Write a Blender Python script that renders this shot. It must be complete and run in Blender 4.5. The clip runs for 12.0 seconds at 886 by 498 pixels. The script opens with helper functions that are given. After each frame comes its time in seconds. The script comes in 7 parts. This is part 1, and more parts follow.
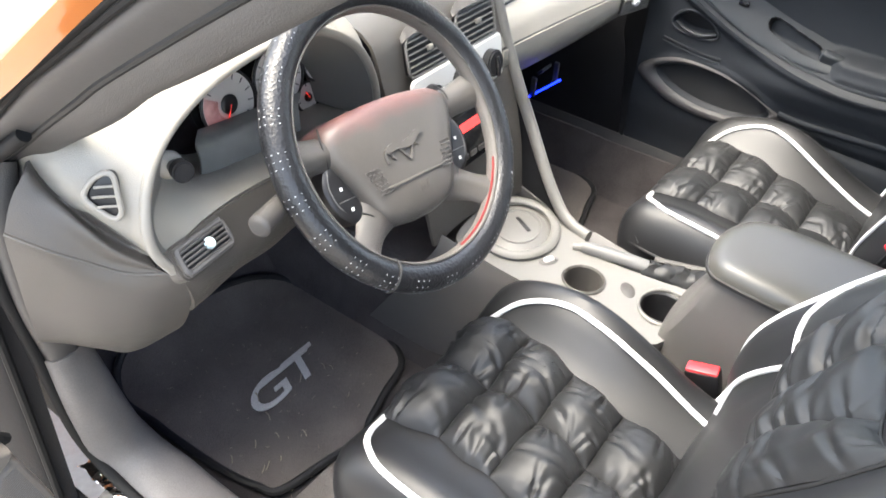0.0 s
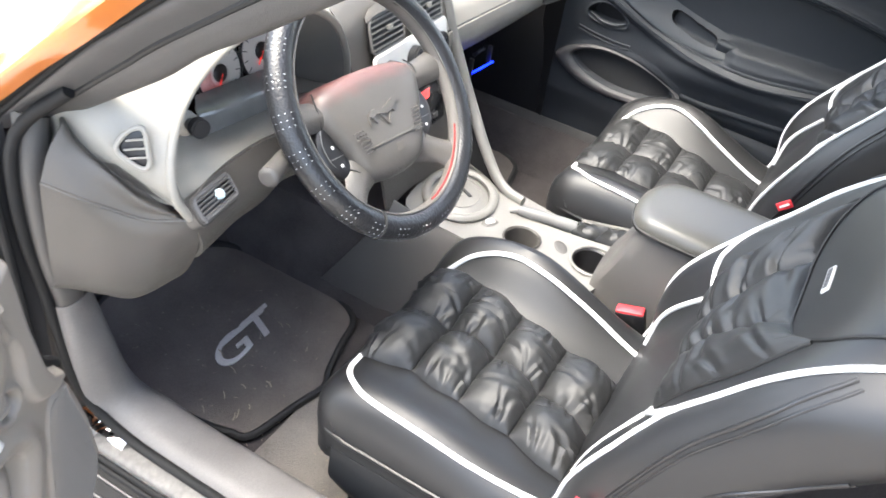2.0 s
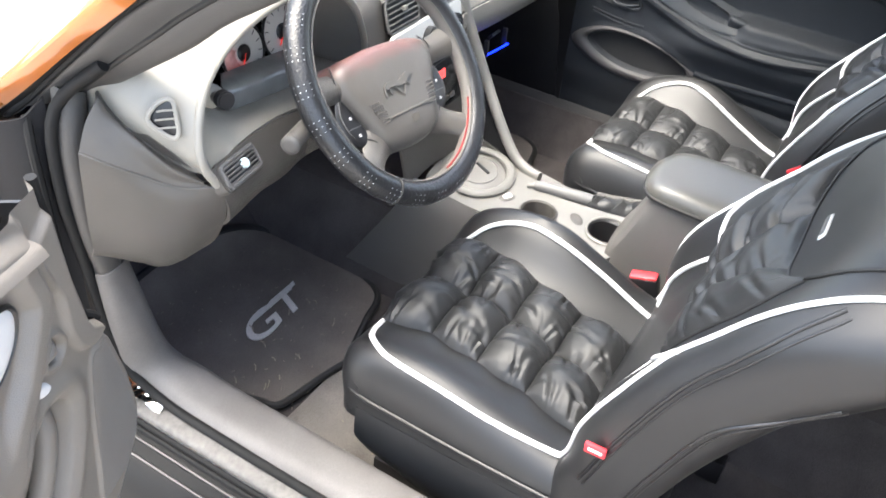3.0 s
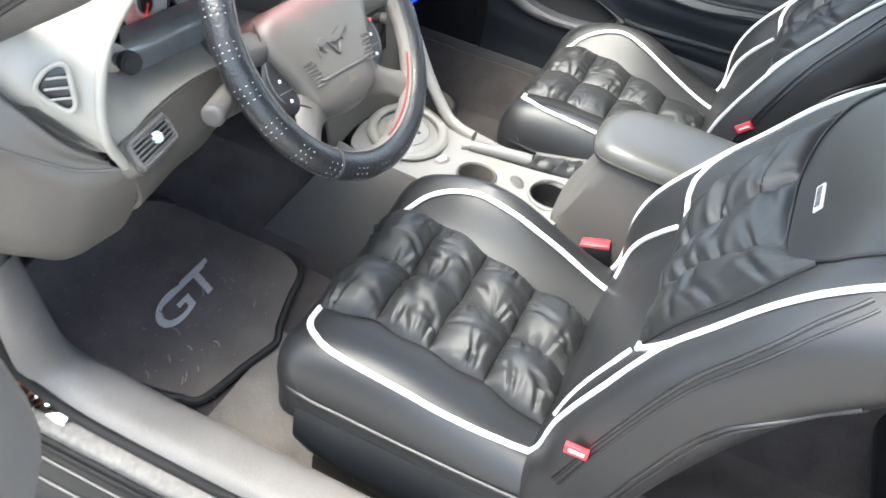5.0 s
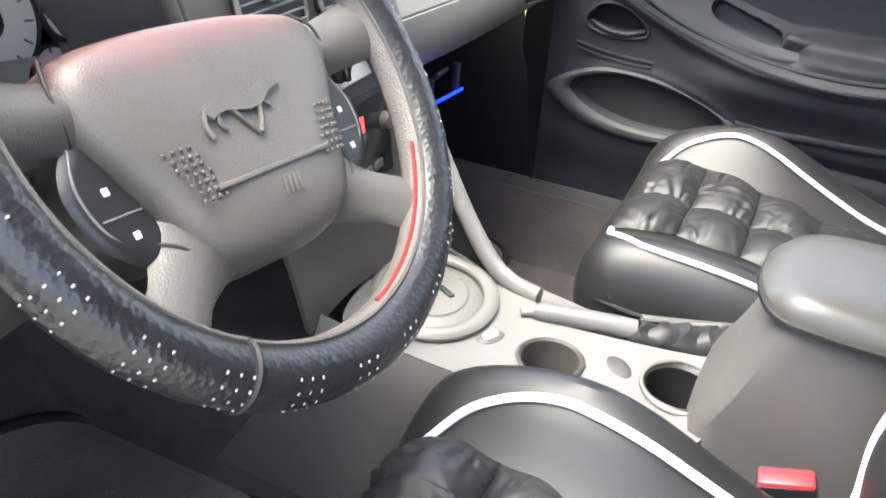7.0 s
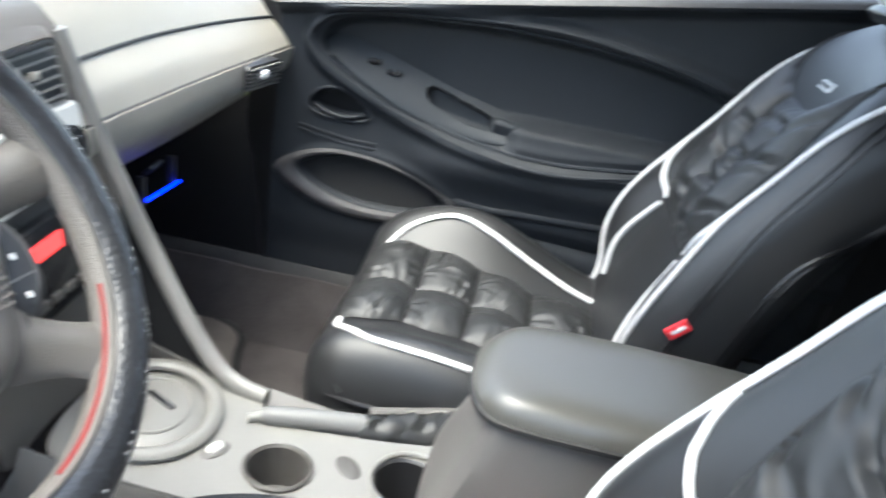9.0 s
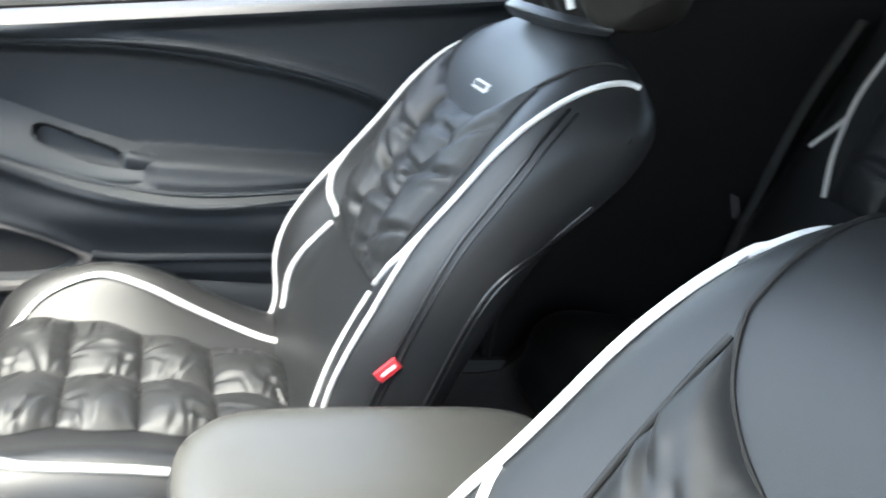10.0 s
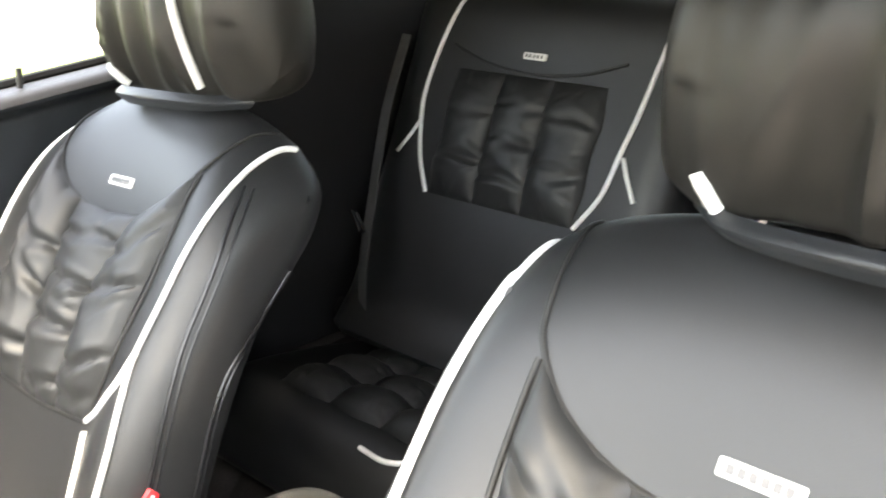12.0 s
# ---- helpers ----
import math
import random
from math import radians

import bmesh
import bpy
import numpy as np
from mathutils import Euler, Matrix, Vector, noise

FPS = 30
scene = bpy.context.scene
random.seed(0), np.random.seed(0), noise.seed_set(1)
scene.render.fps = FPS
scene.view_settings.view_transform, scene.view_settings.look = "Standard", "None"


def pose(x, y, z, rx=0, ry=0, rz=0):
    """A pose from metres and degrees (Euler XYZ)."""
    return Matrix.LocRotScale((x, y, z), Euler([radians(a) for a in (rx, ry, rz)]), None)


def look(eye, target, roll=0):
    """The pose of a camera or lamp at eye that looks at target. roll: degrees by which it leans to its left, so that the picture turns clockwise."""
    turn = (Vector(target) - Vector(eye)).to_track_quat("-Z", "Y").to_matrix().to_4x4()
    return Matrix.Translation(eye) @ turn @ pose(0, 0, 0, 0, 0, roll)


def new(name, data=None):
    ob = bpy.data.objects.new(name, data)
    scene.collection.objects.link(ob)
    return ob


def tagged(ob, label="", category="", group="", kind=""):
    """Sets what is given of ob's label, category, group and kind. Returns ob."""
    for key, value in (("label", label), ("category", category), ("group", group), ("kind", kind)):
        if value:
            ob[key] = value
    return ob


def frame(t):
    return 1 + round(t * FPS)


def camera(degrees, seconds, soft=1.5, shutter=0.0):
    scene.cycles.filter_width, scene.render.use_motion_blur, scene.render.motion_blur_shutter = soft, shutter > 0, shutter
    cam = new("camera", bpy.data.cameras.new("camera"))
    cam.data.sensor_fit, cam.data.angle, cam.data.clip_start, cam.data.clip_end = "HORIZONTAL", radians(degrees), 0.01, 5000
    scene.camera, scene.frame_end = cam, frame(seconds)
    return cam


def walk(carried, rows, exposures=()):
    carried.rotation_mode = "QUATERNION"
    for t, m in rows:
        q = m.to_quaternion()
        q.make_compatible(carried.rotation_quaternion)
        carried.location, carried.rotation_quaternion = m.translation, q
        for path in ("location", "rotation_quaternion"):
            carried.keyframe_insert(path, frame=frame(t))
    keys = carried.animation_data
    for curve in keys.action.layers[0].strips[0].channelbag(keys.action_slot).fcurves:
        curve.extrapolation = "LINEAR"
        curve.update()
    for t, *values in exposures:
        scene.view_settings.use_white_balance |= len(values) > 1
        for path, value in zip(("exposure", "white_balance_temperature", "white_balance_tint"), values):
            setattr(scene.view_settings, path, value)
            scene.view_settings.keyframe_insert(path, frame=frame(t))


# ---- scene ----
cam = camera(54.6, 12.0, soft=1.6, shutter=0.5)
# seconds, place, and the turn about x, y and z
PATH = [
    (0.0, -1.102, -0.080, 1.449, 51.28, -3.37, -53.50),
    (0.4, -1.063, -0.050, 1.453, 48.93, -2.87, -53.95),
    (0.5, -1.046, -0.053, 1.433, 48.70, -2.28, -54.31),
    (1.0, -1.085, 0.008, 1.408, 47.09, -5.04, -61.93),
    (1.5, -1.198, -0.014, 1.445, 48.74, -7.36, -64.81),
    (2.0, -1.297, -0.066, 1.489, 51.41, -7.54, -59.80),
    (2.5, -1.362, -0.149, 1.488, 53.10, -6.23, -58.82),
    (2.8, -1.356, -0.131, 1.475, 52.52, -5.77, -59.08),
    (3.0, -1.353, -0.126, 1.484, 51.48, -5.26, -58.94),
    (3.2, -1.346, -0.115, 1.478, 50.79, -5.00, -58.94),
    (4.8, -1.284, -0.009, 1.429, 48.70, -7.72, -64.20),
    (5.0, -1.266, 0.002, 1.423, 48.59, -8.43, -65.67),
    (5.5, -1.126, 0.039, 1.343, 49.12, -7.93, -66.87),
    (6.0, -0.876, 0.107, 1.179, 51.98, -5.18, -64.09),
    (6.2, -0.816, 0.141, 1.120, 54.34, -4.98, -63.92),
    (6.5, -0.779, 0.167, 1.066, 58.11, -3.75, -64.15),
    (8.3, -0.780, 0.163, 1.140, 63.25, -7.34, -68.06),
    (8.5, -0.772, 0.143, 1.143, 63.59, -7.14, -70.68),
    (8.6, -0.754, 0.131, 1.157, 62.94, -6.76, -71.99),
    (9.0, -0.738, 0.148, 1.141, 64.13, -8.93, -80.81),
    (9.5, -0.674, 0.171, 1.132, 65.90, -11.15, -93.91),
    (9.9, -0.606, 0.177, 1.138, 67.27, -9.84, -104.15),
    (10.5, -0.524, 0.244, 1.177, 67.32, -7.57, -117.95),
    (10.9, -0.525, 0.286, 1.142, 70.12, -5.46, -124.99),
    (11.5, -0.505, 0.334, 1.172, 70.34, -3.21, -135.03),
    (11.8, -0.502, 0.339, 1.184, 71.23, -2.92, -138.95),
    (12.0, -0.504, 0.332, 1.193, 71.57, -2.69, -140.68),
]
EXPOSURES = [(0.0, 3.35, 6750, 8), (0.5, 3.43, 6650, 8), (1.4, 3.5, 6600, 8), (2.0, 3.5, 6600, 8), (3.0, 3.35, 6600, 8), (5.0, 3.45, 6400, 4), (6.0, 3.49, 6550, 5), (6.5, 3.55, 6600, 7), (8.5, 3.0, 6450, 7), (9.4, 3.39, 6100, 1), (10.0, 3.87, 6500, 2), (11.0, 4.41, 7300, 6), (12.0, 4.59, 8000, 7)]
walk(cam, [(t, pose(x, y, z, rx, ry, rz)) for t, x, y, z, rx, ry, rz in PATH], EXPOSURES)
# ---- end of camera ----

# ---- world and light ----
world = bpy.data.worlds.new("sky")
world.use_nodes = True
scene.world = world
wn = world.node_tree.nodes
sky = wn.new("ShaderNodeTexSky")
sky.sky_type, sky.sun_disc = "NISHITA", False
SUN_EL, SUN_AZ = radians(72), radians(-38)
sky.sun_elevation, sky.sun_rotation = SUN_EL, SUN_AZ
sky.air_density, sky.dust_density = 1.0, 3.0
haze = wn.new("ShaderNodeHueSaturation")
haze.inputs["Saturation"].default_value = 0.75  # a hazy, whitish sky
world.node_tree.links.new(sky.outputs[0], haze.inputs["Color"])
world.node_tree.links.new(haze.outputs[0], wn["Background"].inputs[0])
wn["Background"].inputs[1].default_value = 0.125
sun = bpy.data.lights.new("sun", "SUN")
sun.energy, sun.angle, sun.color = 0.78, radians(55), (1.0, 0.93, 0.82)
sun_ob = new("sun", sun)
sun_dir = Vector((math.sin(SUN_AZ) * math.cos(SUN_EL), math.cos(SUN_AZ) * math.cos(SUN_EL), math.sin(SUN_EL)))
sun_ob.matrix_world = look(sun_dir * 10, (0, 0, 0))


# ---- materials ----
def material(name, color, rough=0.5, metal=0.0, grain=0.0, grain_size=400.0, stain=0.15, stain_size=9.0, bump=0.0, coat=0.0, spec=0.5, emit=None, emit_power=0.0, rough_var=0.08):
    m = bpy.data.materials.new(name)
    m.use_nodes = True
    nt = m.node_tree
    b = nt.nodes["Principled BSDF"]
    link = nt.links.new
    tc = nt.nodes.new("ShaderNodeTexCoord")
    big = nt.nodes.new("ShaderNodeTexNoise")
    big.inputs["Scale"].default_value, big.inputs["Detail"].default_value = stain_size, 5
    fine = nt.nodes.new("ShaderNodeTexNoise")
    fine.inputs["Scale"].default_value, fine.inputs["Detail"].default_value = grain_size, 3
    link(tc.outputs["Object"], big.inputs["Vector"])
    link(tc.outputs["Object"], fine.inputs["Vector"])
    add = nt.nodes.new("ShaderNodeMath")
    add.operation = "MULTIPLY_ADD"
    link(fine.outputs[0], add.inputs[0])
    add.inputs[1].default_value = grain
    link(big.outputs[0], add.inputs[2])
    ramp = nt.nodes.new("ShaderNodeMapRange")
    ramp.inputs[1].default_value, ramp.inputs[2].default_value = 0.3 + grain * 0.3, 0.7 + grain * 0.7
    ramp.inputs[3].default_value, ramp.inputs[4].default_value = 1 - stain, 1 + stain
    link(add.outputs[0], ramp.inputs[0])
    mul = nt.nodes.new("ShaderNodeVectorMath")
    mul.operation = "SCALE"
    mul.inputs[0].default_value = color
    link(ramp.outputs[0], mul.inputs["Scale"])
    link(mul.outputs[0], b.inputs["Base Color"])
    rr = nt.nodes.new("ShaderNodeMapRange")
    rr.inputs[3].default_value, rr.inputs[4].default_value = rough - rough_var, rough + rough_var
    link(big.outputs[0], rr.inputs[0])
    link(rr.outputs[0], b.inputs["Roughness"])
    b.inputs["Metallic"].default_value = metal
    b.inputs["Specular IOR Level"].default_value = spec
    if coat:
        b.inputs["Coat Weight"].default_value, b.inputs["Coat Roughness"].default_value = coat, 0.04
    if bump:
        bp = nt.nodes.new("ShaderNodeBump")
        bp.inputs["Strength"].default_value, bp.inputs["Distance"].default_value = bump, 0.001
        cell = nt.nodes.new("ShaderNodeTexVoronoi")
        cell.inputs["Scale"].default_value = grain_size
        link(tc.outputs["Object"], cell.inputs["Vector"])
        link(cell.outputs["Distance"], bp.inputs["Height"])
        link(bp.outputs[0], b.inputs["Normal"])
    if emit:
        b.inputs["Emission Color"].default_value, b.inputs["Emission Strength"].default_value = (*emit, 1), emit_power
    return m


M_LEATHER = material("seat_leather", (0.0100, 0.0104, 0.0113), 0.46, spec=0.52, grain=0.4, grain_size=900, stain=0.2, bump=0.05, rough_var=0.03)
M_QUILT = material("quilted_leather", (0.0135, 0.0140, 0.0145), 0.50, spec=0.45, grain=0.4, grain_size=900, stain=0.2, bump=0.06, rough_var=0.04)
M_COVER = material("headrest_leather", (0.0105, 0.0097, 0.0086), 0.46, spec=0.32, grain=0.4, grain_size=900, stain=0.2, bump=0.06)
M_SIDE = material("side_leather", (0.010, 0.011, 0.0125), 0.42, spec=0.45, grain=0.4, grain_size=900, stain=0.15, bump=0.06)
M_SEAM = material("seam_thread", (0.005,0.005,0.005), 0.6)
M_BEAD = material("beaded_seam", (0.006, 0.006, 0.007), 0.30, spec=0.6)
M_PIPING = material("white_piping", (0.64, 0.64, 0.635), 0.45, grain=0.3, stain=0.06, stain_size=30)
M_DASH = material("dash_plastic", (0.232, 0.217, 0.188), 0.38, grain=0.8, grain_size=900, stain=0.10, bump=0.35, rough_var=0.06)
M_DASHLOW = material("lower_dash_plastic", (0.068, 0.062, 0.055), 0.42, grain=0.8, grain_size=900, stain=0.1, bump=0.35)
M_POD = material("cluster_surround", (0.13,0.125,0.115), 0.45, grain=0.6, grain_size=800, stain=0.1, bump=0.3)
M_CONSOLE = material("console_plastic", (0.135, 0.132, 0.124), 0.40, grain=0.5, grain_size=800, stain=0.10, bump=0.2)
M_CONSOLE_SIDE = material("console_side_plastic", (0.080, 0.076, 0.073), 0.5, grain=0.6, grain_size=800, stain=0.12, bump=0.3)
M_ARM = material("armrest_vinyl", (0.058, 0.056, 0.050), 0.33, spec=0.55, grain=0.5, grain_size=700, stain=0.10, bump=0.12, rough_var=0.015)
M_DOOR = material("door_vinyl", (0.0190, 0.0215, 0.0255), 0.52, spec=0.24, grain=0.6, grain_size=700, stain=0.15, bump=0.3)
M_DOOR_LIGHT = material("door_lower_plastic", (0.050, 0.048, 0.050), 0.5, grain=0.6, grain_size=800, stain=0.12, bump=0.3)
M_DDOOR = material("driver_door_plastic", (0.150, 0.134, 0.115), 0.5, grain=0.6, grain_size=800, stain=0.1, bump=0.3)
M_CLOTH = material("grille_cloth", (0.016,0.016,0.017), 0.85, grain=1.0, grain_size=1200, stain=0.2, bump=0.8)
M_CARPET = material("carpet", (0.068, 0.061, 0.060), 0.95, grain=1.4, grain_size=600, stain=0.45, stain_size=14, bump=1.0, spec=0.1)
M_MAT = material("mat_pile", (0.150, 0.132, 0.119), 0.93, grain=1.6, grain_size=700, stain=0.40, stain_size=12, bump=1.0, spec=0.15)
M_MATEDGE = material("mat_edging", (0.012, 0.012, 0.012), 0.6)
M_LETTER = material("grey_embroidery", (0.60, 0.58, 0.55), 0.85, grain=1.2, grain_size=500, stain=0.2, bump=0.6)
M_BLACK = material("black_plastic", (0.010,0.010,0.011), 0.38, grain=0.4, stain=0.15)
M_GLOSS = material("gloss_black", (0.012, 0.012, 0.013), 0.15)
M_RUBBER = material("black_rubber", (0.008, 0.008, 0.008), 0.7, spec=0.25, grain=0.5, stain=0.25)
M_WHEEL = material("wheel_cover_leather", (0.010,0.0105,0.012), 0.33, grain=0.5, grain_size=260, stain=0.25, bump=0.5, rough_var=0.12)
M_SPOKE = material("wheel_plastic", (0.063, 0.058, 0.053), 0.38, grain=0.7, grain_size=900, stain=0.1, bump=0.35)
M_RIMBAND = material("rim_leather", (0.085, 0.078, 0.072), 0.5, grain=0.8, grain_size=700, stain=0.15, bump=0.6)
M_DOT = material("silver_stitch", (0.30, 0.31, 0.32), 0.45)
M_RED = material("red_plastic", (0.62, 0.03, 0.04), 0.4, stain=0.08)
M_REDSTITCH = material("red_stitching", (0.16, 0.014, 0.014), 0.55)
M_SILVER = material("silver_trim", (0.60, 0.60, 0.57), 0.35, metal=0.0, stain=0.06)
M_CHROME = material("chrome", (0.75, 0.75, 0.75), 0.12, metal=1.0, stain=0.04)
M_SCUFF = material("worn_scuff_plate", (0.11, 0.104, 0.096), 0.6, grain=1.0, grain_size=120, stain=0.4, stain_size=40)
M_SILLTRIM = material("sill_trim", (0.12, 0.113, 0.108), 0.5, spec=0.35, grain=0.6, grain_size=500, stain=0.25, bump=0.25)
M_SEALGREY = material("grey_rubber", (0.045,0.043,0.042), 0.5, grain=0.4, stain=0.2, stain_size=20)
M_PILLAR = material("pillar_trim_grey", (0.048,0.045,0.042), 0.5, grain=0.6, grain_size=700, stain=0.15, bump=0.3)
M_DUSTY = material("dusty_carpet", (0.20, 0.184, 0.166), 0.95, grain=1.4, grain_size=600, stain=0.35, stain_size=16, bump=1.0, spec=0.1)
M_COWL = material("wiper_cowl_grey", (0.5, 0.5, 0.5), 0.5, grain=0.4, stain=0.1)
M_SHELF = material("cluster_lens_edge", (0.19, 0.19, 0.18), 0.16, spec=0.8, stain=0.15, stain_size=25)
M_RAMP = material("door_ramp_vinyl", (0.020, 0.023, 0.027), 0.45, spec=0.3, grain=0.6, grain_size=700, stain=0.15, bump=0.3)
M_GAUGE = material("gauge_face", (0.58,0.56,0.53), 0.5, stain=0.05)
M_GAUGELIT = material("lit_gauge_scale", (0.42,0.34,0.32), 0.5, grain=0.5, grain_size=60, stain=0.4, stain_size=60, emit=(1, 0.08, 0.06), emit_power=0.012)
M_NEEDLE = material("needle_red", (0.55, 0.03, 0.03), 0.4, emit=(1, 0.05, 0.04), emit_power=0.12)
M_REDLIT = material("red_display", (0.3, 0.01, 0.01), 0.4, emit=(1, 0.05, 0.05), emit_power=0.35)
M_BLUELED = material("blue_led", (0.02, 0.03, 0.5), 0.3, emit=(0.0, 0.01, 1.0), emit_power=1.3)
M_LABEL = material("white_label", (0.55, 0.55, 0.54), 0.5, stain=0.05)
M_LABELBAR = material("label_print", (0.09,0.09,0.093), 0.5)
M_PAINT = material("orange_paint", (0.45, 0.14, 0.025), 0.3, metal=0.35, grain=0.4, grain_size=1500, stain=0.08, coat=1.0)
M_LINER = material("headliner_cloth", (0.055, 0.055, 0.054), 0.9, grain=1.0, grain_size=600, stain=0.08, bump=0.5)
M_TRIMDARK = material("dark_trim", (0.010, 0.010, 0.011), 0.65, spec=0.2, grain=0.6, grain_size=700, stain=0.2, bump=0.3)
M_BELT = material("belt_webbing", (0.05, 0.05, 0.05), 0.7, grain=1.0, grain_size=900, stain=0.15, bump=0.4)
M_PUMP = material("padded_vinyl_grey", (0.10, 0.10, 0.10), 0.5, grain=0.5, stain=0.1)
M_GREENBLUE = material("pale_knob", (0.55, 0.68, 0.70), 0.35, stain=0.05)
M_STRAW = material("straw_bits", (0.28,0.24,0.18), 0.8, stain=0.2)


def glass_material(name="window_glass", tint=(0.96, 0.98, 0.97)):
    m = bpy.data.materials.new(name)
    m.use_nodes = True
    b = m.node_tree.nodes["Principled BSDF"]
    b.inputs["Transmission Weight"].default_value = 1.0
    b.inputs["Roughness"].default_value, b.inputs["IOR"].default_value = 0.0, 1.1
    b.inputs["Base Color"].default_value = (*tint, 1)
    return m




def wrinkled(m, scale, depth, strength):
    """Adds shallow creases of slack leather over the fine grain."""
    nt = m.node_tree
    b = nt.nodes["Principled BSDF"]
    tc = nt.nodes.new("ShaderNodeTexCoord")
    warp = nt.nodes.new("ShaderNodeTexNoise")
    warp.inputs["Scale"].default_value, warp.inputs["Detail"].default_value = scale * 0.6, 2
    ridge = nt.nodes.new("ShaderNodeTexNoise")
    ridge.noise_type = "RIDGED_MULTIFRACTAL"
    ridge.inputs["Scale"].default_value, ridge.inputs["Detail"].default_value, ridge.inputs["Distortion"].default_value = scale, 1.5, 0.8
    mul = nt.nodes.new("ShaderNodeMath")
    mul.operation = "MULTIPLY"
    bp = nt.nodes.new("ShaderNodeBump")
    bp.inputs["Strength"].default_value, bp.inputs["Distance"].default_value = strength, depth
    nt.links.new(tc.outputs["Object"], warp.inputs["Vector"])
    nt.links.new(tc.outputs["Object"], ridge.inputs["Vector"])
    nt.links.new(warp.outputs[0], mul.inputs[0])
    nt.links.new(ridge.outputs[0], mul.inputs[1])
    nt.links.new(mul.outputs[0], bp.inputs["Height"])
    if b.inputs["Normal"].links:
        nt.links.new(b.inputs["Normal"].links[0].from_socket, bp.inputs["Normal"])
    nt.links.new(bp.outputs[0], b.inputs["Normal"])


wrinkled(M_QUILT, 14.0, 0.010, 0.45)
wrinkled(M_COVER, 9.0, 0.008, 0.25)
wrinkled(M_LEATHER, 7.0, 0.006, 0.18)
M_GLASS = glass_material()
M_TINT = glass_material("tinted_glass", (0.30, 0.31, 0.30))


def reddened(m, colour, low, high, axis=1):
    """A reddish tint that grows along one axis of the thing, broken up by noise."""
    nt = m.node_tree
    b = nt.nodes["Principled BSDF"]
    plain = b.inputs["Base Color"].links[0].from_socket
    tc = nt.nodes.new("ShaderNodeTexCoord")
    sep = nt.nodes.new("ShaderNodeSeparateXYZ")
    nt.links.new(tc.outputs["Object"], sep.inputs[0])
    nz = nt.nodes.new("ShaderNodeTexNoise")
    nz.inputs["Scale"].default_value, nz.inputs["Detail"].default_value = 22.0, 4
    nt.links.new(tc.outputs["Object"], nz.inputs["Vector"])
    add = nt.nodes.new("ShaderNodeMath")
    add.operation = "MULTIPLY_ADD"
    add.inputs[1].default_value = (high - low) * 0.9
    nt.links.new(nz.outputs[0], add.inputs[0])
    nt.links.new(sep.outputs[axis], add.inputs[2])
    mr = nt.nodes.new("ShaderNodeMapRange")
    mr.inputs[1].default_value, mr.inputs[2].default_value = low + (high - low) * 0.45, high + (high - low) * 0.45
    mr.inputs[4].default_value = 0.75
    nt.links.new(add.outputs[0], mr.inputs[0])
    mix = nt.nodes.new("ShaderNodeMix")
    mix.data_type = "RGBA"
    nt.links.new(mr.outputs[0], mix.inputs[0])
    nt.links.new(plain, mix.inputs[6])
    mix.inputs[7].default_value = (*colour, 1)
    nt.links.new(mix.outputs[2], b.inputs["Base Color"])
    return m


M_PAD = reddened(material("pad_plastic", (0.063, 0.058, 0.053), 0.38, grain=0.7, grain_size=900, stain=0.22, stain_size=14, bump=0.3), (0.17, 0.055, 0.05), 0.02, 0.06)


def ground_material():
    m = material("ground_surface", (0.40, 0.375, 0.34), 0.9, grain=1.0, grain_size=60, stain=0.15, stain_size=1.5)
    nt = m.node_tree
    b = nt.nodes["Principled BSDF"]
    paved = b.inputs["Base Color"].links[0].from_socket
    tc = nt.nodes.new("ShaderNodeTexCoord")
    sep = nt.nodes.new("ShaderNodeSeparateXYZ")
    nt.links.new(tc.outputs["Object"], sep.inputs[0])
    nz = nt.nodes.new("ShaderNodeTexNoise")
    nz.inputs["Scale"].default_value = 3.0
    off = nt.nodes.new("ShaderNodeMath")
    off.operation = "MULTIPLY_ADD"
    off.inputs[1].default_value = 0.6
    nt.links.new(nz.outputs[0], off.inputs[0])
    nt.links.new(sep.outputs[0], off.inputs[2])
    near = nt.nodes.new("ShaderNodeMath")
    near.operation = "GREATER_THAN"
    near.inputs[1].default_value = 2.6
    nt.links.new(off.outputs[0], near.inputs[0])
    far = nt.nodes.new("ShaderNodeMath")
    far.operation = "LESS_THAN"
    far.inputs[1].default_value = 9.5
    nt.links.new(off.outputs[0], far.inputs[0])
    both = nt.nodes.new("ShaderNodeMath")
    both.operation = "MULTIPLY"
    nt.links.new(near.outputs[0], both.inputs[0])
    nt.links.new(far.outputs[0], both.inputs[1])
    blade = nt.nodes.new("ShaderNodeTexNoise")
    blade.inputs["Scale"].default_value, blade.inputs["Detail"].default_value = 14.0, 8
    nt.links.new(tc.outputs["Object"], blade.inputs["Vector"])
    cr = nt.nodes.new("ShaderNodeValToRGB")
    cr.color_ramp.elements[0].position, cr.color_ramp.elements[1].position = 0.35, 0.7
    cr.color_ramp.elements[0].color, cr.color_ramp.elements[1].color = (0.06, 0.10, 0.02, 1), (0.20, 0.24, 0.06, 1)
    nt.links.new(blade.outputs[0], cr.inputs[0])
    mix = nt.nodes.new("ShaderNodeMix")
    mix.data_type = "RGBA"
    nt.links.new(both.outputs[0], mix.inputs[0])
    nt.links.new(paved, mix.inputs[6])
    nt.links.new(cr.outputs[0], mix.inputs[7])
    nt.links.new(mix.outputs[2], b.inputs["Base Color"])
    return m


M_GROUND = ground_material()


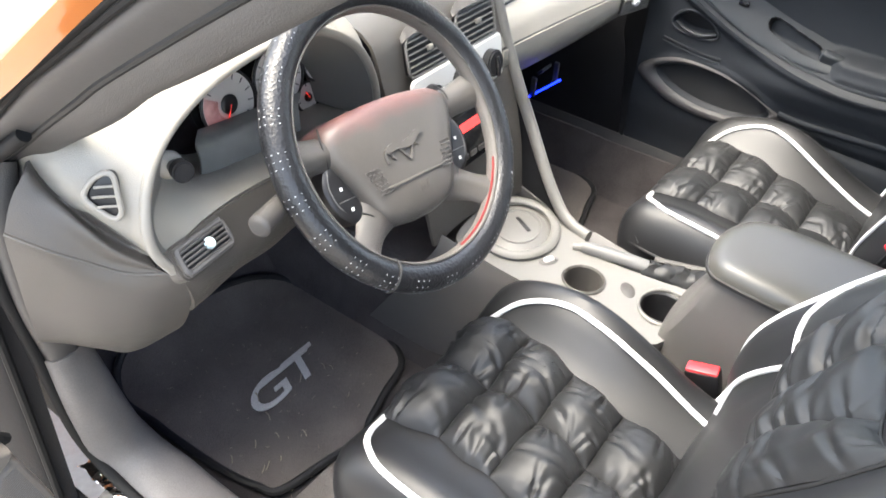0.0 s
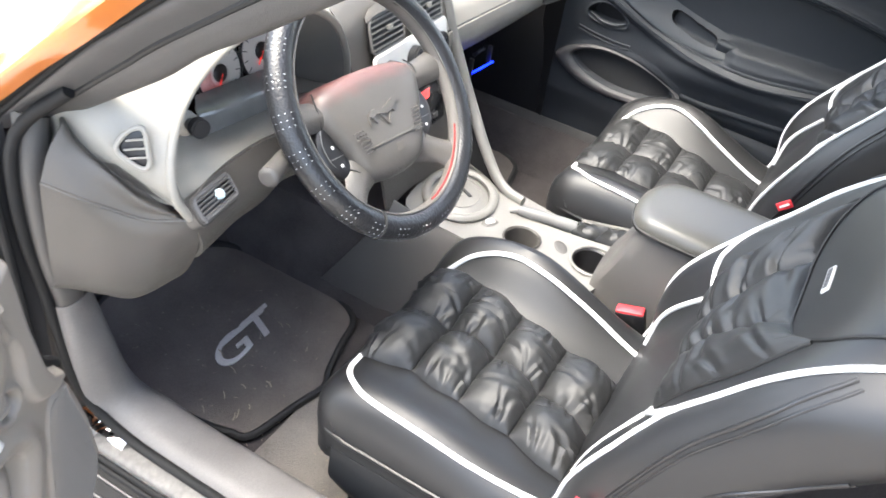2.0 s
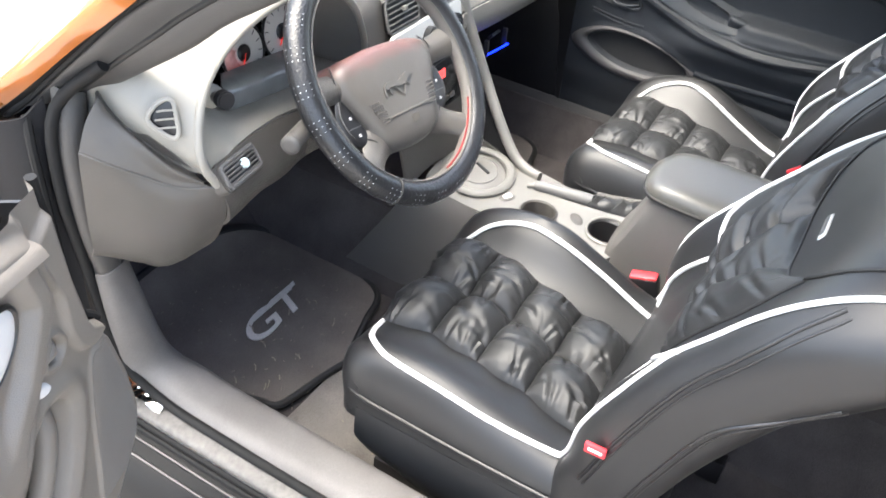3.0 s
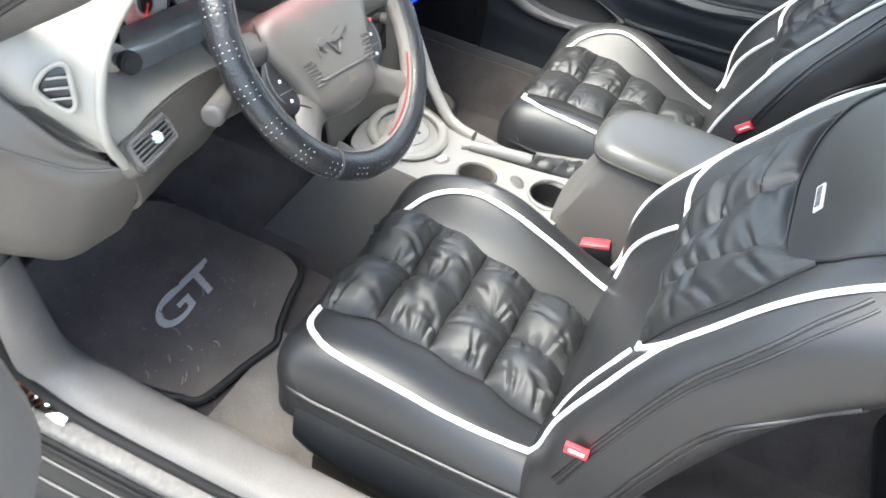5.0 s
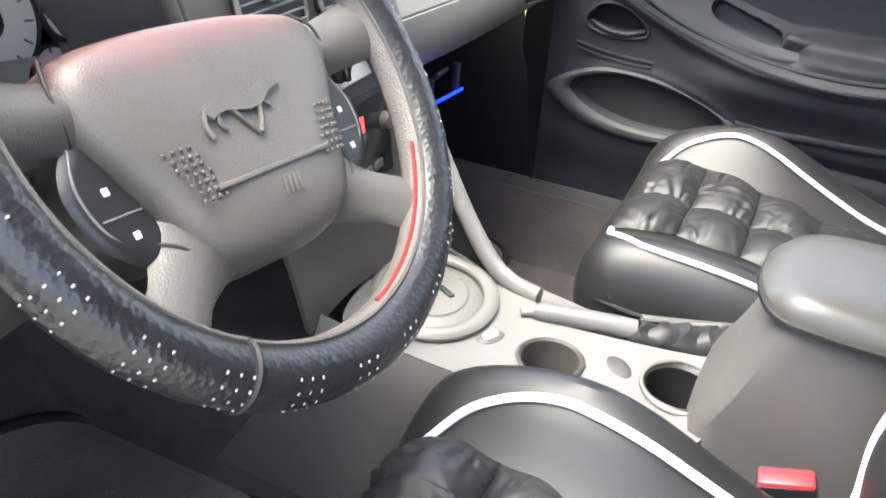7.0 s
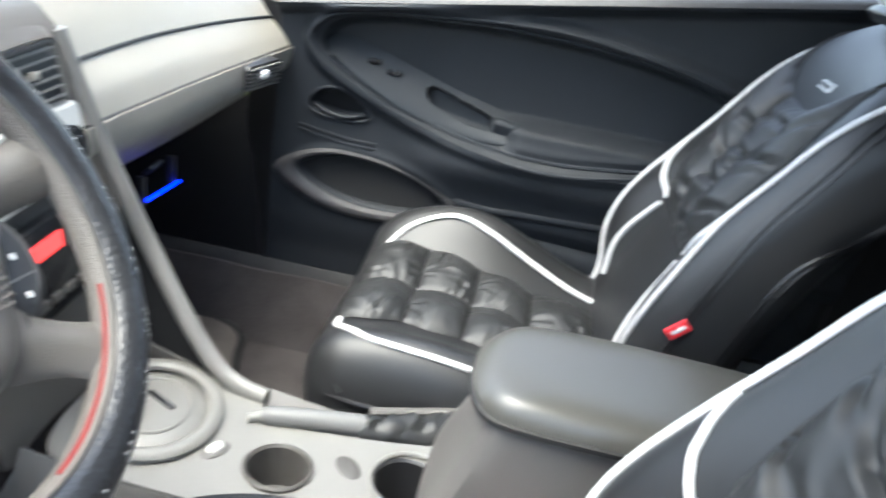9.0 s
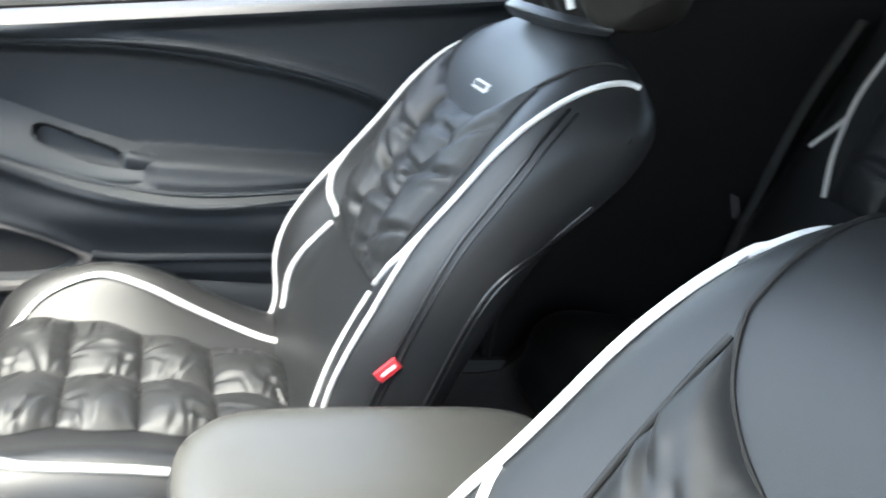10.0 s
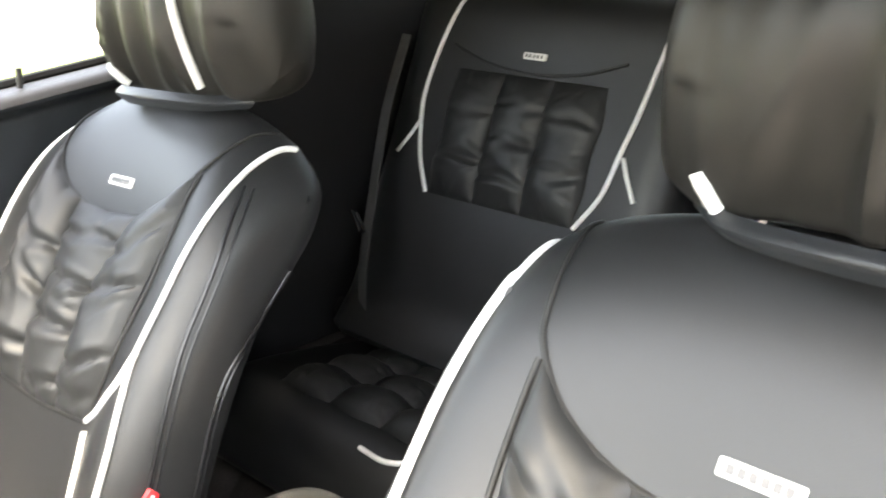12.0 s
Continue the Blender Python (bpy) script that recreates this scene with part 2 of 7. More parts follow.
# ---- building helpers ----
def thing(name, at, label, category, group="", turn=(0, 0, 0), kind=""):
    e = new(name)
    e.empty_display_size = 0.05
    e.matrix_basis = pose(*at, *turn)
    return tagged(e, label, category, group, kind)


def root_matrix(ob):
    m = ob.matrix_basis.copy()
    while ob.parent:
        ob = ob.parent
        m = ob.matrix_basis @ m
    return m


def part(name, bm, mat, parent=None, label="", local=False, smooth=True, sharp=40):
    """Links a bmesh, in world coordinates unless local, as one mesh under its thing or part."""
    if parent is not None and not local:
        bm.transform(root_matrix(parent).inverted())
    bmesh.ops.recalc_face_normals(bm, faces=bm.faces)
    me = bpy.data.meshes.new(name)
    for f in bm.faces:
        f.smooth = smooth
    if smooth:
        for e in bm.edges:
            if len(e.link_faces) == 2 and e.calc_face_angle(0) > radians(sharp):
                e.smooth = False
    bm.to_mesh(me)
    bm.free()
    me.materials.append(mat)
    ob = new(name, me)
    ob.parent = parent
    if label:
        ob["label"] = label
    return ob


def spline(pts, n, closed=False):
    """n points spaced evenly along a smooth curve through pts."""
    P = np.array(pts, float)
    k = len(P)
    if closed:
        Q = np.vstack([P[-1:], P, P[:2]])
        segs = k
    else:
        Q = np.vstack([2 * P[0] - P[1], P, 2 * P[-1] - P[-2]])
        segs = k - 1
    out = []
    for i in range(segs):
        a, b, c, d = Q[i], Q[i + 1], Q[i + 2], Q[i + 3]
        for t in np.linspace(0, 1, 16, endpoint=False):
            out.append(0.5 * (2 * b + (c - a) * t + (2 * a - 5 * b + 4 * c - d) * t * t + (3 * b - a - 3 * c + d) * t ** 3))
    out.append(P[0] if closed else P[-1])
    out = np.array(out)
    s = np.concatenate([[0], np.cumsum(np.linalg.norm(np.diff(out, axis=0), axis=1))])
    q = np.linspace(0, s[-1], n + 1)[:-1] if closed else np.linspace(0, s[-1], n)
    return np.stack([np.interp(q, s, out[:, j]) for j in range(out.shape[1])], 1)


def grid_bm(V, wrap=False, bm=None):
    """A bmesh sheet from an array of rows of points; wrap closes each row."""
    bm = bm or bmesh.new()
    R = [[bm.verts.new(p) for p in row] for row in V]
    m = len(R[0])
    for i in range(len(R) - 1):
        for j in range(m if wrap else m - 1):
            k = (j + 1) % m
            bm.faces.new((R[i][j], R[i][k], R[i + 1][k], R[i + 1][j]))
    return bm


def thicken(bm, thick):
    """Gives an open sheet a second skin and closed edges."""
    bmesh.ops.recalc_face_normals(bm, faces=bm.faces)
    bm.normal_update()
    verts, faces = list(bm.verts), list(bm.faces)
    rim = [e for e in bm.edges if len(e.link_faces) == 1]
    twin = {v: bm.verts.new(v.co - v.normal * thick) for v in verts}
    for f in faces:
        bm.faces.new([twin[v] for v in reversed(f.verts)])
    for e in rim:
        a, b = e.verts
        bm.faces.new((a, b, twin[b], twin[a]))


def loft(curves, n=24, m=None, thick=0.0, closed=False):
    """A smooth sheet through a list of curves, optionally with a thickness."""
    C = np.array([spline(c, n, closed) for c in curves])
    if m:
        C = np.stack([spline(C[:, j], m) for j in range(C.shape[1])], 1)
    bm = grid_bm(C, wrap=closed)
    if thick:
        thicken(bm, thick)
    return bm


def tube(pts, r, sides=8, closed=False, n=None, flat=1.0, caps=True, bm=None, radii=None):
    P = spline(pts, n or max(8, 6 * len(pts)), closed) if n != 0 else np.array(pts, float)
    k = len(P)
    T = np.roll(P, -1, 0) - np.roll(P, 1, 0) if closed else np.gradient(P, axis=0)
    rows = []
    up = Vector((0.13, 0.21, 0.97))
    N = None
    for i in range(k):
        t = Vector(T[i]).normalized()
        if N is None:
            N = t.cross(up).cross(t).normalized()
        N = (N - t * N.dot(t)).normalized()
        B = t.cross(N)
        rr = radii[i] if radii is not None else r
        rows.append([Vector(P[i]) + (N * math.cos(a) * flat + B * math.sin(a)) * rr for a in np.linspace(0, 2 * math.pi, sides, endpoint=False)])
    if closed:
        rows.append(rows[0])
        bm = grid_bm(rows, True, bm)
        bmesh.ops.remove_doubles(bm, verts=bm.verts, dist=1e-6)
        return bm
    start = len(bm.verts) if bm else 0
    bm = grid_bm(rows, True, bm)
    if caps:
        bm.verts.ensure_lookup_table()
        v = list(bm.verts)[start:]
        bm.faces.new(v[:sides])
        bm.faces.new(v[-sides:])
    return bm


def box_bm(a, b, bevel=0.004, segs=2, bm=None):
    own = bmesh.new()
    bmesh.ops.create_cube(own, size=1)
    for v in own.verts:
        v.co = Vector([(a[i] + b[i]) / 2 + v.co[i] * (b[i] - a[i]) for i in range(3)])
    if bevel:
        bmesh.ops.bevel(own, geom=own.edges[:], offset=bevel, segments=segs, affect="EDGES", profile=0.5)
    return own


def dome(outline, height, rings=8, base=0.0, power=0.5, foot=0.0, top=None):
    """A padded shape over a closed outline in the xy plane, rising to height; foot: depth of the wall under it."""
    O = np.array(outline, float)
    c = O.mean(0)
    rows = []
    if foot:
        rows.append([(x, y, base - foot) for x, y in O])
    for k in range(rings + 1):
        s = 1 - k / rings
        s = s ** 0.8
        h = height * max(0, 1 - s ** (1 / power * 2)) ** power
        ring = c + (O - c) * max(s, 0.002)
        rows.append([(x, y, base + h + (top(x, y) if top else 0)) for x, y in ring])
    bm = grid_bm(rows, True)
    bm.verts.ensure_lookup_table()
    n = len(O)
    bm.faces.new(list(bm.verts)[-n:])
    bm.faces.new(list(bm.verts)[:n])
    return bm


def slab(loop, w, r, nx=14, na=6, n=72, deform=None):
    """A closed side outline (y, z) carried across x from -w to w with rounded ends."""
    L = spline(loop, n, True)
    T = np.roll(L, -1, 0) - np.roll(L, 1, 0)
    N = np.stack([-T[:, 1], T[:, 0]], 1)
    N /= np.linalg.norm(N, axis=1)[:, None]
    c = L.mean(0)
    if ((L - c) * N).sum() > 0:
        N = -N
    st = []
    for a in np.linspace(math.pi / 2, 0, na, endpoint=False):
        st.append((-(w - r + r * math.sin(a)), r * (1 - math.cos(a))))
    st += [(x, 0.0) for x in np.linspace(-(w - r), w - r, nx)]
    for a in np.linspace(0, math.pi / 2, na + 1)[1:]:
        st.append((w - r + r * math.sin(a), r * (1 - math.cos(a))))
    rows = [[Vector((x, p[0], p[1])) for p in L + N * q] for x, q in st]
    bm = grid_bm(rows, True)
    bm.verts.ensure_lookup_table()
    v = list(bm.verts)
    caps = [bm.faces.new(v[:n]), bm.faces.new(v[-n:])]
    bmesh.ops.triangulate(bm, faces=caps, quad_method="BEAUTY", ngon_method="EAR_CLIP")
    if deform:
        for w in bm.verts:
            w.co = deform(w.co)
    bmesh.ops.recalc_face_normals(bm, faces=bm.faces)
    return bm


def moved(bm, m):
    bm.transform(m)
    return bm


def joined(*bms):
    me = bpy.data.meshes.new("tmp")
    out = bmesh.new()
    for b in bms:
        b.to_mesh(me)
        out.from_mesh(me)
        b.free()
    bpy.data.meshes.remove(me)
    return out


def ellipse(cx, cy, rx, ry, n=40, turn=0.0):
    c, s = math.cos(turn), math.sin(turn)
    return [(cx + rx * math.cos(a) * c - ry * math.sin(a) * s, cy + rx * math.cos(a) * s + ry * math.sin(a) * c) for a in np.linspace(0, 2 * math.pi, n, endpoint=False)]


def rounded(x0, y0, x1, y1, r, k=5):
    out = []
    for cx, cy, a0 in ((x1 - r, y1 - r, 0), (x0 + r, y1 - r, 90), (x0 + r, y0 + r, 180), (x1 - r, y0 + r, 270)):
        for a in np.linspace(a0, a0 + 90, k):
            out.append((cx + r * math.cos(radians(a)), cy + r * math.sin(radians(a))))
    return out


def prism(outline, z0, z1, bevel=0.0):
    bm = bmesh.new()
    lo = [bm.verts.new((x, y, z0)) for x, y in outline]
    hi = [bm.verts.new((x, y, z1)) for x, y in outline]
    n = len(lo)
    for i in range(n):
        j = (i + 1) % n
        bm.faces.new((lo[i], lo[j], hi[j], hi[i]))
    top = bm.faces.new(hi)
    bm.faces.new(lo[::-1])
    if bevel:
        bmesh.ops.bevel(bm, geom=list(top.edges), offset=bevel, segments=2, affect="EDGES")
    return bm


from mathutils.bvhtree import BVHTree


class Surface:
    """Finds the height of a bmesh under a point."""

    def __init__(self, bm):
        self.tree = BVHTree.FromBMesh(bm)

    def down(self, x, y, lift=0.0):
        p, nrm, _, _ = self.tree.ray_cast(Vector((x, y, 3)), Vector((0, 0, -1)))
        return (p + nrm * lift, nrm) if p else (Vector((x, y, 0.5)), Vector((0, 0, 1)))

    def side(self, s, y, z, lift=0.0):
        p, nrm, _, _ = self.tree.ray_cast(Vector((s * 2, y, z)), Vector((-s, 0, 0)))
        return p + nrm * lift if p else None

    def front(self, x, z):
        p, nrm, _, _ = self.tree.ray_cast(Vector((x, -1, z)), Vector((0, 1, 0)))
        return p, (nrm if nrm.y < 0 else -nrm)

    def back(self, x, z, lift=0.0):
        p, nrm, _, _ = self.tree.ray_cast(Vector((x, 2, z)), Vector((0, -1, 0)))
        return (p + nrm * lift, nrm) if p else (None, None)


def smoothstep(a, b, x):
    t = np.clip((x - a) / (b - a), 0, 1)
    return t * t * (3 - 2 * t)


# ---- the setting ----
part("ground", box_bm((-60, -60, -0.5), (60, 60, 0.0), 0), M_GROUND, smooth=False)
tagged(bpy.data.objects["ground"], "pale concrete drive with a strip of lawn beside it", "ground", kind="structure")


def car_floor():
    # carpet: footwell floor, toe board, tunnel and sides, one sheet
    xs = np.linspace(-0.68, 0.68, 69)
    ys = np.linspace(-1.15, 1.18, 60)
    rows = []
    for y in ys:
        row = []
        for x in xs:
            z = 0.225 + 0.10 * float(smoothstep(-0.42, -0.55, y)) + 0.32 * float(smoothstep(0.92, 1.16, y))
            z += 0.20 * float(smoothstep(0.17, 0.09, abs(x)))
            z += 0.13 * float(smoothstep(0.60, 0.67, abs(x)))
            z += 0.004 * noise.noise(Vector((x * 9, y * 9, 0)))
            row.append((x, y, z))
        rows.append(row)
    bm = grid_bm(rows)
    thicken(bm, 0.02)
    tagged(part("floor", bm, M_CARPET), "charcoal carpeted car floor with a raised tunnel", "floor", kind="structure")


car_floor()
dust = [[(x, y, 0.233 + 0.002 * noise.noise(Vector((x * 30, y * 30, 2)))) for y in np.linspace(0.56, -0.3, 24)] for x in (-0.60, -0.57, -0.54, -0.50, -0.44, -0.38, -0.33)]
side = [(-0.643, y, 0.300) for y in np.linspace(0.56, -0.3, 24)]
tagged(part("floor_carpet_edge", loft([side, [(-0.632, y, 0.245) for y in np.linspace(0.56, -0.3, 24)]] + dust, 40, 16, thick=0.004), M_DUSTY), "dusty tan carpet beside the sill", "carpet", kind="structure")


# ---- seats ----
def puff(fmap, height, pick, seed, nu=26, nv=26, aspect=1.0, folds=9, pinch=()):
    """A stuffed leather pillow over fmap(u, v) on the seat's surface, drawn in at its seams, with long folds that start there; pinch: where, from its top to its foot, it is gathered."""
    rng = random.Random(seed)
    creases = []
    for k in range(folds):
        side = k % 4
        q = rng.uniform(0.12, 0.88)
        w = q * aspect
        p, ang = ((0, w, 0.0), (1, w, math.pi), (q, 0, math.pi / 2), (q, aspect, -math.pi / 2))[side][:2], ((0, w, 0.0), (1, w, math.pi), (q, 0, math.pi / 2), (q, aspect, -math.pi / 2))[side][2]
        ang += rng.uniform(-0.65, 0.65)
        creases.append((p[0], p[1], math.cos(ang), math.sin(ang), rng.uniform(0.24, 0.55), rng.uniform(0.020, 0.046), rng.uniform(0.08, 0.20)))
    for k, at in enumerate(pinch):
        for sd in (0, 1):
            ang = (0 if sd == 0 else math.pi) + rng.uniform(-0.35, 0.35)
            creases.append((sd, at * aspect + rng.uniform(-0.04, 0.04), math.cos(ang), math.sin(ang), rng.uniform(0.5, 0.95), rng.uniform(0.045, 0.08), rng.uniform(0.20, 0.36)))
    rows = []
    for i in range(nu + 1):
        u = i / nu
        row = []
        for j in range(nv + 1):
            v = j / nv
            bu = u + 0.055 * math.sin(math.pi * v * max(1, round(aspect))) ** 2 * (u - 0.5) * 2
            bv = v + (0.055 * math.sin(math.pi * u) ** 2 * (v - 0.5) * 2 if aspect < 1.5 else 0)
            q, nrm = pick(*fmap(bu, bv))
            du, dv = min(u, 1 - u) * 2, min(min(v, 1 - v) * 2 * max(1, aspect * 0.7), 1)
            h = (1 - (1 - du) ** 2.2) ** 0.58 * (1 - (1 - dv) ** 2.2) ** 0.58
            dent = 0.0
            for cx, cy, dx, dy, ln, wd, dp in creases:
                ex, ey = u - cx, v * aspect - cy
                along_c, off = ex * dx + ey * dy, abs(-ex * dy + ey * dx)
                if -0.02 < along_c < ln and off < 5 * wd:
                    fade = (1 - along_c / ln) ** 0.8
                    ww = wd * (0.7 + 0.8 * along_c / ln)
                    dent += dp * fade * (math.exp(-(off / ww) ** 2) - 0.30 * math.exp(-((off - 2.0 * ww) / (0.9 * ww)) ** 2))
            big = noise.noise(Vector((u * 2.0 + seed, v * 2.0 * aspect, seed * 0.7)))
            soft = noise.noise(Vector((u * 5.0 - seed, v * 5.0 * aspect, seed * 1.3)))
            k = height * (h * (1 + 0.22 * big + 0.05 * soft) - dent * min(1, h * 1.6))
            row.append(q + nrm * (max(k, -0.001) + 0.002))
        rows.append(row)
    return grid_bm(rows)


def quad(a, b, c, d):
    a, b, c, d = [np.array(p, float) for p in (a, b, c, d)]
    return lambda u, v: (a * (1 - u) + b * u) * (1 - v) + (d * (1 - u) + c * u) * v


def along(surf_pick, pts, lift, n=30):
    out = []
    for p in spline(pts, n):
        q, nrm = surf_pick(p[0], p[1])
        if q is not None:
            out.append(q + nrm * lift)
    return out


def cushion_shape(v):
    x, y, z = v
    top = float(smoothstep(0.45, 0.53, z))
    hump = math.exp(-((y - 0.26) / 0.15) ** 2)
    z += top * (0.066 * math.exp(-((x - 0.185) / 0.060) ** 2) * (0.15 + hump) + 0.022 * math.exp(-((x + 0.20) / 0.05) ** 2) * (0.2 + hump))
    z -= top * 0.012 * math.exp(-(x / 0.13) ** 2)
    # the front edge bows forward in the middle
    y += 0.012 * math.cos(x * 6.0) * float(smoothstep(0.2, 0.42, y))
    return Vector((x, y, z))


def back_shape(v):
    x, y, z = v
    front = float(smoothstep(-0.02, 0.03, y - (0.10 - (z - 0.45) * 0.62)))
    front = max(0.0, min(1.0, front))
    y -= 0.026 * (1 - min(1, (x / 0.19) ** 2)) * front * float(smoothstep(0.56, 0.75, z))
    z += (0.032 * (1 - (x / 0.252) ** 2) - 0.022 * min(1.3, (x / 0.21) ** 4)) * float(smoothstep(0.86, 1.0, z))
    x *= 1 - 0.02 * float(smoothstep(0.93, 1.02, z)) - 0.03 * float(smoothstep(0.62, 0.5, z))
    # side wings stand forward beside the sitter's hips
    y += (0.034 if x > 0 else 0.014) * front * float(smoothstep(0.125, 0.19, abs(x))) * math.exp(-((z - 0.675) / 0.105) ** 2)
    return Vector((x, y, z))


CUSHION = [(0.385, 0.40), (0.412, 0.45), (0.415, 0.50), (0.395, 0.535), (0.35, 0.548), (0.25, 0.545), (0.15, 0.535), (0.05, 0.525), (-0.04, 0.52), (-0.09, 0.50), (-0.10, 0.44), (-0.06, 0.40), (0.15, 0.39)]
BACKREST = [(0.052, 0.47), (0.05, 0.52), (0.036, 0.56), (0.020, 0.623), (-0.008, 0.702), (-0.046, 0.787), (-0.089, 0.855), (-0.128, 0.915), (-0.166, 0.96), (-0.21, 0.992), (-0.255, 1.004), (-0.287, 0.987), (-0.298, 0.95), (-0.280, 0.89), (-0.245, 0.845), (-0.20, 0.80), (-0.155, 0.72), (-0.115, 0.63), (-0.08, 0.53), (-0.04, 0.46), (0.01, 0.445)]
SEAT_X = -0.38


def front_seat(label, rise, first, wide=(1.0, 0.0), tuck=0.0, stuffing=0.038, flare=0.023):
    """rise: how far the seams of the upper panel sit above the mean; first: seed of the folds; tuck: how far the inner piping runs in at the back; stuffing: height of the cushion's squares; flare: how far the inner edge piping lies out on the wing."""
    seat = thing("front_seat", (SEAT_X, 0, 0.235), label, "car seat", "front seats")

    cushion = None

    def put(name, bm, mat, label="", parent=None):
        if name == "cushion" or (cushion is not None and parent is cushion):
            bm.transform(Matrix.Translation((wide[1], 0, 0)) @ Matrix.Diagonal((wide[0], 1, 1, 1)))
        bm.transform(Matrix.Translation((SEAT_X, 0, 0)))
        return part(name, bm, mat, parent or seat, label)

    cb = slab(CUSHION, 0.235, 0.055, nx=22, deform=cushion_shape)
    cs = Surface(cb)
    cushion = put("cushion", cb, M_LEATHER)
    bb = slab(BACKREST, 0.252, 0.05, nx=22, n=96, deform=back_shape)
    bs = Surface(bb)
    backrest = put("backrest", bb, M_LEATHER)

    # cushion: eight stuffed squares, four rows of two
    seed = first
    ys = [0.400, 0.316, 0.231, 0.143, 0.045]
    for i in range(4):
        for j in range(2):
            edge = lambda y, k: float(np.interp(-y, [-v for v in ys], ((-0.122, -0.107, -0.114, -0.120, -0.142), (0.010, 0.010, 0.006, -0.012, -0.040), (0.120, 0.117, 0.104, 0.094, 0.086))[k]))
            y0, y1 = ys[i], ys[i + 1]
            f = quad((edge(y0, j), y0), (edge(y0, j + 1), y0), (edge(y1, j + 1), y1), (edge(y1, j), y1))
            put("quilt_square", puff(f, stuffing, cs.down, seed, 36, 36, 0.85, 13), M_QUILT, parent=cushion)
            seed += 1
    # cushion piping, one line on each bolster
    left = [(-0.118, 0.398), (-0.155, 0.392), (-0.184, 0.374), (-0.203, 0.340), (-0.209, 0.29), (-0.210, 0.22), (-0.207, 0.15), (-0.199, 0.09), (-0.190, 0.03)]
    right = [(0.112, 0.391), (0.126, 0.381), (0.146, 0.360), (0.158, 0.326), (0.163, 0.285), (0.162 - 0.2 * tuck, 0.235), (0.162 - 0.5 * tuck, 0.18), (0.162 - 0.8 * tuck, 0.12), (0.155 - tuck, 0.06), (0.148 - tuck, 0.02)]
    for pts in (left, right):
        put("piping", tube(along(cs.down, pts, 0.0015, 40), 0.0047, n=0, flat=0.8), M_PIPING, "white piping", cushion)
    # seams on the outer wall of the cushion
    z = 0.488
    for s in (-1, 1):
        pts = [(s * 0.2365, y, z - 0.004 * math.sin(y * 9)) for y in (0.02, 0.1, 0.2, 0.3, 0.35)]
        pts += [(s * 0.222, 0.392, z), (s * 0.17, 0.418, z), (0, 0.428, z)]
        put("seam", tube(pts, 0.0034, n=40), M_BEAD, "glossy beaded seam", cushion)
    # skirt hanging under the cushion
    sk = []
    for y, d in ((0.365, -0.02), (0.33, 0.004), (0.22, 0.030), (0.10, 0.038), (0.02, 0.020), (-0.03, -0.01)):
        k = -0.010 if y > 0.39 else 0
        sk.append([(-0.236 - k, y, 0.46), (-0.2395 - k, y, 0.425), (-0.238 - k, y, 0.385 - d * 0.5), (-0.226 - k, y, 0.362 - d), (-0.21 - k, y, 0.372 - d)])
    put("skirt", loft(sk, 8, 16, thick=0.003), M_SIDE, "loose leather skirt", cushion)

    # backrest: upper plain panel, three stuffed columns, lower plain panel
    bibx = [0.0, 0.06, 0.10, 0.132, 0.155, 0.168]
    bibz = [z + rise for z in (0.888, 0.892, 0.904, 0.923, 0.946, 0.964)]
    lowx, lowz = [0.0, 0.08, 0.130], [0.702, 0.708, 0.716]
    vs = [0.0, 0.5, 1.0]
    lines = [[-0.158, -0.150, -0.130], [-0.073, -0.052, -0.046], [0.073, 0.052, 0.046], [0.158, 0.150, 0.130]]
    for j in range(3):
        def column(u, v, j=j):
            x0, x1 = np.interp(v, vs, lines[j]), np.interp(v, vs, lines[j + 1])
            t0, t1 = lines[j][0] * (1 - u) + lines[j + 1][0] * u, lines[j][2] * (1 - u) + lines[j + 1][2] * u
            zt, zb = np.interp(abs(t0), bibx, bibz), np.interp(abs(t1), lowx, lowz)
            return x0 * (1 - u) + x1 * u, zt * (1 - v) + zb * v
        put("quilt_column", puff(column, 0.027, bs.back, seed, 22, 60, 2.1, 5, ((0.22, 0.46, 0.72, 0.9), (0.16, 0.40, 0.62, 0.85), (0.28, 0.52, 0.78))[j]), M_QUILT, parent=backrest)
        seed += 1
    # the rounded lower border of the upper panel, and its side seams
    half = list(zip(bibx, bibz))
    bib = [(-x, z) for x, z in half[::-1]] + half[1:]
    line = along(bs.back, bib, 0.001, 60)
    # it runs on over the shoulders, lying on the leather
    def shoulder(s):
        end = line[-1] if s > 0 else line[0]
        goal = bs.down(s * 0.186, -0.262)[0]
        out = []
        for k in range(1, 9):
            q = end.lerp(goal, k / 8) + Vector((s * 0.004, 0.01, 0.02)) * math.sin(math.pi * k / 8)
            p, nrm, _, _ = bs.tree.find_nearest(q)
            out.append(p + nrm * 0.001)
        return out

    put("seam", tube(shoulder(-1)[::-1] + line + shoulder(1), 0.0024, n=110), M_SEAM, "gathered seam", backrest)
    for s in (-1, 1):
        side = [(s * 0.162, 0.948 + rise), (s * 0.162, 0.90), (s * 0.160, 0.85), (s * 0.150, 0.79), (s * 0.134, 0.724)]
        put("seam", tube(along(bs.back, side, 0.001, 24), 0.0026, n=0), M_SEAM, "stitched seam", backrest)
    low = list(zip(lowx, lowz))
    put("seam", tube(along(bs.back, [(-x, z) for x, z in low[::-1]] + low[1:], 0.001, 30), 0.003, n=0), M_SEAM, "stitched seam", backrest)
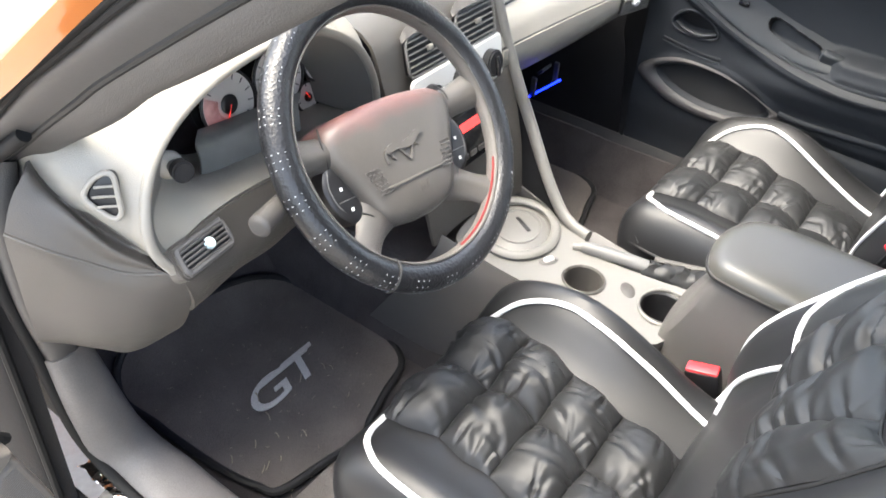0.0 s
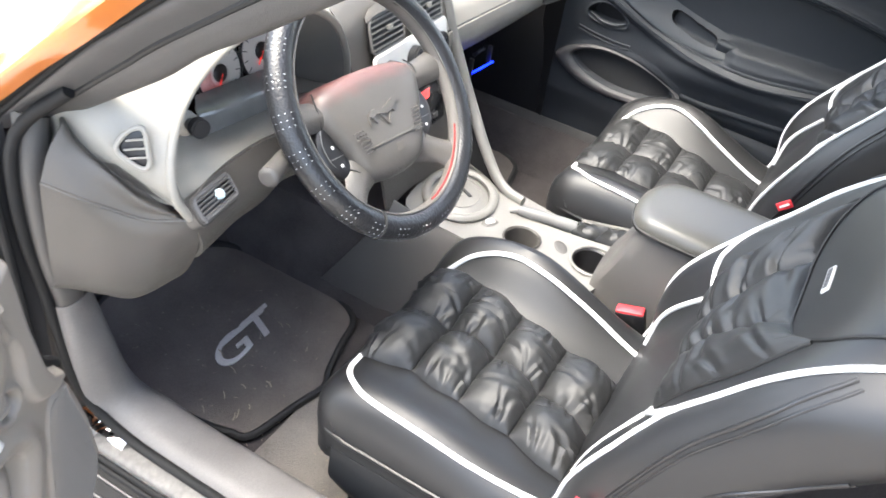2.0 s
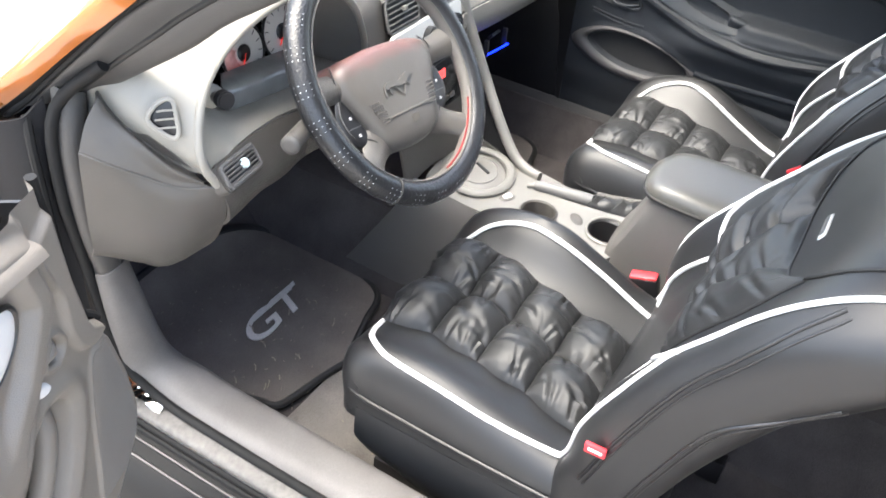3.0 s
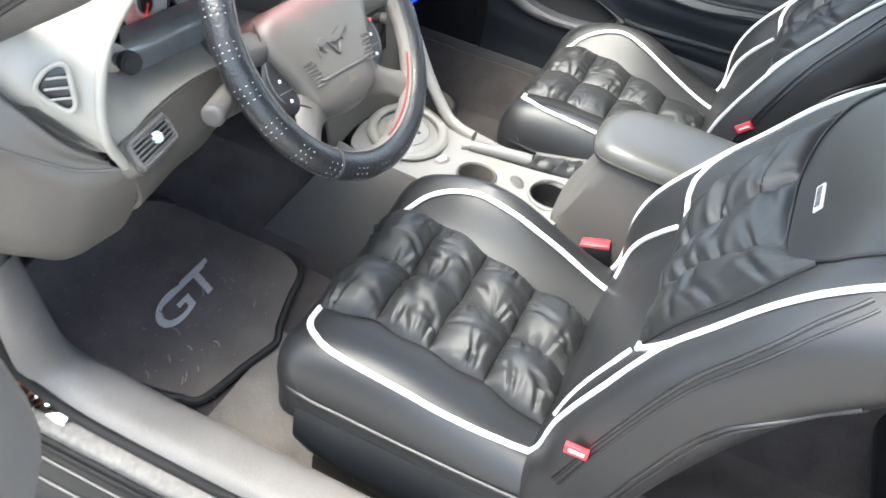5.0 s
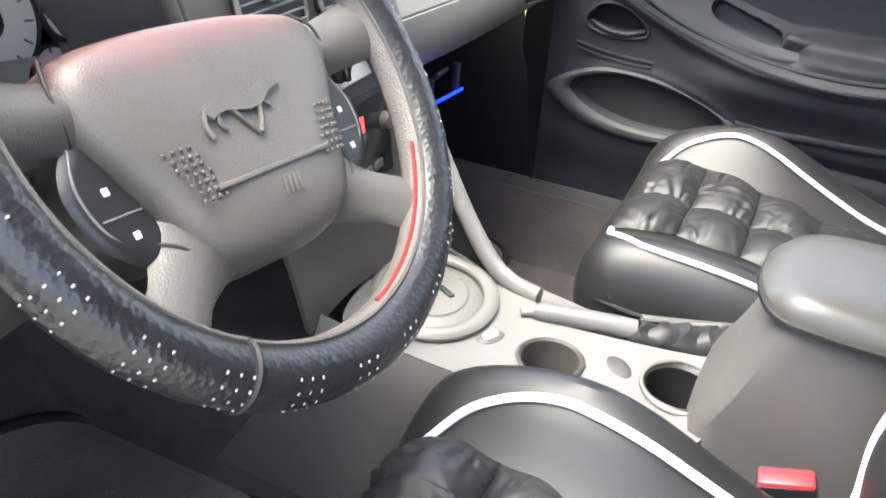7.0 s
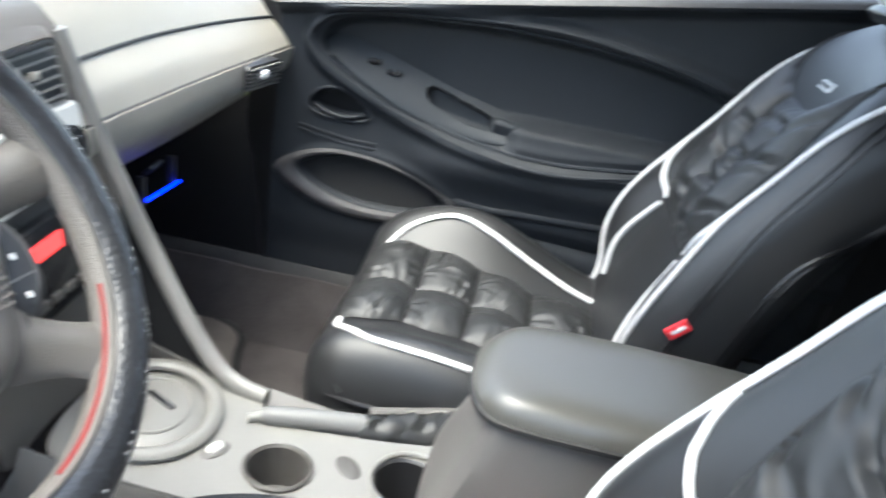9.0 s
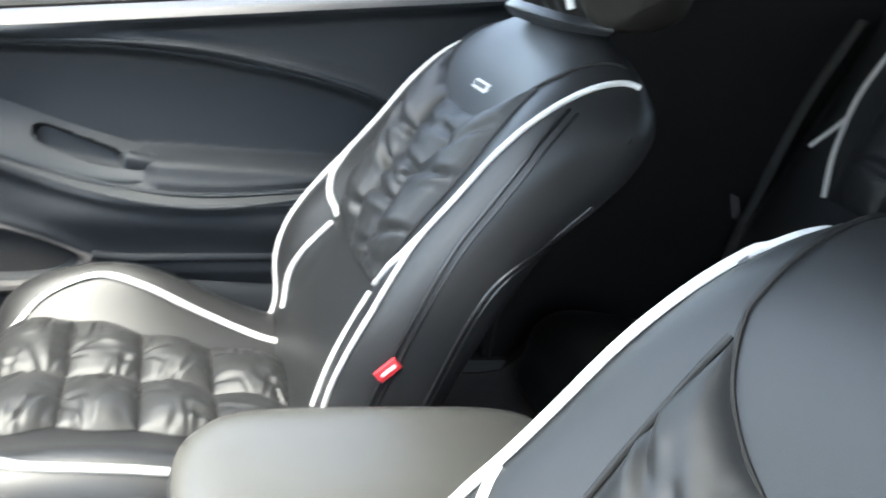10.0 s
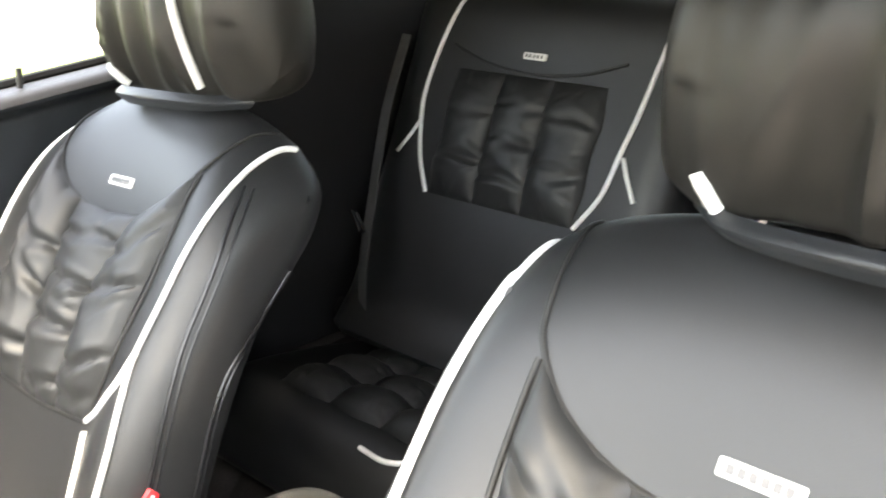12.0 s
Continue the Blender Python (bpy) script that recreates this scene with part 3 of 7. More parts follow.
    # white piping up both edges, with a short fork on each
    edge = [(0.196, 0.535), (0.208, 0.60), (0.216, 0.66), (0.216, 0.72), (0.208, 0.765), (0.202, 0.80), (0.204, 0.855), (0.208, 0.915), (0.210, 0.945), (0.210, 0.960)]
    for s in (-1, 1):
        out = flare if s > 0 else 0.0
        line = along(bs.back, [(s * (x + out * (0.40 + 0.60 * float(smoothstep(0.68, 0.78, z)) - 0.50 * float(smoothstep(0.86, 0.96, z)))), z) for x, z in edge], 0.0015 + 0.1 * out, 48)
        for y in (-0.205, -0.228, -0.250, -0.268):
            q, nrm = bs.down(s * (0.210 + 0.5 * out), y)
            line.append(q + nrm * 0.0015)
        put("piping", tube(line, 0.0044, n=80, flat=0.8), M_PIPING, "white piping", backrest)
        fork = [(s * (0.203 + 0.9 * out), 0.806 - 0.5 * out), (s * (0.190 + 0.5 * out), 0.775), (s * 0.164, 0.742), (s * 0.130, 0.718)]
        put("piping", tube(along(bs.back, fork, 0.0015, 20), 0.0040, n=0), M_PIPING, "white piping", backrest)
        low = [(s * 0.134, 0.708), (s * 0.148, 0.67), (s * 0.156, 0.62), (s * 0.150, 0.568)]
        put("piping", tube(along(bs.back, low, 0.0015, 20), 0.0038, n=0), M_PIPING, "white piping", backrest)
    # seams on the outer walls of the backrest, and the red tag sewn into the left one
    for s in (-1, 1):
        for off, r, top in ((0.030, 0.0017, 1.0), (0.088, 0.0015, 0.84)):
            path = [(y - off * 0.92, z + 0.02 - off * 0.42) for y, z in ((0.035, 0.56), (0.005, 0.66), (-0.04, 0.775), (-0.085, 0.85), (-0.125, 0.91), (-0.16, 0.95)) if z < top]
            if top < 1:
                path += [(-0.185, 0.815), (-0.225, 0.858)]
            for dy, k in ((0.0, 1.5), (-0.007, 1.0)):
                pts = [bs.side(s, y + dy, z + dy * 0.4, 0.0002) for y, z in spline(path, 44)]
                put("seam", tube([p for p in pts if p is not None], r * k, n=0), M_BEAD, "glossy beaded seam", backrest)
    tag = box_bm((-0.2565, -0.014, -0.0075), (-0.2505, 0.014, 0.0075), 0.001)
    tag.transform(Matrix.Translation((0, -0.012 - 0.45 * rise, 0.655 + 0.6 * rise)) @ Matrix.Rotation(radians(-22 - 1200 * rise), 4, "X"))
    stitch = box_bm((-0.2575, -0.010, -0.0022), (-0.2560, 0.009, 0.0022), 0.0004)
    stitch.transform(Matrix.Translation((0, -0.012 - 0.45 * rise, 0.655 + 0.6 * rise)) @ Matrix.Rotation(radians(-22 - 1200 * rise), 4, "X"))
    red_tag = put("tag", tag, M_RED, "small red cloth tag", backrest)
    put("print_bar", stitch, M_PIPING, "plain white print bar", red_tag)
    # white name plate on the upper panel: print as plain bars
    q, nrm = bs.back(0.0, 0.922 + rise, 0.0)
    turn = nrm.to_track_quat("Z", "Y").to_matrix().to_4x4()
    plate = prism(rounded(-0.027, -0.0062, 0.027, 0.0062, 0.002), 0.0, 0.0022, 0.0008)
    name_plate = put("name_plate", moved(plate, Matrix.Translation(q) @ turn), M_LABEL, "white name plate", backrest)
    for k in range(6):
        bar = prism(rounded(-0.021 + k * 0.0073, -0.0034, -0.016 + k * 0.0073, 0.0034, 0.0008, 2), 0.0024, 0.0034)
        put("print_bar", moved(bar, Matrix.Translation(q) @ turn), M_LABELBAR, "plain grey print bar", name_plate)
    # headrest with a loose cover
    hl = [(-0.235, 1.040), (-0.215, 1.060), (-0.198, 1.11), (-0.195, 1.17), (-0.215, 1.215), (-0.255, 1.228), (-0.305, 1.20), (-0.325, 1.14), (-0.318, 1.07), (-0.285, 1.042)]

    def head_shape(v):
        x, y, z = v
        y -= 0.5 * x * x
        z -= 0.35 * x * x * (1 if z > 1.13 else 0.2)
        # the slack cover is gathered into its hem: long upright folds that die out towards the crown
        slack = 1 - 0.75 * float(smoothstep(1.06, 1.20, z))
        fold = noise.noise(Vector((x * 17 + 0.9 * (z - 1.05) * x * 40, first * 3.1, z * 2.2)))
        fine = noise.noise(Vector((x * 42 + 2.0 * z, first * 1.7, z * 5)))
        y += 0.020 * slack * (1 - 2 * abs(fold)) + 0.008 * slack * fine - 0.010 * slack
        return Vector((x, y, z))

    hb = slab(hl, 0.180, 0.060, nx=44, na=10, n=80, deform=head_shape)
    hb.transform(Matrix.Translation((-0.032, 0, 0)))
    hs = Surface(hb)
    head = put("headrest", hb, M_COVER, "wrinkled black leather headrest")
    for pts in ([(-0.092, 1.052), (-0.086, 1.12), (-0.082, 1.195)], [(0.079, 1.046), (0.085, 1.057), (0.092, 1.070)]):
        put("piping", tube(along(hs.back, pts, 0.001, 24), 0.0055, n=0), M_PIPING, "white piping", head)
    brim = [[(-0.12, -0.245, 1.046), (-0.08, -0.205, 1.047), (0, -0.190, 1.049), (0.08, -0.205, 1.047), (0.12, -0.245, 1.046)],
            [(-0.125, -0.245, 1.038), (-0.085, -0.198, 1.038), (0, -0.182, 1.040), (0.085, -0.198, 1.038), (0.125, -0.245, 1.038)],
            [(-0.115, -0.245, 1.030), (-0.078, -0.205, 1.028), (0, -0.190, 1.028), (0.078, -0.205, 1.028), (0.115, -0.245, 1.030)]]
    put("cover_hem", moved(loft(brim, 40, 10, thick=0.004), Matrix.Translation((-0.030, 0, 0)) @ Matrix.Diagonal((1.1, 1, 1, 1))), M_SIDE, "elastic hem of the headrest cover", head)
    for s in (-1, 1):
        put("post", tube([(s * 0.06, -0.25, 0.97), (s * 0.06, -0.25, 1.08)], 0.006, n=4), M_CHROME, "steel headrest post", head)
    # base under the cushion
    put("seat_base", box_bm((-0.19, -0.08, 0.285), (0.19, 0.34, 0.41), 0.015), M_TRIMDARK, "black plastic seat base")
    for s in (-1, 1):
        put("rail", box_bm((s * 0.17 - 0.015, -0.16, 0.232), (s * 0.17 + 0.015, 0.36, 0.287), 0.004), M_BLACK, "steel seat rail")
    return seat


front_seat("black quilted leather driver's seat with white piping, behind the wheel", -0.016, 1)
passenger_seat = front_seat("black quilted leather passenger seat with white piping, beside the console", 0.018, 20, (1.12, -0.024), 0.028, 0.026, 0.0)
passenger_seat.matrix_basis = pose(0.378, -0.043, 0.224, 0, 3.0, 0) @ Matrix.Diagonal((0.905, 1, 1, 1))


def bench_seat(cx, label):
    seat = thing("back_bench_seat", (cx, -0.85, 0.30), label, "car seat", "rear seats")

    def put(name, bm, mat, lab="", parent=None):
        bm.transform(Matrix.Translation((cx, 0, 0)))
        return part(name, bm, mat, parent or seat, lab)

    lean = lambda z: -0.80 - (z - 0.6) * 0.36
    loop = [(lean(0.50) + 0.01, 0.50), (lean(0.60), 0.60), (lean(0.75), 0.75), (lean(0.9), 0.90), (lean(1.02), 1.02), (lean(1.12), 1.125), (-1.035, 1.165), (-1.10, 1.165), (-1.14, 1.09), (-1.12, 0.8), (-1.05, 0.5)]
    bb = slab(loop, 0.31, 0.06, nx=20, n=80)
    bs = Surface(bb)
    back = put("backrest", bb, M_LEATHER)
    seed = 40
    for j in range(3):
        x0, x1 = -0.155 + j * 0.103, -0.155 + (j + 1) * 0.103
        f = quad((x0, 1.010), (x1, 1.010), (x1, 0.785), (x0, 0.785))
        put("quilt_column", puff(f, 0.024, bs.back, seed, 22, 56, 2.2, 8, ((0.3, 0.62), (0.24, 0.5, 0.8), (0.33, 0.7))[j]), M_QUILT, parent=back)
        seed += 1
    for s, line in ((-1, [(-0.250, 1.145), (-0.241, 1.095), (-0.231, 1.04), (-0.220, 0.97), (-0.208, 0.915)]), (1, [(0.180, 1.145), (0.198, 1.095), (0.213, 1.04), (0.222, 0.97), (0.216, 0.915)])):
        put("piping", tube(along(bs.back, line + [(s * 0.194, 0.845), (s * 0.160, 0.785)], 0.0015, 30), 0.0042, n=0), M_PIPING, "white piping", back)
        put("piping", tube(along(bs.back, [(s * 0.215, 0.908), (s * 0.230, 0.88), (s * 0.252, 0.845)], 0.0015, 16), 0.0038, n=0), M_PIPING, "white piping", back)
    put("seam", tube(along(bs.back, [(-0.18, 1.05), (-0.10, 1.025), (0, 1.015), (0.10, 1.025), (0.18, 1.05)], 0.001, 30), 0.003, n=0), M_SEAM, "gathered seam", back)
    q, nrm = bs.back(0.0, 1.045, 0.0)
    turn = nrm.to_track_quat("Z", "Y").to_matrix().to_4x4()
    plate = put("name_plate", moved(prism(rounded(-0.024, -0.006, 0.024, 0.006, 0.002), 0, 0.003, 0.001), Matrix.Translation(q) @ turn), M_LABEL, "white name plate", back)
    for k in range(5):
        put("print_bar", moved(prism(rounded(-0.019 + k * 0.0078, -0.003, -0.0145 + k * 0.0078, 0.003, 0.0006, 2), 0.0032, 0.0038), Matrix.Translation(q) @ turn), M_LABELBAR, "plain grey print bar", plate)
    cl = [(-0.46, 0.36), (-0.445, 0.43), (-0.46, 0.49), (-0.52, 0.515), (-0.65, 0.50), (-0.80, 0.47), (-0.90, 0.45), (-0.92, 0.38), (-0.7, 0.33)]
    cb = slab(cl, 0.30, 0.05, nx=18, n=70)
    cs = Surface(cb)
    cush = put("cushion", cb, M_LEATHER)
    for j in range(3):
        for i in range(3):
            x0, x1 = (-0.17 + j * 0.113, -0.17 + (j + 1) * 0.113)
            y0, y1 = -0.52 - i * 0.09, -0.52 - (i + 1) * 0.09
            put("quilt_square", puff(quad((x0, y0), (x1, y0), (x1, y1), (x0, y1)), 0.028, cs.down, seed, 18, 18), M_QUILT, parent=cush)
            seed += 1
    put("piping", tube(along(cs.down, [(-0.17, -0.50), (-0.12, -0.475), (-0.06, -0.475)], 0.002, 16), 0.004, n=0), M_PIPING, "white piping", cush)
    return seat


bench_seat(0.335, "black quilted leather rear seat with white piping")
bench_seat(-0.335, "black quilted leather rear seat behind the driver's seat")


# ---- steering wheel ----
def steering_wheel():
    w = thing("steering_wheel", (-0.391, 0.485, 0.893), "grey four-spoke steering wheel in a laced black leather cover", "steering wheel", turn=(52, 0, 0))

    def put(name, bm, mat, label="", parent=None):
        return part(name, bm, mat, parent or w, label, local=True)

    w.matrix_basis = pose(-0.384, 0.481, 0.888, 52, 0, 0) @ Matrix.Rotation(radians(-6.5), 4, "Z") @ Matrix.Translation((0.007, 0.004, 0))
    R, r = 0.178, 0.0188
    sink = -0.021  # the pad and switches lie about flush with the middle of the rim
    # cover: gathered leather, slightly uneven
    rows = []
    n = 120
    for i in range(n):
        a = 2 * math.pi * i / n
        row = []
        for j in range(14):
            b = 2 * math.pi * j / 14
            q = r * (1 + 0.05 * noise.noise(Vector((math.cos(a) * 7, math.sin(a) * 7, b))) + 0.02 * noise.noise(Vector((math.cos(a) * 30, math.sin(a) * 30, b * 2))))
            row.append(((R + q * math.cos(b)) * math.cos(a), (R + q * math.cos(b)) * math.sin(a), q * math.sin(b)))
        rows.append(row)
    rows.append(rows[0])
    bm = grid_bm(rows, True)
    bmesh.ops.remove_doubles(bm, verts=bm.verts, dist=1e-6)
    cover = put("rim_cover", bm, M_WHEEL, "creased black leather rim cover")
    # lacing round the inner edge, and a red thread along the lower right
    ring = [(math.cos(a) * (R - r * 0.86), math.sin(a) * (R - r * 0.86), r * 0.55) for a in np.linspace(0, 2 * math.pi, 72, endpoint=False)]
    put("lacing", tube(ring, 0.0016, 6, True, n=144), M_SPOKE, "grey lacing", cover)
    band = [[((R - r * k) * math.cos(a), (R - r * k) * math.sin(a), z) for k, z in ((0.90, 0.0090), (1.04, 0.0040), (1.06, -0.0040), (0.95, -0.0090))] for a in np.linspace(0, 2 * math.pi, 97)]
    put("rim_leather", grid_bm(band), M_RIMBAND, "grey perforated leather inside the cover", cover)
    arc = [(math.cos(a) * (R - r * 1.03), math.sin(a) * (R - r * 1.03), r * 0.30) for a in np.linspace(radians(-82), radians(-28), 16)]
    put("red_thread", tube(arc, 0.0019, 6, n=40, flat=0.6), M_REDSTITCH, "red thread", cover)
    put("cover_seam", tube([(math.cos(radians(-124)) * (R + r * 1.02 * math.cos(b)), math.sin(radians(-124)) * (R + r * 1.02 * math.cos(b)), r * 1.03 * math.sin(b)) for b in np.linspace(-0.6, 3.4, 12)], 0.0022, 6, n=24), M_SEAM, "sewn joint", cover)
    # groups of punched dots round the cover
    dots = bmesh.new()
    for g in range(24):
        a0 = 2 * math.pi * (g + 0.5) / 24
        for i in range(3):
            for j in range(4):
                a, b = a0 + (i - 1) * 0.045, radians(0 + j * 24)
                q = r * 1.03
                c = Vector(((R + q * math.cos(b)) * math.cos(a), (R + q * math.cos(b)) * math.sin(a), q * math.sin(b)))
                nrm = Vector((math.cos(b) * math.cos(a), math.cos(b) * math.sin(a), math.sin(b)))
                m = Matrix.Translation(c) @ nrm.to_track_quat("Z", "Y").to_matrix().to_4x4() @ Matrix.Diagonal((1, 1, 0.4, 1))
                bmesh.ops.create_cube(dots, size=1, matrix=m @ Matrix.Diagonal((0.0011, 0.0018, 0.0014, 1)))
    put("punched_dots", dots, M_DOT, "rows of pale punched dots", cover)["kind"] = "stuff"
    # air bag pad
    low = Matrix.Translation((0, 0, sink))
    out = spline([(-0.112, 0.022), (-0.098, 0.042), (-0.05, 0.050), (0.0, 0.052), (0.05, 0.050), (0.098, 0.042), (0.112, 0.022), (0.107, -0.004), (0.094, -0.030), (0.082, -0.055), (0.072, -0.078), (0.056, -0.096), (0.025, -0.104), (0.0, -0.105), (-0.025, -0.104), (-0.056, -0.096), (-0.072, -0.078), (-0.082, -0.055), (-0.094, -0.030), (-0.107, -0.004)], 72, True)
    pad = put("air_bag_pad", moved(dome(out, 0.022, 12, 0.004, 0.42, 0.04, top=lambda x, y: -0.10 * y * y), low), M_PAD, "grey air bag pad, redder towards its top")
    # raised emblem kept as a plain relief: a long body, a trailing end and short strokes under it
    body = spline([(-0.035, 0.004), (-0.022, 0.009), (-0.004, 0.006), (0.012, 0.010), (0.022, 0.014), (0.036, 0.013), (0.036, 0.008), (0.026, 0.007), (0.017, 0.000), (0.004, -0.004), (-0.012, -0.001), (-0.024, 0.000), (-0.031, -0.004)], 48, True)
    relief = [prism([tuple(p) for p in body], 0, 0.0022, 0.0008)]
    for pts, k in (([(-0.034, 0.003), (-0.037, -0.006), (-0.036, -0.014)], 0.0022), ([(-0.012, 0.0), (-0.006, -0.009), (0.001, -0.020)], 0.0021), ([(0.012, -0.001), (0.008, -0.011), (0.002, -0.020)], 0.0021), ([(-0.024, 0.0), (-0.026, -0.007), (-0.022, -0.012)], 0.0018), ([(0.016, 0.0), (0.021, -0.005)], 0.0017)):
        relief.append(tube([(x, y, 0.0006) for x, y in pts], k, 6, n=8, flat=0.7))
    put("emblem", moved(joined(*relief), Matrix.Translation((-0.003, -0.013, 0.0264 + sink)) @ Matrix.Diagonal((1.0, 0.92, 1.2, 1))), M_SPOKE, "raised plain emblem", pad)
    put("groove", moved(box_bm((-0.052, -0.0548, 0.020), (0.052, -0.0515, 0.0272), 0.0010), low), M_DASHLOW, "long moulded groove", pad)
    for k in range(4):
        put("mark", moved(box_bm((-0.0008, -0.006, 0), (0.0008, 0.006, 0.0012), 0.0003), pose(-0.002 + k * 0.0045, -0.067, 0.0256 + sink, 0, 0, -14)), M_DASHLOW, "small moulded mark", pad)
    for s in (-1, 1):
        cl = bmesh.new()
        for i in range(4):
            for j in range(7):
                x, y = s * (0.058 + i * 0.0056 - j * 0.0016) + (j % 2) * 0.002, -0.026 - j * 0.0052
                bmesh.ops.create_icosphere(cl, subdivisions=1, radius=0.0016, matrix=Matrix.Translation((x, y, 0.0254 + sink - 0.30 * max(0, abs(x) - 0.066))))
        put("horn_dimple", cl, M_SPOKE, "cluster of moulded dimples", pad)["kind"] = "stuff"
        # fine gaps where the pad meets the spokes
        for pts in ([(s * 0.104, 0.044, 0.0), (s * 0.112, 0.030, 0.007), (s * 0.113, 0.010, 0.006), (s * 0.109, -0.006, -0.004)], [(s * 0.094, -0.064, -0.004), (s * 0.082, -0.074, 0.004), (s * 0.066, -0.092, 0.002)]):
            put("pad_gap", moved(tube(pts, 0.0012, 6, n=16), Matrix.Translation((0, 0, sink + 0.006))), M_SEAM, "dark gap beside the pad", pad)
    # spokes
    for s in (-1, 1):
        up = [[(s * 0.095, 0.034, sink), (s * 0.095, 0.014, 0.014 + sink), (s * 0.095, -0.008, sink), (s * 0.095, 0.014, sink - 0.014)],
              [(s * 0.115, 0.036, sink), (s * 0.115, 0.016, 0.015 + sink), (s * 0.115, -0.006, sink), (s * 0.115, 0.016, sink - 0.012)],
              [(s * 0.140, 0.040, sink * 0.6), (s * 0.140, 0.018, 0.012 + sink * 0.6), (s * 0.140, -0.004, sink * 0.6), (s * 0.140, 0.018, sink * 0.6 - 0.012)],
              [(s * 0.170, 0.048, -0.002), (s * 0.172, 0.022, 0.009), (s * 0.174, -0.004, -0.002), (s * 0.172, 0.022, -0.012)]]
        put("spoke", loft(up, 20, 12, closed=True), M_SPOKE, "grey upper spoke")
        lo = [[(s * 0.086, -0.052, sink), (s * 0.064, -0.074, 0.012 + sink), (s * 0.040, -0.098, sink), (s * 0.064, -0.076, sink - 0.014)],
              [(s * 0.098, -0.070, sink), (s * 0.082, -0.087, 0.013 + sink), (s * 0.064, -0.106, sink), (s * 0.082, -0.088, sink - 0.014)],
              [(s * 0.114, -0.086, sink * 0.6), (s * 0.101, -0.100, 0.010 + sink * 0.6), (s * 0.086, -0.116, sink * 0.6), (s * 0.101, -0.101, sink * 0.6 - 0.012)],
              [(s * 0.142, -0.102, -0.003), (s * 0.125, -0.119, 0.009), (s * 0.107, -0.137, -0.003), (s * 0.125, -0.119, -0.012)]]
        put("spoke", loft(lo, 20, 12, closed=True), M_SPOKE, "grey lower spoke")
        # crescent switch pods between the spokes
        pod = spline([(s * 0.104, 0.000), (s * 0.118, -0.006), (s * 0.128, -0.026), (s * 0.124, -0.052), (s * 0.108, -0.072), (s * 0.088, -0.078), (s * 0.082, -0.056), (s * 0.093, -0.028)], 40, True)
        pd = put("switch_pod", moved(dome(pod, 0.004, 6, 0.002, 0.45, 0.024), low), M_BLACK, "black cruise switch pod")
        put("pod_edge", moved(tube([(s * 0.113, -0.004, 0.004), (s * 0.121, -0.026, 0.005), (s * 0.117, -0.050, 0.005), (s * 0.103, -0.066, 0.004)], 0.0011, 6, n=24), low), M_PUMP, "thin grey moulded edge", pd)
        put("pod_split", moved(box_bm((s * 0.103 - 0.013, -0.0462, 0.0045), (s * 0.103 + 0.013, -0.0450, 0.0066), 0.0003), low), M_PUMP, "thin split between the keys", pd)
        for cx, cy in ((s * 0.106, -0.031), (s * 0.101, -0.058)):
            put("switch", moved(dome(ellipse(cx, cy, 0.009, 0.0115, 20, -s * 0.5), 0.0015, 4, 0.0045, 0.5, 0.006), low), M_BLACK, "switch with a pale mark", pd)
            put("switch_mark", moved(box_bm((cx - 0.002, cy - 0.0022, 0.0058), (cx + 0.002, cy + 0.0022, 0.0070), 0.0003), low), M_LABEL, "pale mark", pd)
    # hub behind the pad
    put("hub", moved(prism(ellipse(0, 0, 0.05, 0.05, 32), -0.075, -0.01, 0.006), Matrix()), M_BLACK, "black hub")
    return w


steering_wheel()


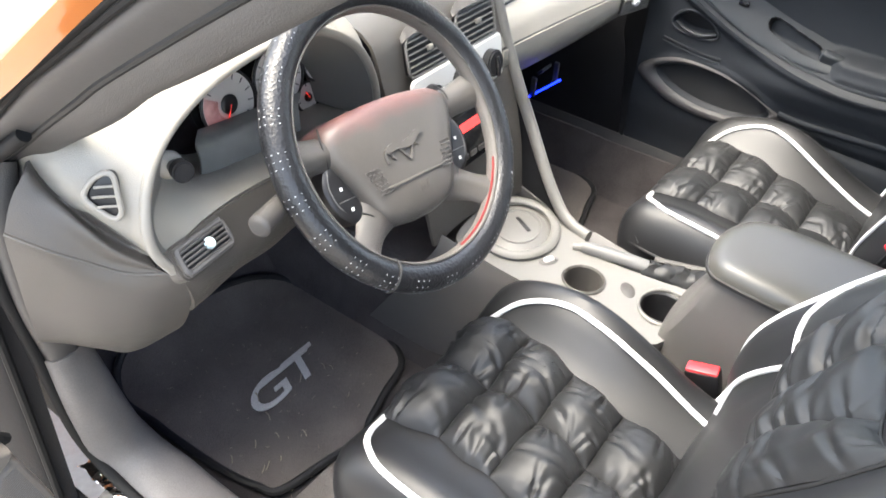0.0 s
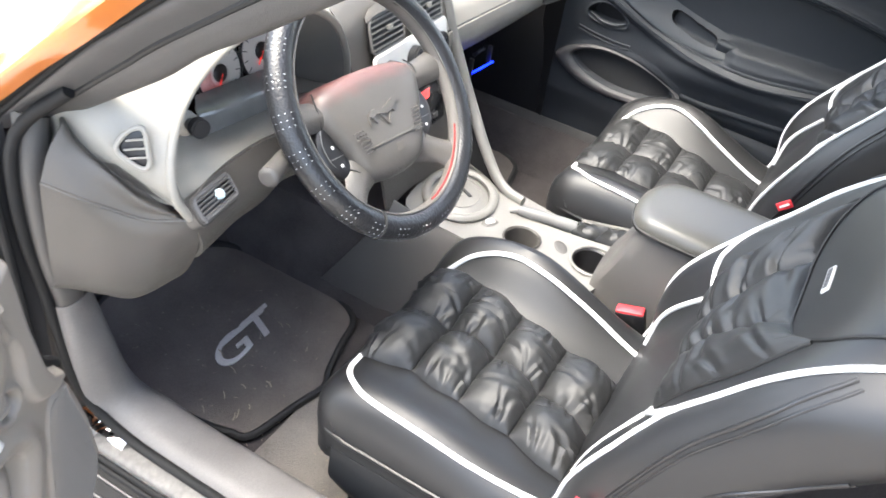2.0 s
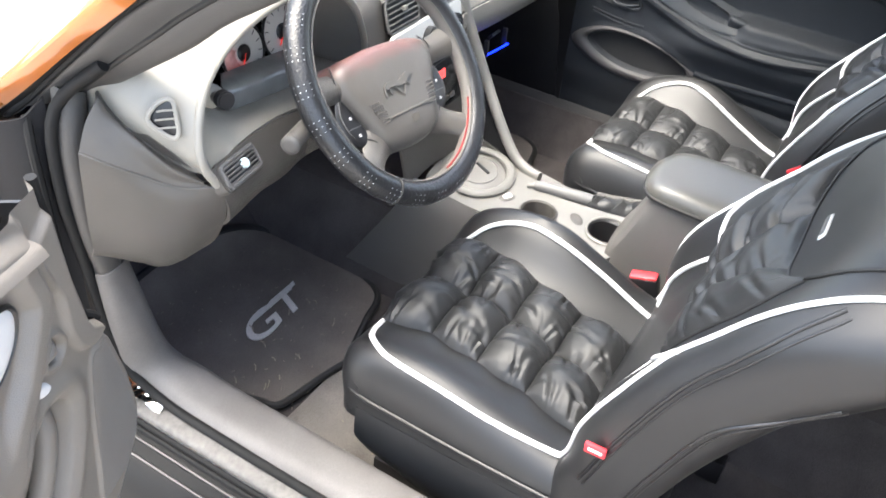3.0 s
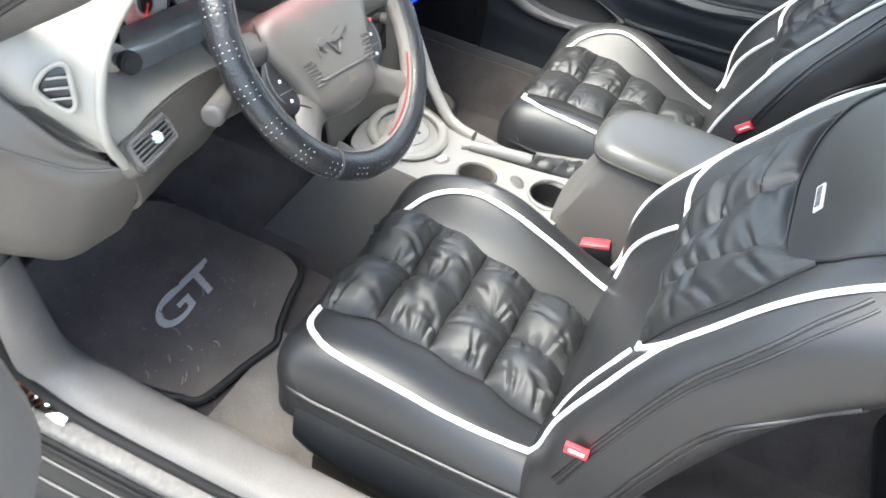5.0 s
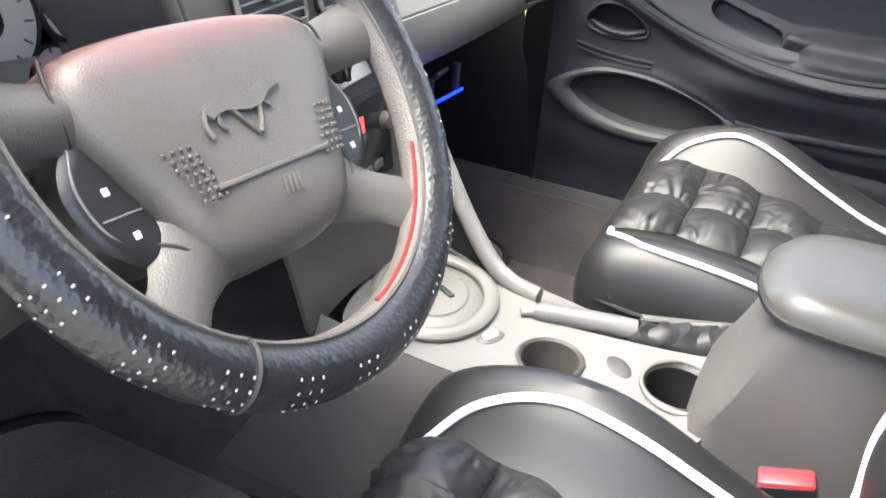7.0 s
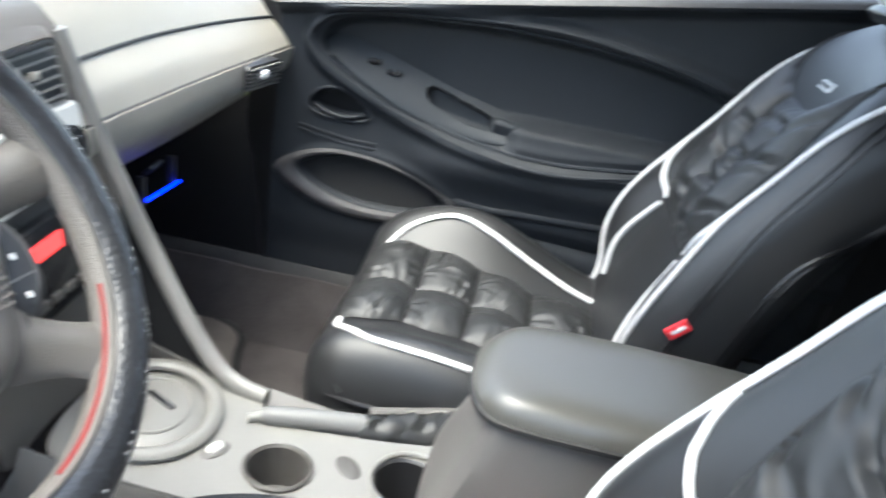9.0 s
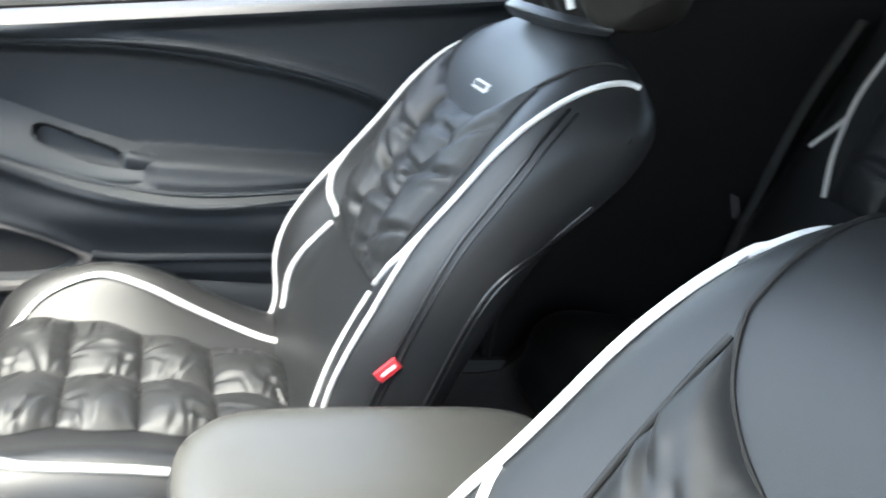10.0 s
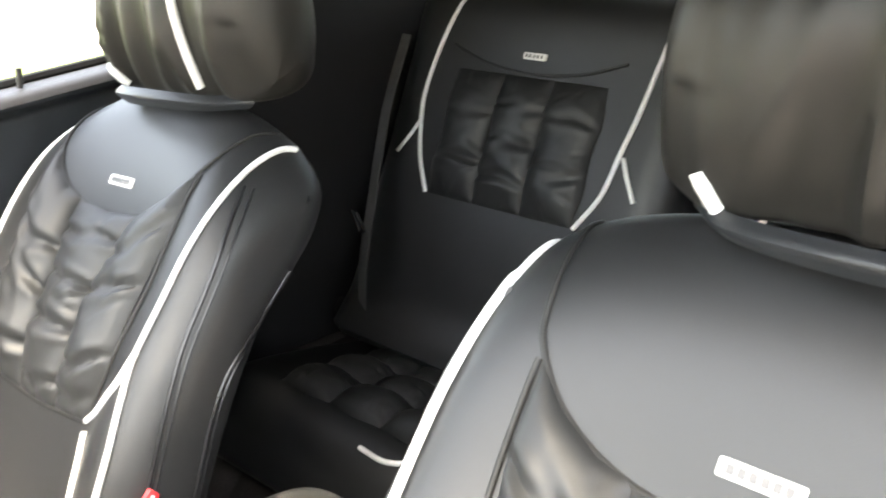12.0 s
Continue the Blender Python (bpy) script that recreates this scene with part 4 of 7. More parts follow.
# ---- dashboard ----
def dashboard():
    d = thing("dashboard", (0, 0.75, 0.6), "grey twin-cowl plastic dashboard below the windscreen", "dashboard")
    P = lambda name, bm, mat, label="", parent=None: part(name, bm, mat, parent or d, label)
    arc = [(-0.680, 0.553, 0.828), (-0.696, 0.557, 0.860), (-0.697, 0.562, 0.892), (-0.684, 0.570, 0.927), (-0.658, 0.580, 0.956), (-0.614, 0.590, 0.980), (-0.559, 0.595, 0.998), (-0.480, 0.600, 1.006), (-0.395, 0.602, 0.998), (-0.318, 0.605, 0.950), (-0.272, 0.612, 0.880), (-0.262, 0.615, 0.820)]
    mid = [(-0.684, 0.568, 0.838), (-0.706, 0.596, 0.872), (-0.717, 0.611, 0.905), (-0.712, 0.622, 0.942), (-0.688, 0.630, 0.974), (-0.640, 0.633, 1.000), (-0.560, 0.636, 1.020), (-0.470, 0.640, 1.026), (-0.375, 0.640, 1.010), (-0.295, 0.640, 0.957), (-0.250, 0.645, 0.89), (-0.240, 0.648, 0.825)]
    top1 = [(-0.690, 0.579, 0.842), (-0.722, 0.624, 0.897), (-0.733, 0.652, 0.928), (-0.737, 0.678, 0.953), (-0.722, 0.690, 0.978), (-0.680, 0.695, 1.005), (-0.565, 0.700, 1.032), (-0.450, 0.700, 1.038), (-0.350, 0.695, 1.010), (-0.275, 0.690, 0.960), (-0.235, 0.69, 0.900), (-0.225, 0.69, 0.830)]
    back = [(-0.700, 0.620, 0.840), (-0.735, 0.700, 0.880), (-0.745, 0.740, 0.910), (-0.745, 0.760, 0.930), (-0.740, 0.800, 0.945), (-0.700, 0.880, 0.965), (-0.560, 0.93, 0.98), (-0.450, 0.95, 0.98), (-0.350, 0.95, 0.975), (-0.275, 0.95, 0.955), (-0.235, 0.94, 0.90), (-0.225, 0.93, 0.83)]
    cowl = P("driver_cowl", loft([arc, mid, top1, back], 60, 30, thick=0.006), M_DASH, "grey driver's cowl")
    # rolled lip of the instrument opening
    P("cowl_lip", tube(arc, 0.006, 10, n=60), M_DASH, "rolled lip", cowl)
    # instrument recess
    ctr = np.array([-0.45, 0.60, 0.885])
    inner = [tuple(ctr + (np.array(p) - ctr) * np.array([0.80, 1, 0.80]) + np.array([0.01, 0.055, -0.008])) for p in arc]
    deep = [tuple(ctr + (np.array(p) - ctr) * np.array([0.72, 1, 0.70]) + np.array([0.015, 0.125, -0.012])) for p in arc]
    pod = P("instrument_surround", loft([arc, inner, deep], 60, 16, thick=0.004), M_POD, "dark grey instrument recess")
    P("cluster_back", moved(prism([(-0.64, -0.10), (-0.24, -0.10), (-0.24, 0.12), (-0.64, 0.12)], 0, 0.006), pose(0, 0.745, 0.88, 90, 0, 0)), M_BLACK, "black instrument backing", pod)
    # lower ledge of the recess, pale plastic
    led = [[(-0.684, 0.566, 0.850), (-0.660, 0.568, 0.848), (-0.616, 0.573, 0.853), (-0.516, 0.588, 0.842), (-0.40, 0.600, 0.820), (-0.262, 0.613, 0.810)],
           [(-0.684, 0.575, 0.895), (-0.650, 0.588, 0.884), (-0.580, 0.610, 0.858), (-0.517, 0.620, 0.842), (-0.40, 0.628, 0.826), (-0.266, 0.630, 0.818)],
           [(-0.660, 0.610, 0.925), (-0.620, 0.640, 0.900), (-0.560, 0.668, 0.843), (-0.500, 0.685, 0.830), (-0.40, 0.690, 0.822), (-0.275, 0.690, 0.818)],
           [(-0.620, 0.690, 0.915), (-0.590, 0.700, 0.885), (-0.540, 0.712, 0.842), (-0.480, 0.718, 0.830), (-0.40, 0.722, 0.818), (-0.285, 0.725, 0.815)]]
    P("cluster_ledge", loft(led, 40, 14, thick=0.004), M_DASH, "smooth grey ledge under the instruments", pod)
    P("cluster_lens_plate", moved(prism([(-0.575, -0.075), (-0.25, -0.105), (-0.235, 0.05), (-0.32, 0.09), (-0.46, 0.10), (-0.56, 0.05)], 0, 0.004), pose(0, 0.722, 0.895, 90 - 12, 0, 0)), M_GLOSS, "black instrument face", pod)
    shelf = [[(-0.518, 0.692, 0.878), (-0.469, 0.692, 0.873), (-0.413, 0.692, 0.868), (-0.335, 0.692, 0.859)],
             [(-0.542, 0.668, 0.879), (-0.502, 0.668, 0.872), (-0.442, 0.668, 0.868), (-0.365, 0.668, 0.861)],
             [(-0.547, 0.655, 0.865), (-0.502, 0.655, 0.858), (-0.449, 0.655, 0.856), (-0.377, 0.655, 0.851)],
             [(-0.554, 0.648, 0.842), (-0.501, 0.648, 0.834), (-0.449, 0.648, 0.832), (-0.382, 0.648, 0.828)]]
    P("cluster_shelf", loft(shelf, 30, 20, thick=0.003), M_SHELF, "pale rounded shelf under the gauges", pod)
    for k, (gx, gz, gr) in enumerate(((-0.456, 0.884, 0.044), (-0.366, 0.888, 0.044), (-0.292, 0.884, 0.026), (-0.258, 0.836, 0.028), (-0.312, 0.836, 0.022))):
        m = pose(gx, 0.706, gz, 90 - 12, 0, 0)
        g = P("gauge", moved(prism(ellipse(0, 0, gr, gr, 40), 0.0, 0.004, 0.001), m), M_GAUGE, "pale round gauge face", pod)
        P("gauge_ring", moved(tube([(math.cos(a) * gr, math.sin(a) * gr, 0.004) for a in np.linspace(0, 2 * math.pi, 30, endpoint=False)], 0.0022, 8, True, n=60), m), M_BLACK, "black ring", g)
        P("gauge_hub", moved(dome(ellipse(0, 0, gr * 0.30, gr * 0.30, 24), 0.003, 4, 0.006, 0.5, 0.002), m), M_BLACK, "black hub", g)
        a = (-2.0, -2.2, 2.3, 0.9, 2.0)[k]
        P("needle", moved(tube([(0, 0, 0.0085), (math.cos(a) * gr * 0.50, math.sin(a) * gr * 0.50, 0.0075)], 0.0009, 6, n=4), m), M_NEEDLE, "red needle", g)
        if k == 0:
            lit = [(gr * 0.92 * math.cos(b), gr * 0.92 * math.sin(b)) for b in np.linspace(radians(150), radians(265), 14)] + [(gr * 0.42 * math.cos(b), gr * 0.42 * math.sin(b)) for b in np.linspace(radians(265), radians(150), 14)]
            P("lit_scale", moved(prism(lit, 0.0041, 0.0050), m), M_GAUGELIT, "red-lit part of the scale", g)
        for t in range(13 if gr > 0.04 else 7):
            b = radians(-120 - t * (300 / (12 if gr > 0.04 else 6)) + 360)
            P("tick", moved(box_bm((gr * 0.72, -0.0008, 0.0042), (gr * 0.90, 0.0008, 0.0047), 0), m @ Matrix.Rotation(b, 4, "Z")), M_LABELBAR, "dark tick", g)
    P("odometer", moved(prism(rounded(-0.018, -0.006, 0.018, 0.006, 0.002), 0.0045, 0.006), pose(-0.366, 0.703, 0.862, 78, 0, 0)), M_BLACK, "dark counter window", pod)
    # side air outlet on the left face
    vm = Matrix.Translation((-0.7125, 0.598, 0.926)) @ pose(0, 0, 0, 76, 0, -52) @ Matrix.Scale(0.68, 4)
    tri = spline([(-0.030, -0.002), (-0.016, 0.024), (0.004, 0.036), (0.016, 0.030), (0.020, 0.0), (0.022, -0.026), (0.012, -0.036), (-0.010, -0.024)], 40, True)
    vent = P("side_outlet", moved(dome([tuple(p) for p in tri], 0.004, 3, 0, 0.5, 0.012), vm), M_BLACK, "small triangular demister outlet")
    P("outlet_frame", moved(tube([(x, y, 0.005) for x, y in tri], 0.0045, 8, True, n=60), vm), M_DASH, "grey frame", vent)
    for k in range(3):
        y = -0.016 + k * 0.016
        P("slat", moved(tube([(-0.018 + 0.004 * abs(k - 1), y - 0.003, 0.006), (0.0, y, 0.008), (0.018, y + 0.001, 0.006)], 0.0022, 6, n=10), vm), M_DASH, "grey slat", vent)
    # lower left dash: padded end and knee panel
    edge = [(-0.736, 0.676, 0.953), (-0.732, 0.652, 0.926), (-0.722, 0.624, 0.898), (-0.710, 0.601, 0.876), (-0.690, 0.578, 0.843)]
    dip = [(-0.738, 0.682, 0.945), (-0.735, 0.664, 0.917), (-0.724, 0.636, 0.886), (-0.708, 0.610, 0.861), (-0.688, 0.583, 0.837)]
    roll = [(-0.752, 0.667, 0.946), (-0.748, 0.653, 0.921), (-0.735, 0.619, 0.890), (-0.718, 0.591, 0.857), (-0.692, 0.566, 0.833)]
    flat = [(-0.775, 0.668, 0.920), (-0.766, 0.650, 0.900), (-0.746, 0.622, 0.872), (-0.720, 0.596, 0.842), (-0.689, 0.565, 0.828)]
    seam = [(-0.792, 0.668, 0.886), (-0.770, 0.637, 0.868), (-0.745, 0.615, 0.849), (-0.715, 0.588, 0.828), (-0.681, 0.556, 0.823)]
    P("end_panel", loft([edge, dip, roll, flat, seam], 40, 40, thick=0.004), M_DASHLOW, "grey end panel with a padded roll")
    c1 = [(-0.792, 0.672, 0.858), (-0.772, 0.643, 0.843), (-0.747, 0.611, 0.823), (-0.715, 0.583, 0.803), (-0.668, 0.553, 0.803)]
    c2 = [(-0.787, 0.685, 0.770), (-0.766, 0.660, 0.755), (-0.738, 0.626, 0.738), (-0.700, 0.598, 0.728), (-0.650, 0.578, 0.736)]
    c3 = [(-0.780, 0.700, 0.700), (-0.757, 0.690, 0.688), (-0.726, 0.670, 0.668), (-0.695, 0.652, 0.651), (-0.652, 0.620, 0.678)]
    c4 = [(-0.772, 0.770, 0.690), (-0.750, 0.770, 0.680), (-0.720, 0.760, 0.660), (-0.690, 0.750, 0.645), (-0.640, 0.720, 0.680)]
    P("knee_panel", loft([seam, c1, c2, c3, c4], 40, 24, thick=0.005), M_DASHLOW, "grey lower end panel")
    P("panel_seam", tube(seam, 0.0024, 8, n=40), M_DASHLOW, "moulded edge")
    # strip below the instruments holding the outlet, and the panel behind the column
    r0 = [(-0.688, 0.560, 0.852), (-0.665, 0.563, 0.850), (-0.616, 0.572, 0.854), (-0.516, 0.587, 0.843), (-0.40, 0.600, 0.821), (-0.262, 0.613, 0.811)]
    r1 = [(-0.684, 0.553, 0.832), (-0.655, 0.558, 0.826), (-0.605, 0.566, 0.822), (-0.516, 0.578, 0.806), (-0.40, 0.598, 0.790), (-0.262, 0.612, 0.790)]
    r2 = [(-0.668, 0.557, 0.806), (-0.640, 0.556, 0.788), (-0.580, 0.566, 0.776), (-0.500, 0.586, 0.752), (-0.40, 0.616, 0.74), (-0.255, 0.620, 0.74)]
    r3 = [(-0.652, 0.578, 0.740), (-0.620, 0.590, 0.735), (-0.560, 0.610, 0.728), (-0.500, 0.630, 0.71), (-0.40, 0.650, 0.695), (-0.24, 0.650, 0.69)]
    r4 = [(-0.640, 0.700, 0.685), (-0.61, 0.71, 0.685), (-0.56, 0.72, 0.680), (-0.50, 0.74, 0.67), (-0.40, 0.76, 0.66), (-0.24, 0.76, 0.66)]
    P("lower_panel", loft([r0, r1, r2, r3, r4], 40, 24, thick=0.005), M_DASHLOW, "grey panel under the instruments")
    # the outlet lies on the rolled strip, facing up and back
    oa, ob, oc, od = Vector((-0.676, 0.558, 0.845)), Vector((-0.594, 0.574, 0.843)), Vector((-0.602, 0.555, 0.816)), Vector((-0.676, 0.542, 0.824))
    ex = (ob + oc - oa - od).normalized()
    ey = oa + ob - oc - od
    ey = (ey - ex * ey.dot(ex)).normalized()
    om = Matrix.Translation((oa + ob + oc + od) / 4 + ex.cross(ey) * 0.006) @ Matrix((ex, ey, ex.cross(ey))).transposed().to_4x4()
    hx, hy = 0.0385, 0.0150
    o = rounded(-hx, -hy, hx, hy, 0.006)
    surround = rounded(-hx - 0.007, -hy - 0.007, hx + 0.007, hy + 0.007, 0.011)
    outlet = P("air_outlet", moved(prism(surround, -0.020, 0.0005, 0.003), om), M_DASHLOW, "slatted air outlet with a pale knob")
    P("outlet_frame", moved(tube([(x, y, 0.001) for x, y in o], 0.0036, 8, True, n=60), om), M_CONSOLE_SIDE, "grey frame", outlet)
    P("outlet_throat", moved(prism(o, -0.012, 0.0015), om), M_BLACK, "dark throat", outlet)
    for k in range(5):
        yk = -0.0108 + k * 0.0054
        P("slat", moved(box_bm((-hx + 0.002, yk - 0.0011, 0.0012), (hx - 0.002, yk + 0.0011, 0.0042), 0.0006), om), M_CONSOLE_SIDE, "grey slat", outlet)
    P("outlet_knob", moved(dome(ellipse(0.006, 0.001, 0.0062, 0.0072, 20), 0.005, 4, 0.0045, 0.5, 0.004), om), M_GREENBLUE, "pale blue-green knob", outlet)
    # light switch
    km = Matrix.Translation((-0.632, 0.598, 0.922)) @ pose(0, 0, 0, 80, 0, -20) @ Matrix.Scale(0.8, 4)
    sw = P("light_switch", moved(dome(ellipse(0, 0, 0.020, 0.020, 28), 0.006, 4, 0.0, 0.5, 0.006), km), M_DASH, "round headlamp switch")
    P("switch_stem", moved(prism(ellipse(0.004, 0, 0.010, 0.010, 24), 0.004, 0.022, 0.001), km), M_SPOKE, "stem", sw)
    P("switch_knob", moved(prism(ellipse(0.008, 0, 0.0155, 0.0155, 28), 0.020, 0.036, 0.003), km), M_TRIMDARK, "black ribbed knob", sw)
    return d


dash = dashboard()


def dash_centre(d):
    P = lambda name, bm, mat, label="", parent=None: part(name, bm, mat, parent or d, label)
    # face of the centre stack between the two cowls
    f = [[(-0.235, 0.93, 0.915), (-0.1, 0.95, 0.925), (0.08, 0.93, 0.92)],
         [(-0.235, 0.72, 0.930), (-0.1, 0.74, 0.94), (0.085, 0.71, 0.93)],
         [(-0.230, 0.655, 0.905), (-0.09, 0.665, 0.912), (0.085, 0.652, 0.905)],
         [(-0.225, 0.640, 0.860), (-0.09, 0.648, 0.865), (0.090, 0.636, 0.855)],
         [(-0.215, 0.628, 0.800), (-0.08, 0.636, 0.800), (0.100, 0.620, 0.795)],
         [(-0.190, 0.610, 0.720), (-0.06, 0.616, 0.720), (0.105, 0.598, 0.715)],
         [(-0.160, 0.595, 0.620), (-0.04, 0.600, 0.620), (0.110, 0.575, 0.620)],
         [(-0.135, 0.585, 0.515), (-0.02, 0.590, 0.515), (0.110, 0.560, 0.515)]]
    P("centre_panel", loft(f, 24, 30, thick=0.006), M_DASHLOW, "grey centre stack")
    # two slatted outlets
    for x0, x1 in ((-0.165, -0.065), (-0.036, 0.068)):
        cx, hw = (x0 + x1) / 2, (x1 - x0) / 2
        m = Matrix.Translation((cx, 0.640 - abs(cx) * 0.01, 0.868)) @ pose(0, 0, 0, 76, 0, 0)
        o = rounded(-hw, -0.036, hw, 0.026, 0.012)
        v = P("air_outlet", moved(prism(o, -0.015, 0.0), m), M_BLACK, "slatted centre air outlet")
        P("outlet_frame", moved(tube([(x, y, 0.001) for x, y in o], 0.0026, 8, True, n=60), m), M_POD, "grey frame", v)
        P("outlet_hood", moved(loft([[(-hw - 0.006, 0.022, 0.0), (-hw + 0.01, 0.030, 0.006), (0, 0.032, 0.009), (hw - 0.01, 0.030, 0.006), (hw + 0.006, 0.022, 0.0)], [(-hw - 0.004, 0.030, -0.004), (-hw + 0.01, 0.042, -0.002), (0, 0.046, 0.0), (hw - 0.01, 0.042, -0.002), (hw + 0.004, 0.030, -0.004)]], 20, 4, thick=0.004), m), M_DASHLOW, "grey hood over the outlet", v)
        for k in range(6):
            y = -0.029 + k * 0.0097
            P("slat", moved(box_bm((-hw + 0.004, y - 0.0010, -0.004), (hw - 0.004, y + 0.0010, 0.004), 0.0005), m), M_POD, "grey slat", v)
        P("outlet_tab", moved(box_bm((-0.006, -0.004, 0.004), (0.006, 0.004, 0.010), 0.001), m), M_DASH, "grey tab", v)
    # silver control plate with three knobs
    m = Matrix.Translation((-0.055, 0.622, 0.790)) @ pose(0, 0, 0, 80, 0, 1)
    pl = P("control_plate", moved(prism(rounded(-0.115, -0.034, 0.135, 0.042, 0.010), 0, 0.006, 0.002), m), M_SILVER, "silver heater control plate")
    for kx in (-0.075, 0.008, 0.092):
        k = P("control_knob", moved(prism(ellipse(kx, 0.002, 0.023, 0.023, 28), 0.006, 0.022, 0.003), m), M_BLACK, "round black knob", pl)
        P("knob_grip", moved(box_bm((kx - 0.0035, -0.019, 0.020), (kx + 0.0035, 0.015, 0.028), 0.0015), m), M_GLOSS, "grip bar", k)
    # radio with a small red display
    m = Matrix.Translation((-0.04, 0.600, 0.690)) @ pose(0, 0, 0, 82, 0, 1)
    ra = P("radio", moved(box_bm((-0.092, -0.050, -0.01), (0.092, 0.050, 0.008), 0.003), m), M_GLOSS, "black radio")
    P("display", moved(box_bm((-0.050, 0.016, 0.007), (0.030, 0.034, 0.0095), 0.0005), m), M_REDLIT, "red lit display", ra)
    for k in range(6):
        P("radio_button", moved(box_bm((-0.075 + k * 0.024, -0.036, 0.007), (-0.057 + k * 0.024, -0.026, 0.0105), 0.001), m), M_SPOKE, "grey button", ra)
    for kx in (-0.076, 0.076):
        P("radio_knob", moved(prism(ellipse(kx, 0.015, 0.010, 0.010, 20), 0.008, 0.020, 0.002), m), M_SPOKE, "grey knob", ra)
    # rail down the right flank
    rail = [(0.085, 0.652, 0.900), (0.100, 0.622, 0.800), (0.112, 0.590, 0.715), (0.120, 0.562, 0.650), (0.108, 0.512, 0.575), (0.094, 0.465, 0.525), (0.084, 0.430, 0.510), (0.078, 0.395, 0.507)]
    P("side_rail", tube(rail, 0.013, 12, n=50, flat=0.8), M_CONSOLE, "grey rail running into the console")
    out = [(x + 0.008, y + 0.01, z - 0.008) for x, y, z in rail]
    low = [(0.110, 0.80, 0.85), (0.115, 0.80, 0.75), (0.118, 0.78, 0.66), (0.120, 0.74, 0.57), (0.118, 0.66, 0.44), (0.112, 0.56, 0.36), (0.105, 0.48, 0.31), (0.100, 0.395, 0.27)]
    P("stack_flank", loft([out, low], 30, 6, thick=0.004), M_TRIMDARK, "dark side of the stack")


dash_centre(dash)


def dash_passenger(d):
    P = lambda name, bm, mat, label="", parent=None: part(name, bm, mat, parent or d, label)
    xs = (0.078, 0.16, 0.30, 0.44, 0.56, 0.645)

    def row(pts):
        # y, z at the left end, the middle and the right end, spread along x
        (a, b), (c, e), (f, g) = pts
        out = []
        for x in xs:
            t = (x - xs[0]) / (xs[-1] - xs[0])
            w0, w1, w2 = (1 - t) * (1 - 2 * t), 4 * t * (1 - t), t * (2 * t - 1)
            out.append((x, a * w0 + c * w1 + f * w2, b * w0 + e * w1 + g * w2))
        return out

    back = row(((0.93, 0.93), (0.95, 0.925), (0.82, 0.90)))
    top = row(((0.74, 0.945), (0.745, 0.935), (0.68, 0.895)))
    hi = row(((0.680, 0.905), (0.685, 0.895), (0.640, 0.862)))
    seam1 = row(((0.652, 0.858), (0.652, 0.848), (0.612, 0.828)))
    mid = row(((0.632, 0.830), (0.625, 0.820), (0.590, 0.806)))
    seam2 = row(((0.620, 0.800), (0.608, 0.790), (0.576, 0.786)))
    nose = row(((0.622, 0.764), (0.606, 0.752), (0.586, 0.752)))
    und = row(((0.650, 0.722), (0.645, 0.706), (0.640, 0.708)))
    und2 = row(((0.72, 0.690), (0.72, 0.678), (0.70, 0.680)))
    bot = row(((0.90, 0.68), (0.90, 0.66), (0.80, 0.66)))
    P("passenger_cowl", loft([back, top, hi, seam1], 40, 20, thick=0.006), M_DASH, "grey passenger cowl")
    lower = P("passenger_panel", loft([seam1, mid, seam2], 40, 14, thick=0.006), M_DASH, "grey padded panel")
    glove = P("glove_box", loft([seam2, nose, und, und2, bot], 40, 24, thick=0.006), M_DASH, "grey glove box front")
    for s in (seam1, seam2):
        P("panel_gap", tube([(x, y - 0.0005, z) for x, y, z in s], 0.0026, 8, n=50), M_SEAM, "dark panel gap", lower)
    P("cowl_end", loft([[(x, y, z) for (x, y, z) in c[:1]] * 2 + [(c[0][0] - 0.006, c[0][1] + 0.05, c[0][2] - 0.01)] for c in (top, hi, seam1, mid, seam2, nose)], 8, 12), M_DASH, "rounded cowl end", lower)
    m = Matrix.Translation((0.520, 0.580, 0.764)) @ pose(0, 0, 0, 98, 0, -14)
    o = rounded(-0.045, -0.018, 0.045, 0.022, 0.008)
    v = P("air_outlet", moved(prism(o, -0.012, 0.004), m), M_BLACK, "slatted passenger air outlet")
    for k in range(6):
        P("slat", moved(box_bm((-0.042, -0.0155 + k * 0.0065 - 0.0010, 0.003), (0.042, -0.0155 + k * 0.0065 + 0.0010, 0.008), 0.0005), m), M_POD, "grey slat", v)
    P("outlet_knob", moved(dome(ellipse(-0.006, 0.006, 0.011, 0.008, 20), 0.005, 4, 0.009, 0.5, 0.004), m), M_LABEL, "white knob", v)
    # lit blue strip under the dash
    P("led_strip", tube([(0.195, 0.622, 0.660), (0.25, 0.616, 0.660), (0.302, 0.611, 0.660)], 0.0024, 6, n=12), M_BLUELED, "lit blue strip", glove)
    for x in (0.205, 0.29):
        P("led_clip", box_bm((x - 0.003, 0.612, 0.661), (x + 0.003, 0.622, 0.70), 0.001), M_BLACK, "black clip", glove)
    P("latch", moved(box_bm((-0.018, -0.008, 0), (0.018, 0.008, 0.006), 0.002), Matrix.Translation((0.28, 0.640, 0.684)) @ pose(0, 0, 0, 130, 0, 0)), M_BLACK, "dark latch", glove)


dash_passenger(dash)


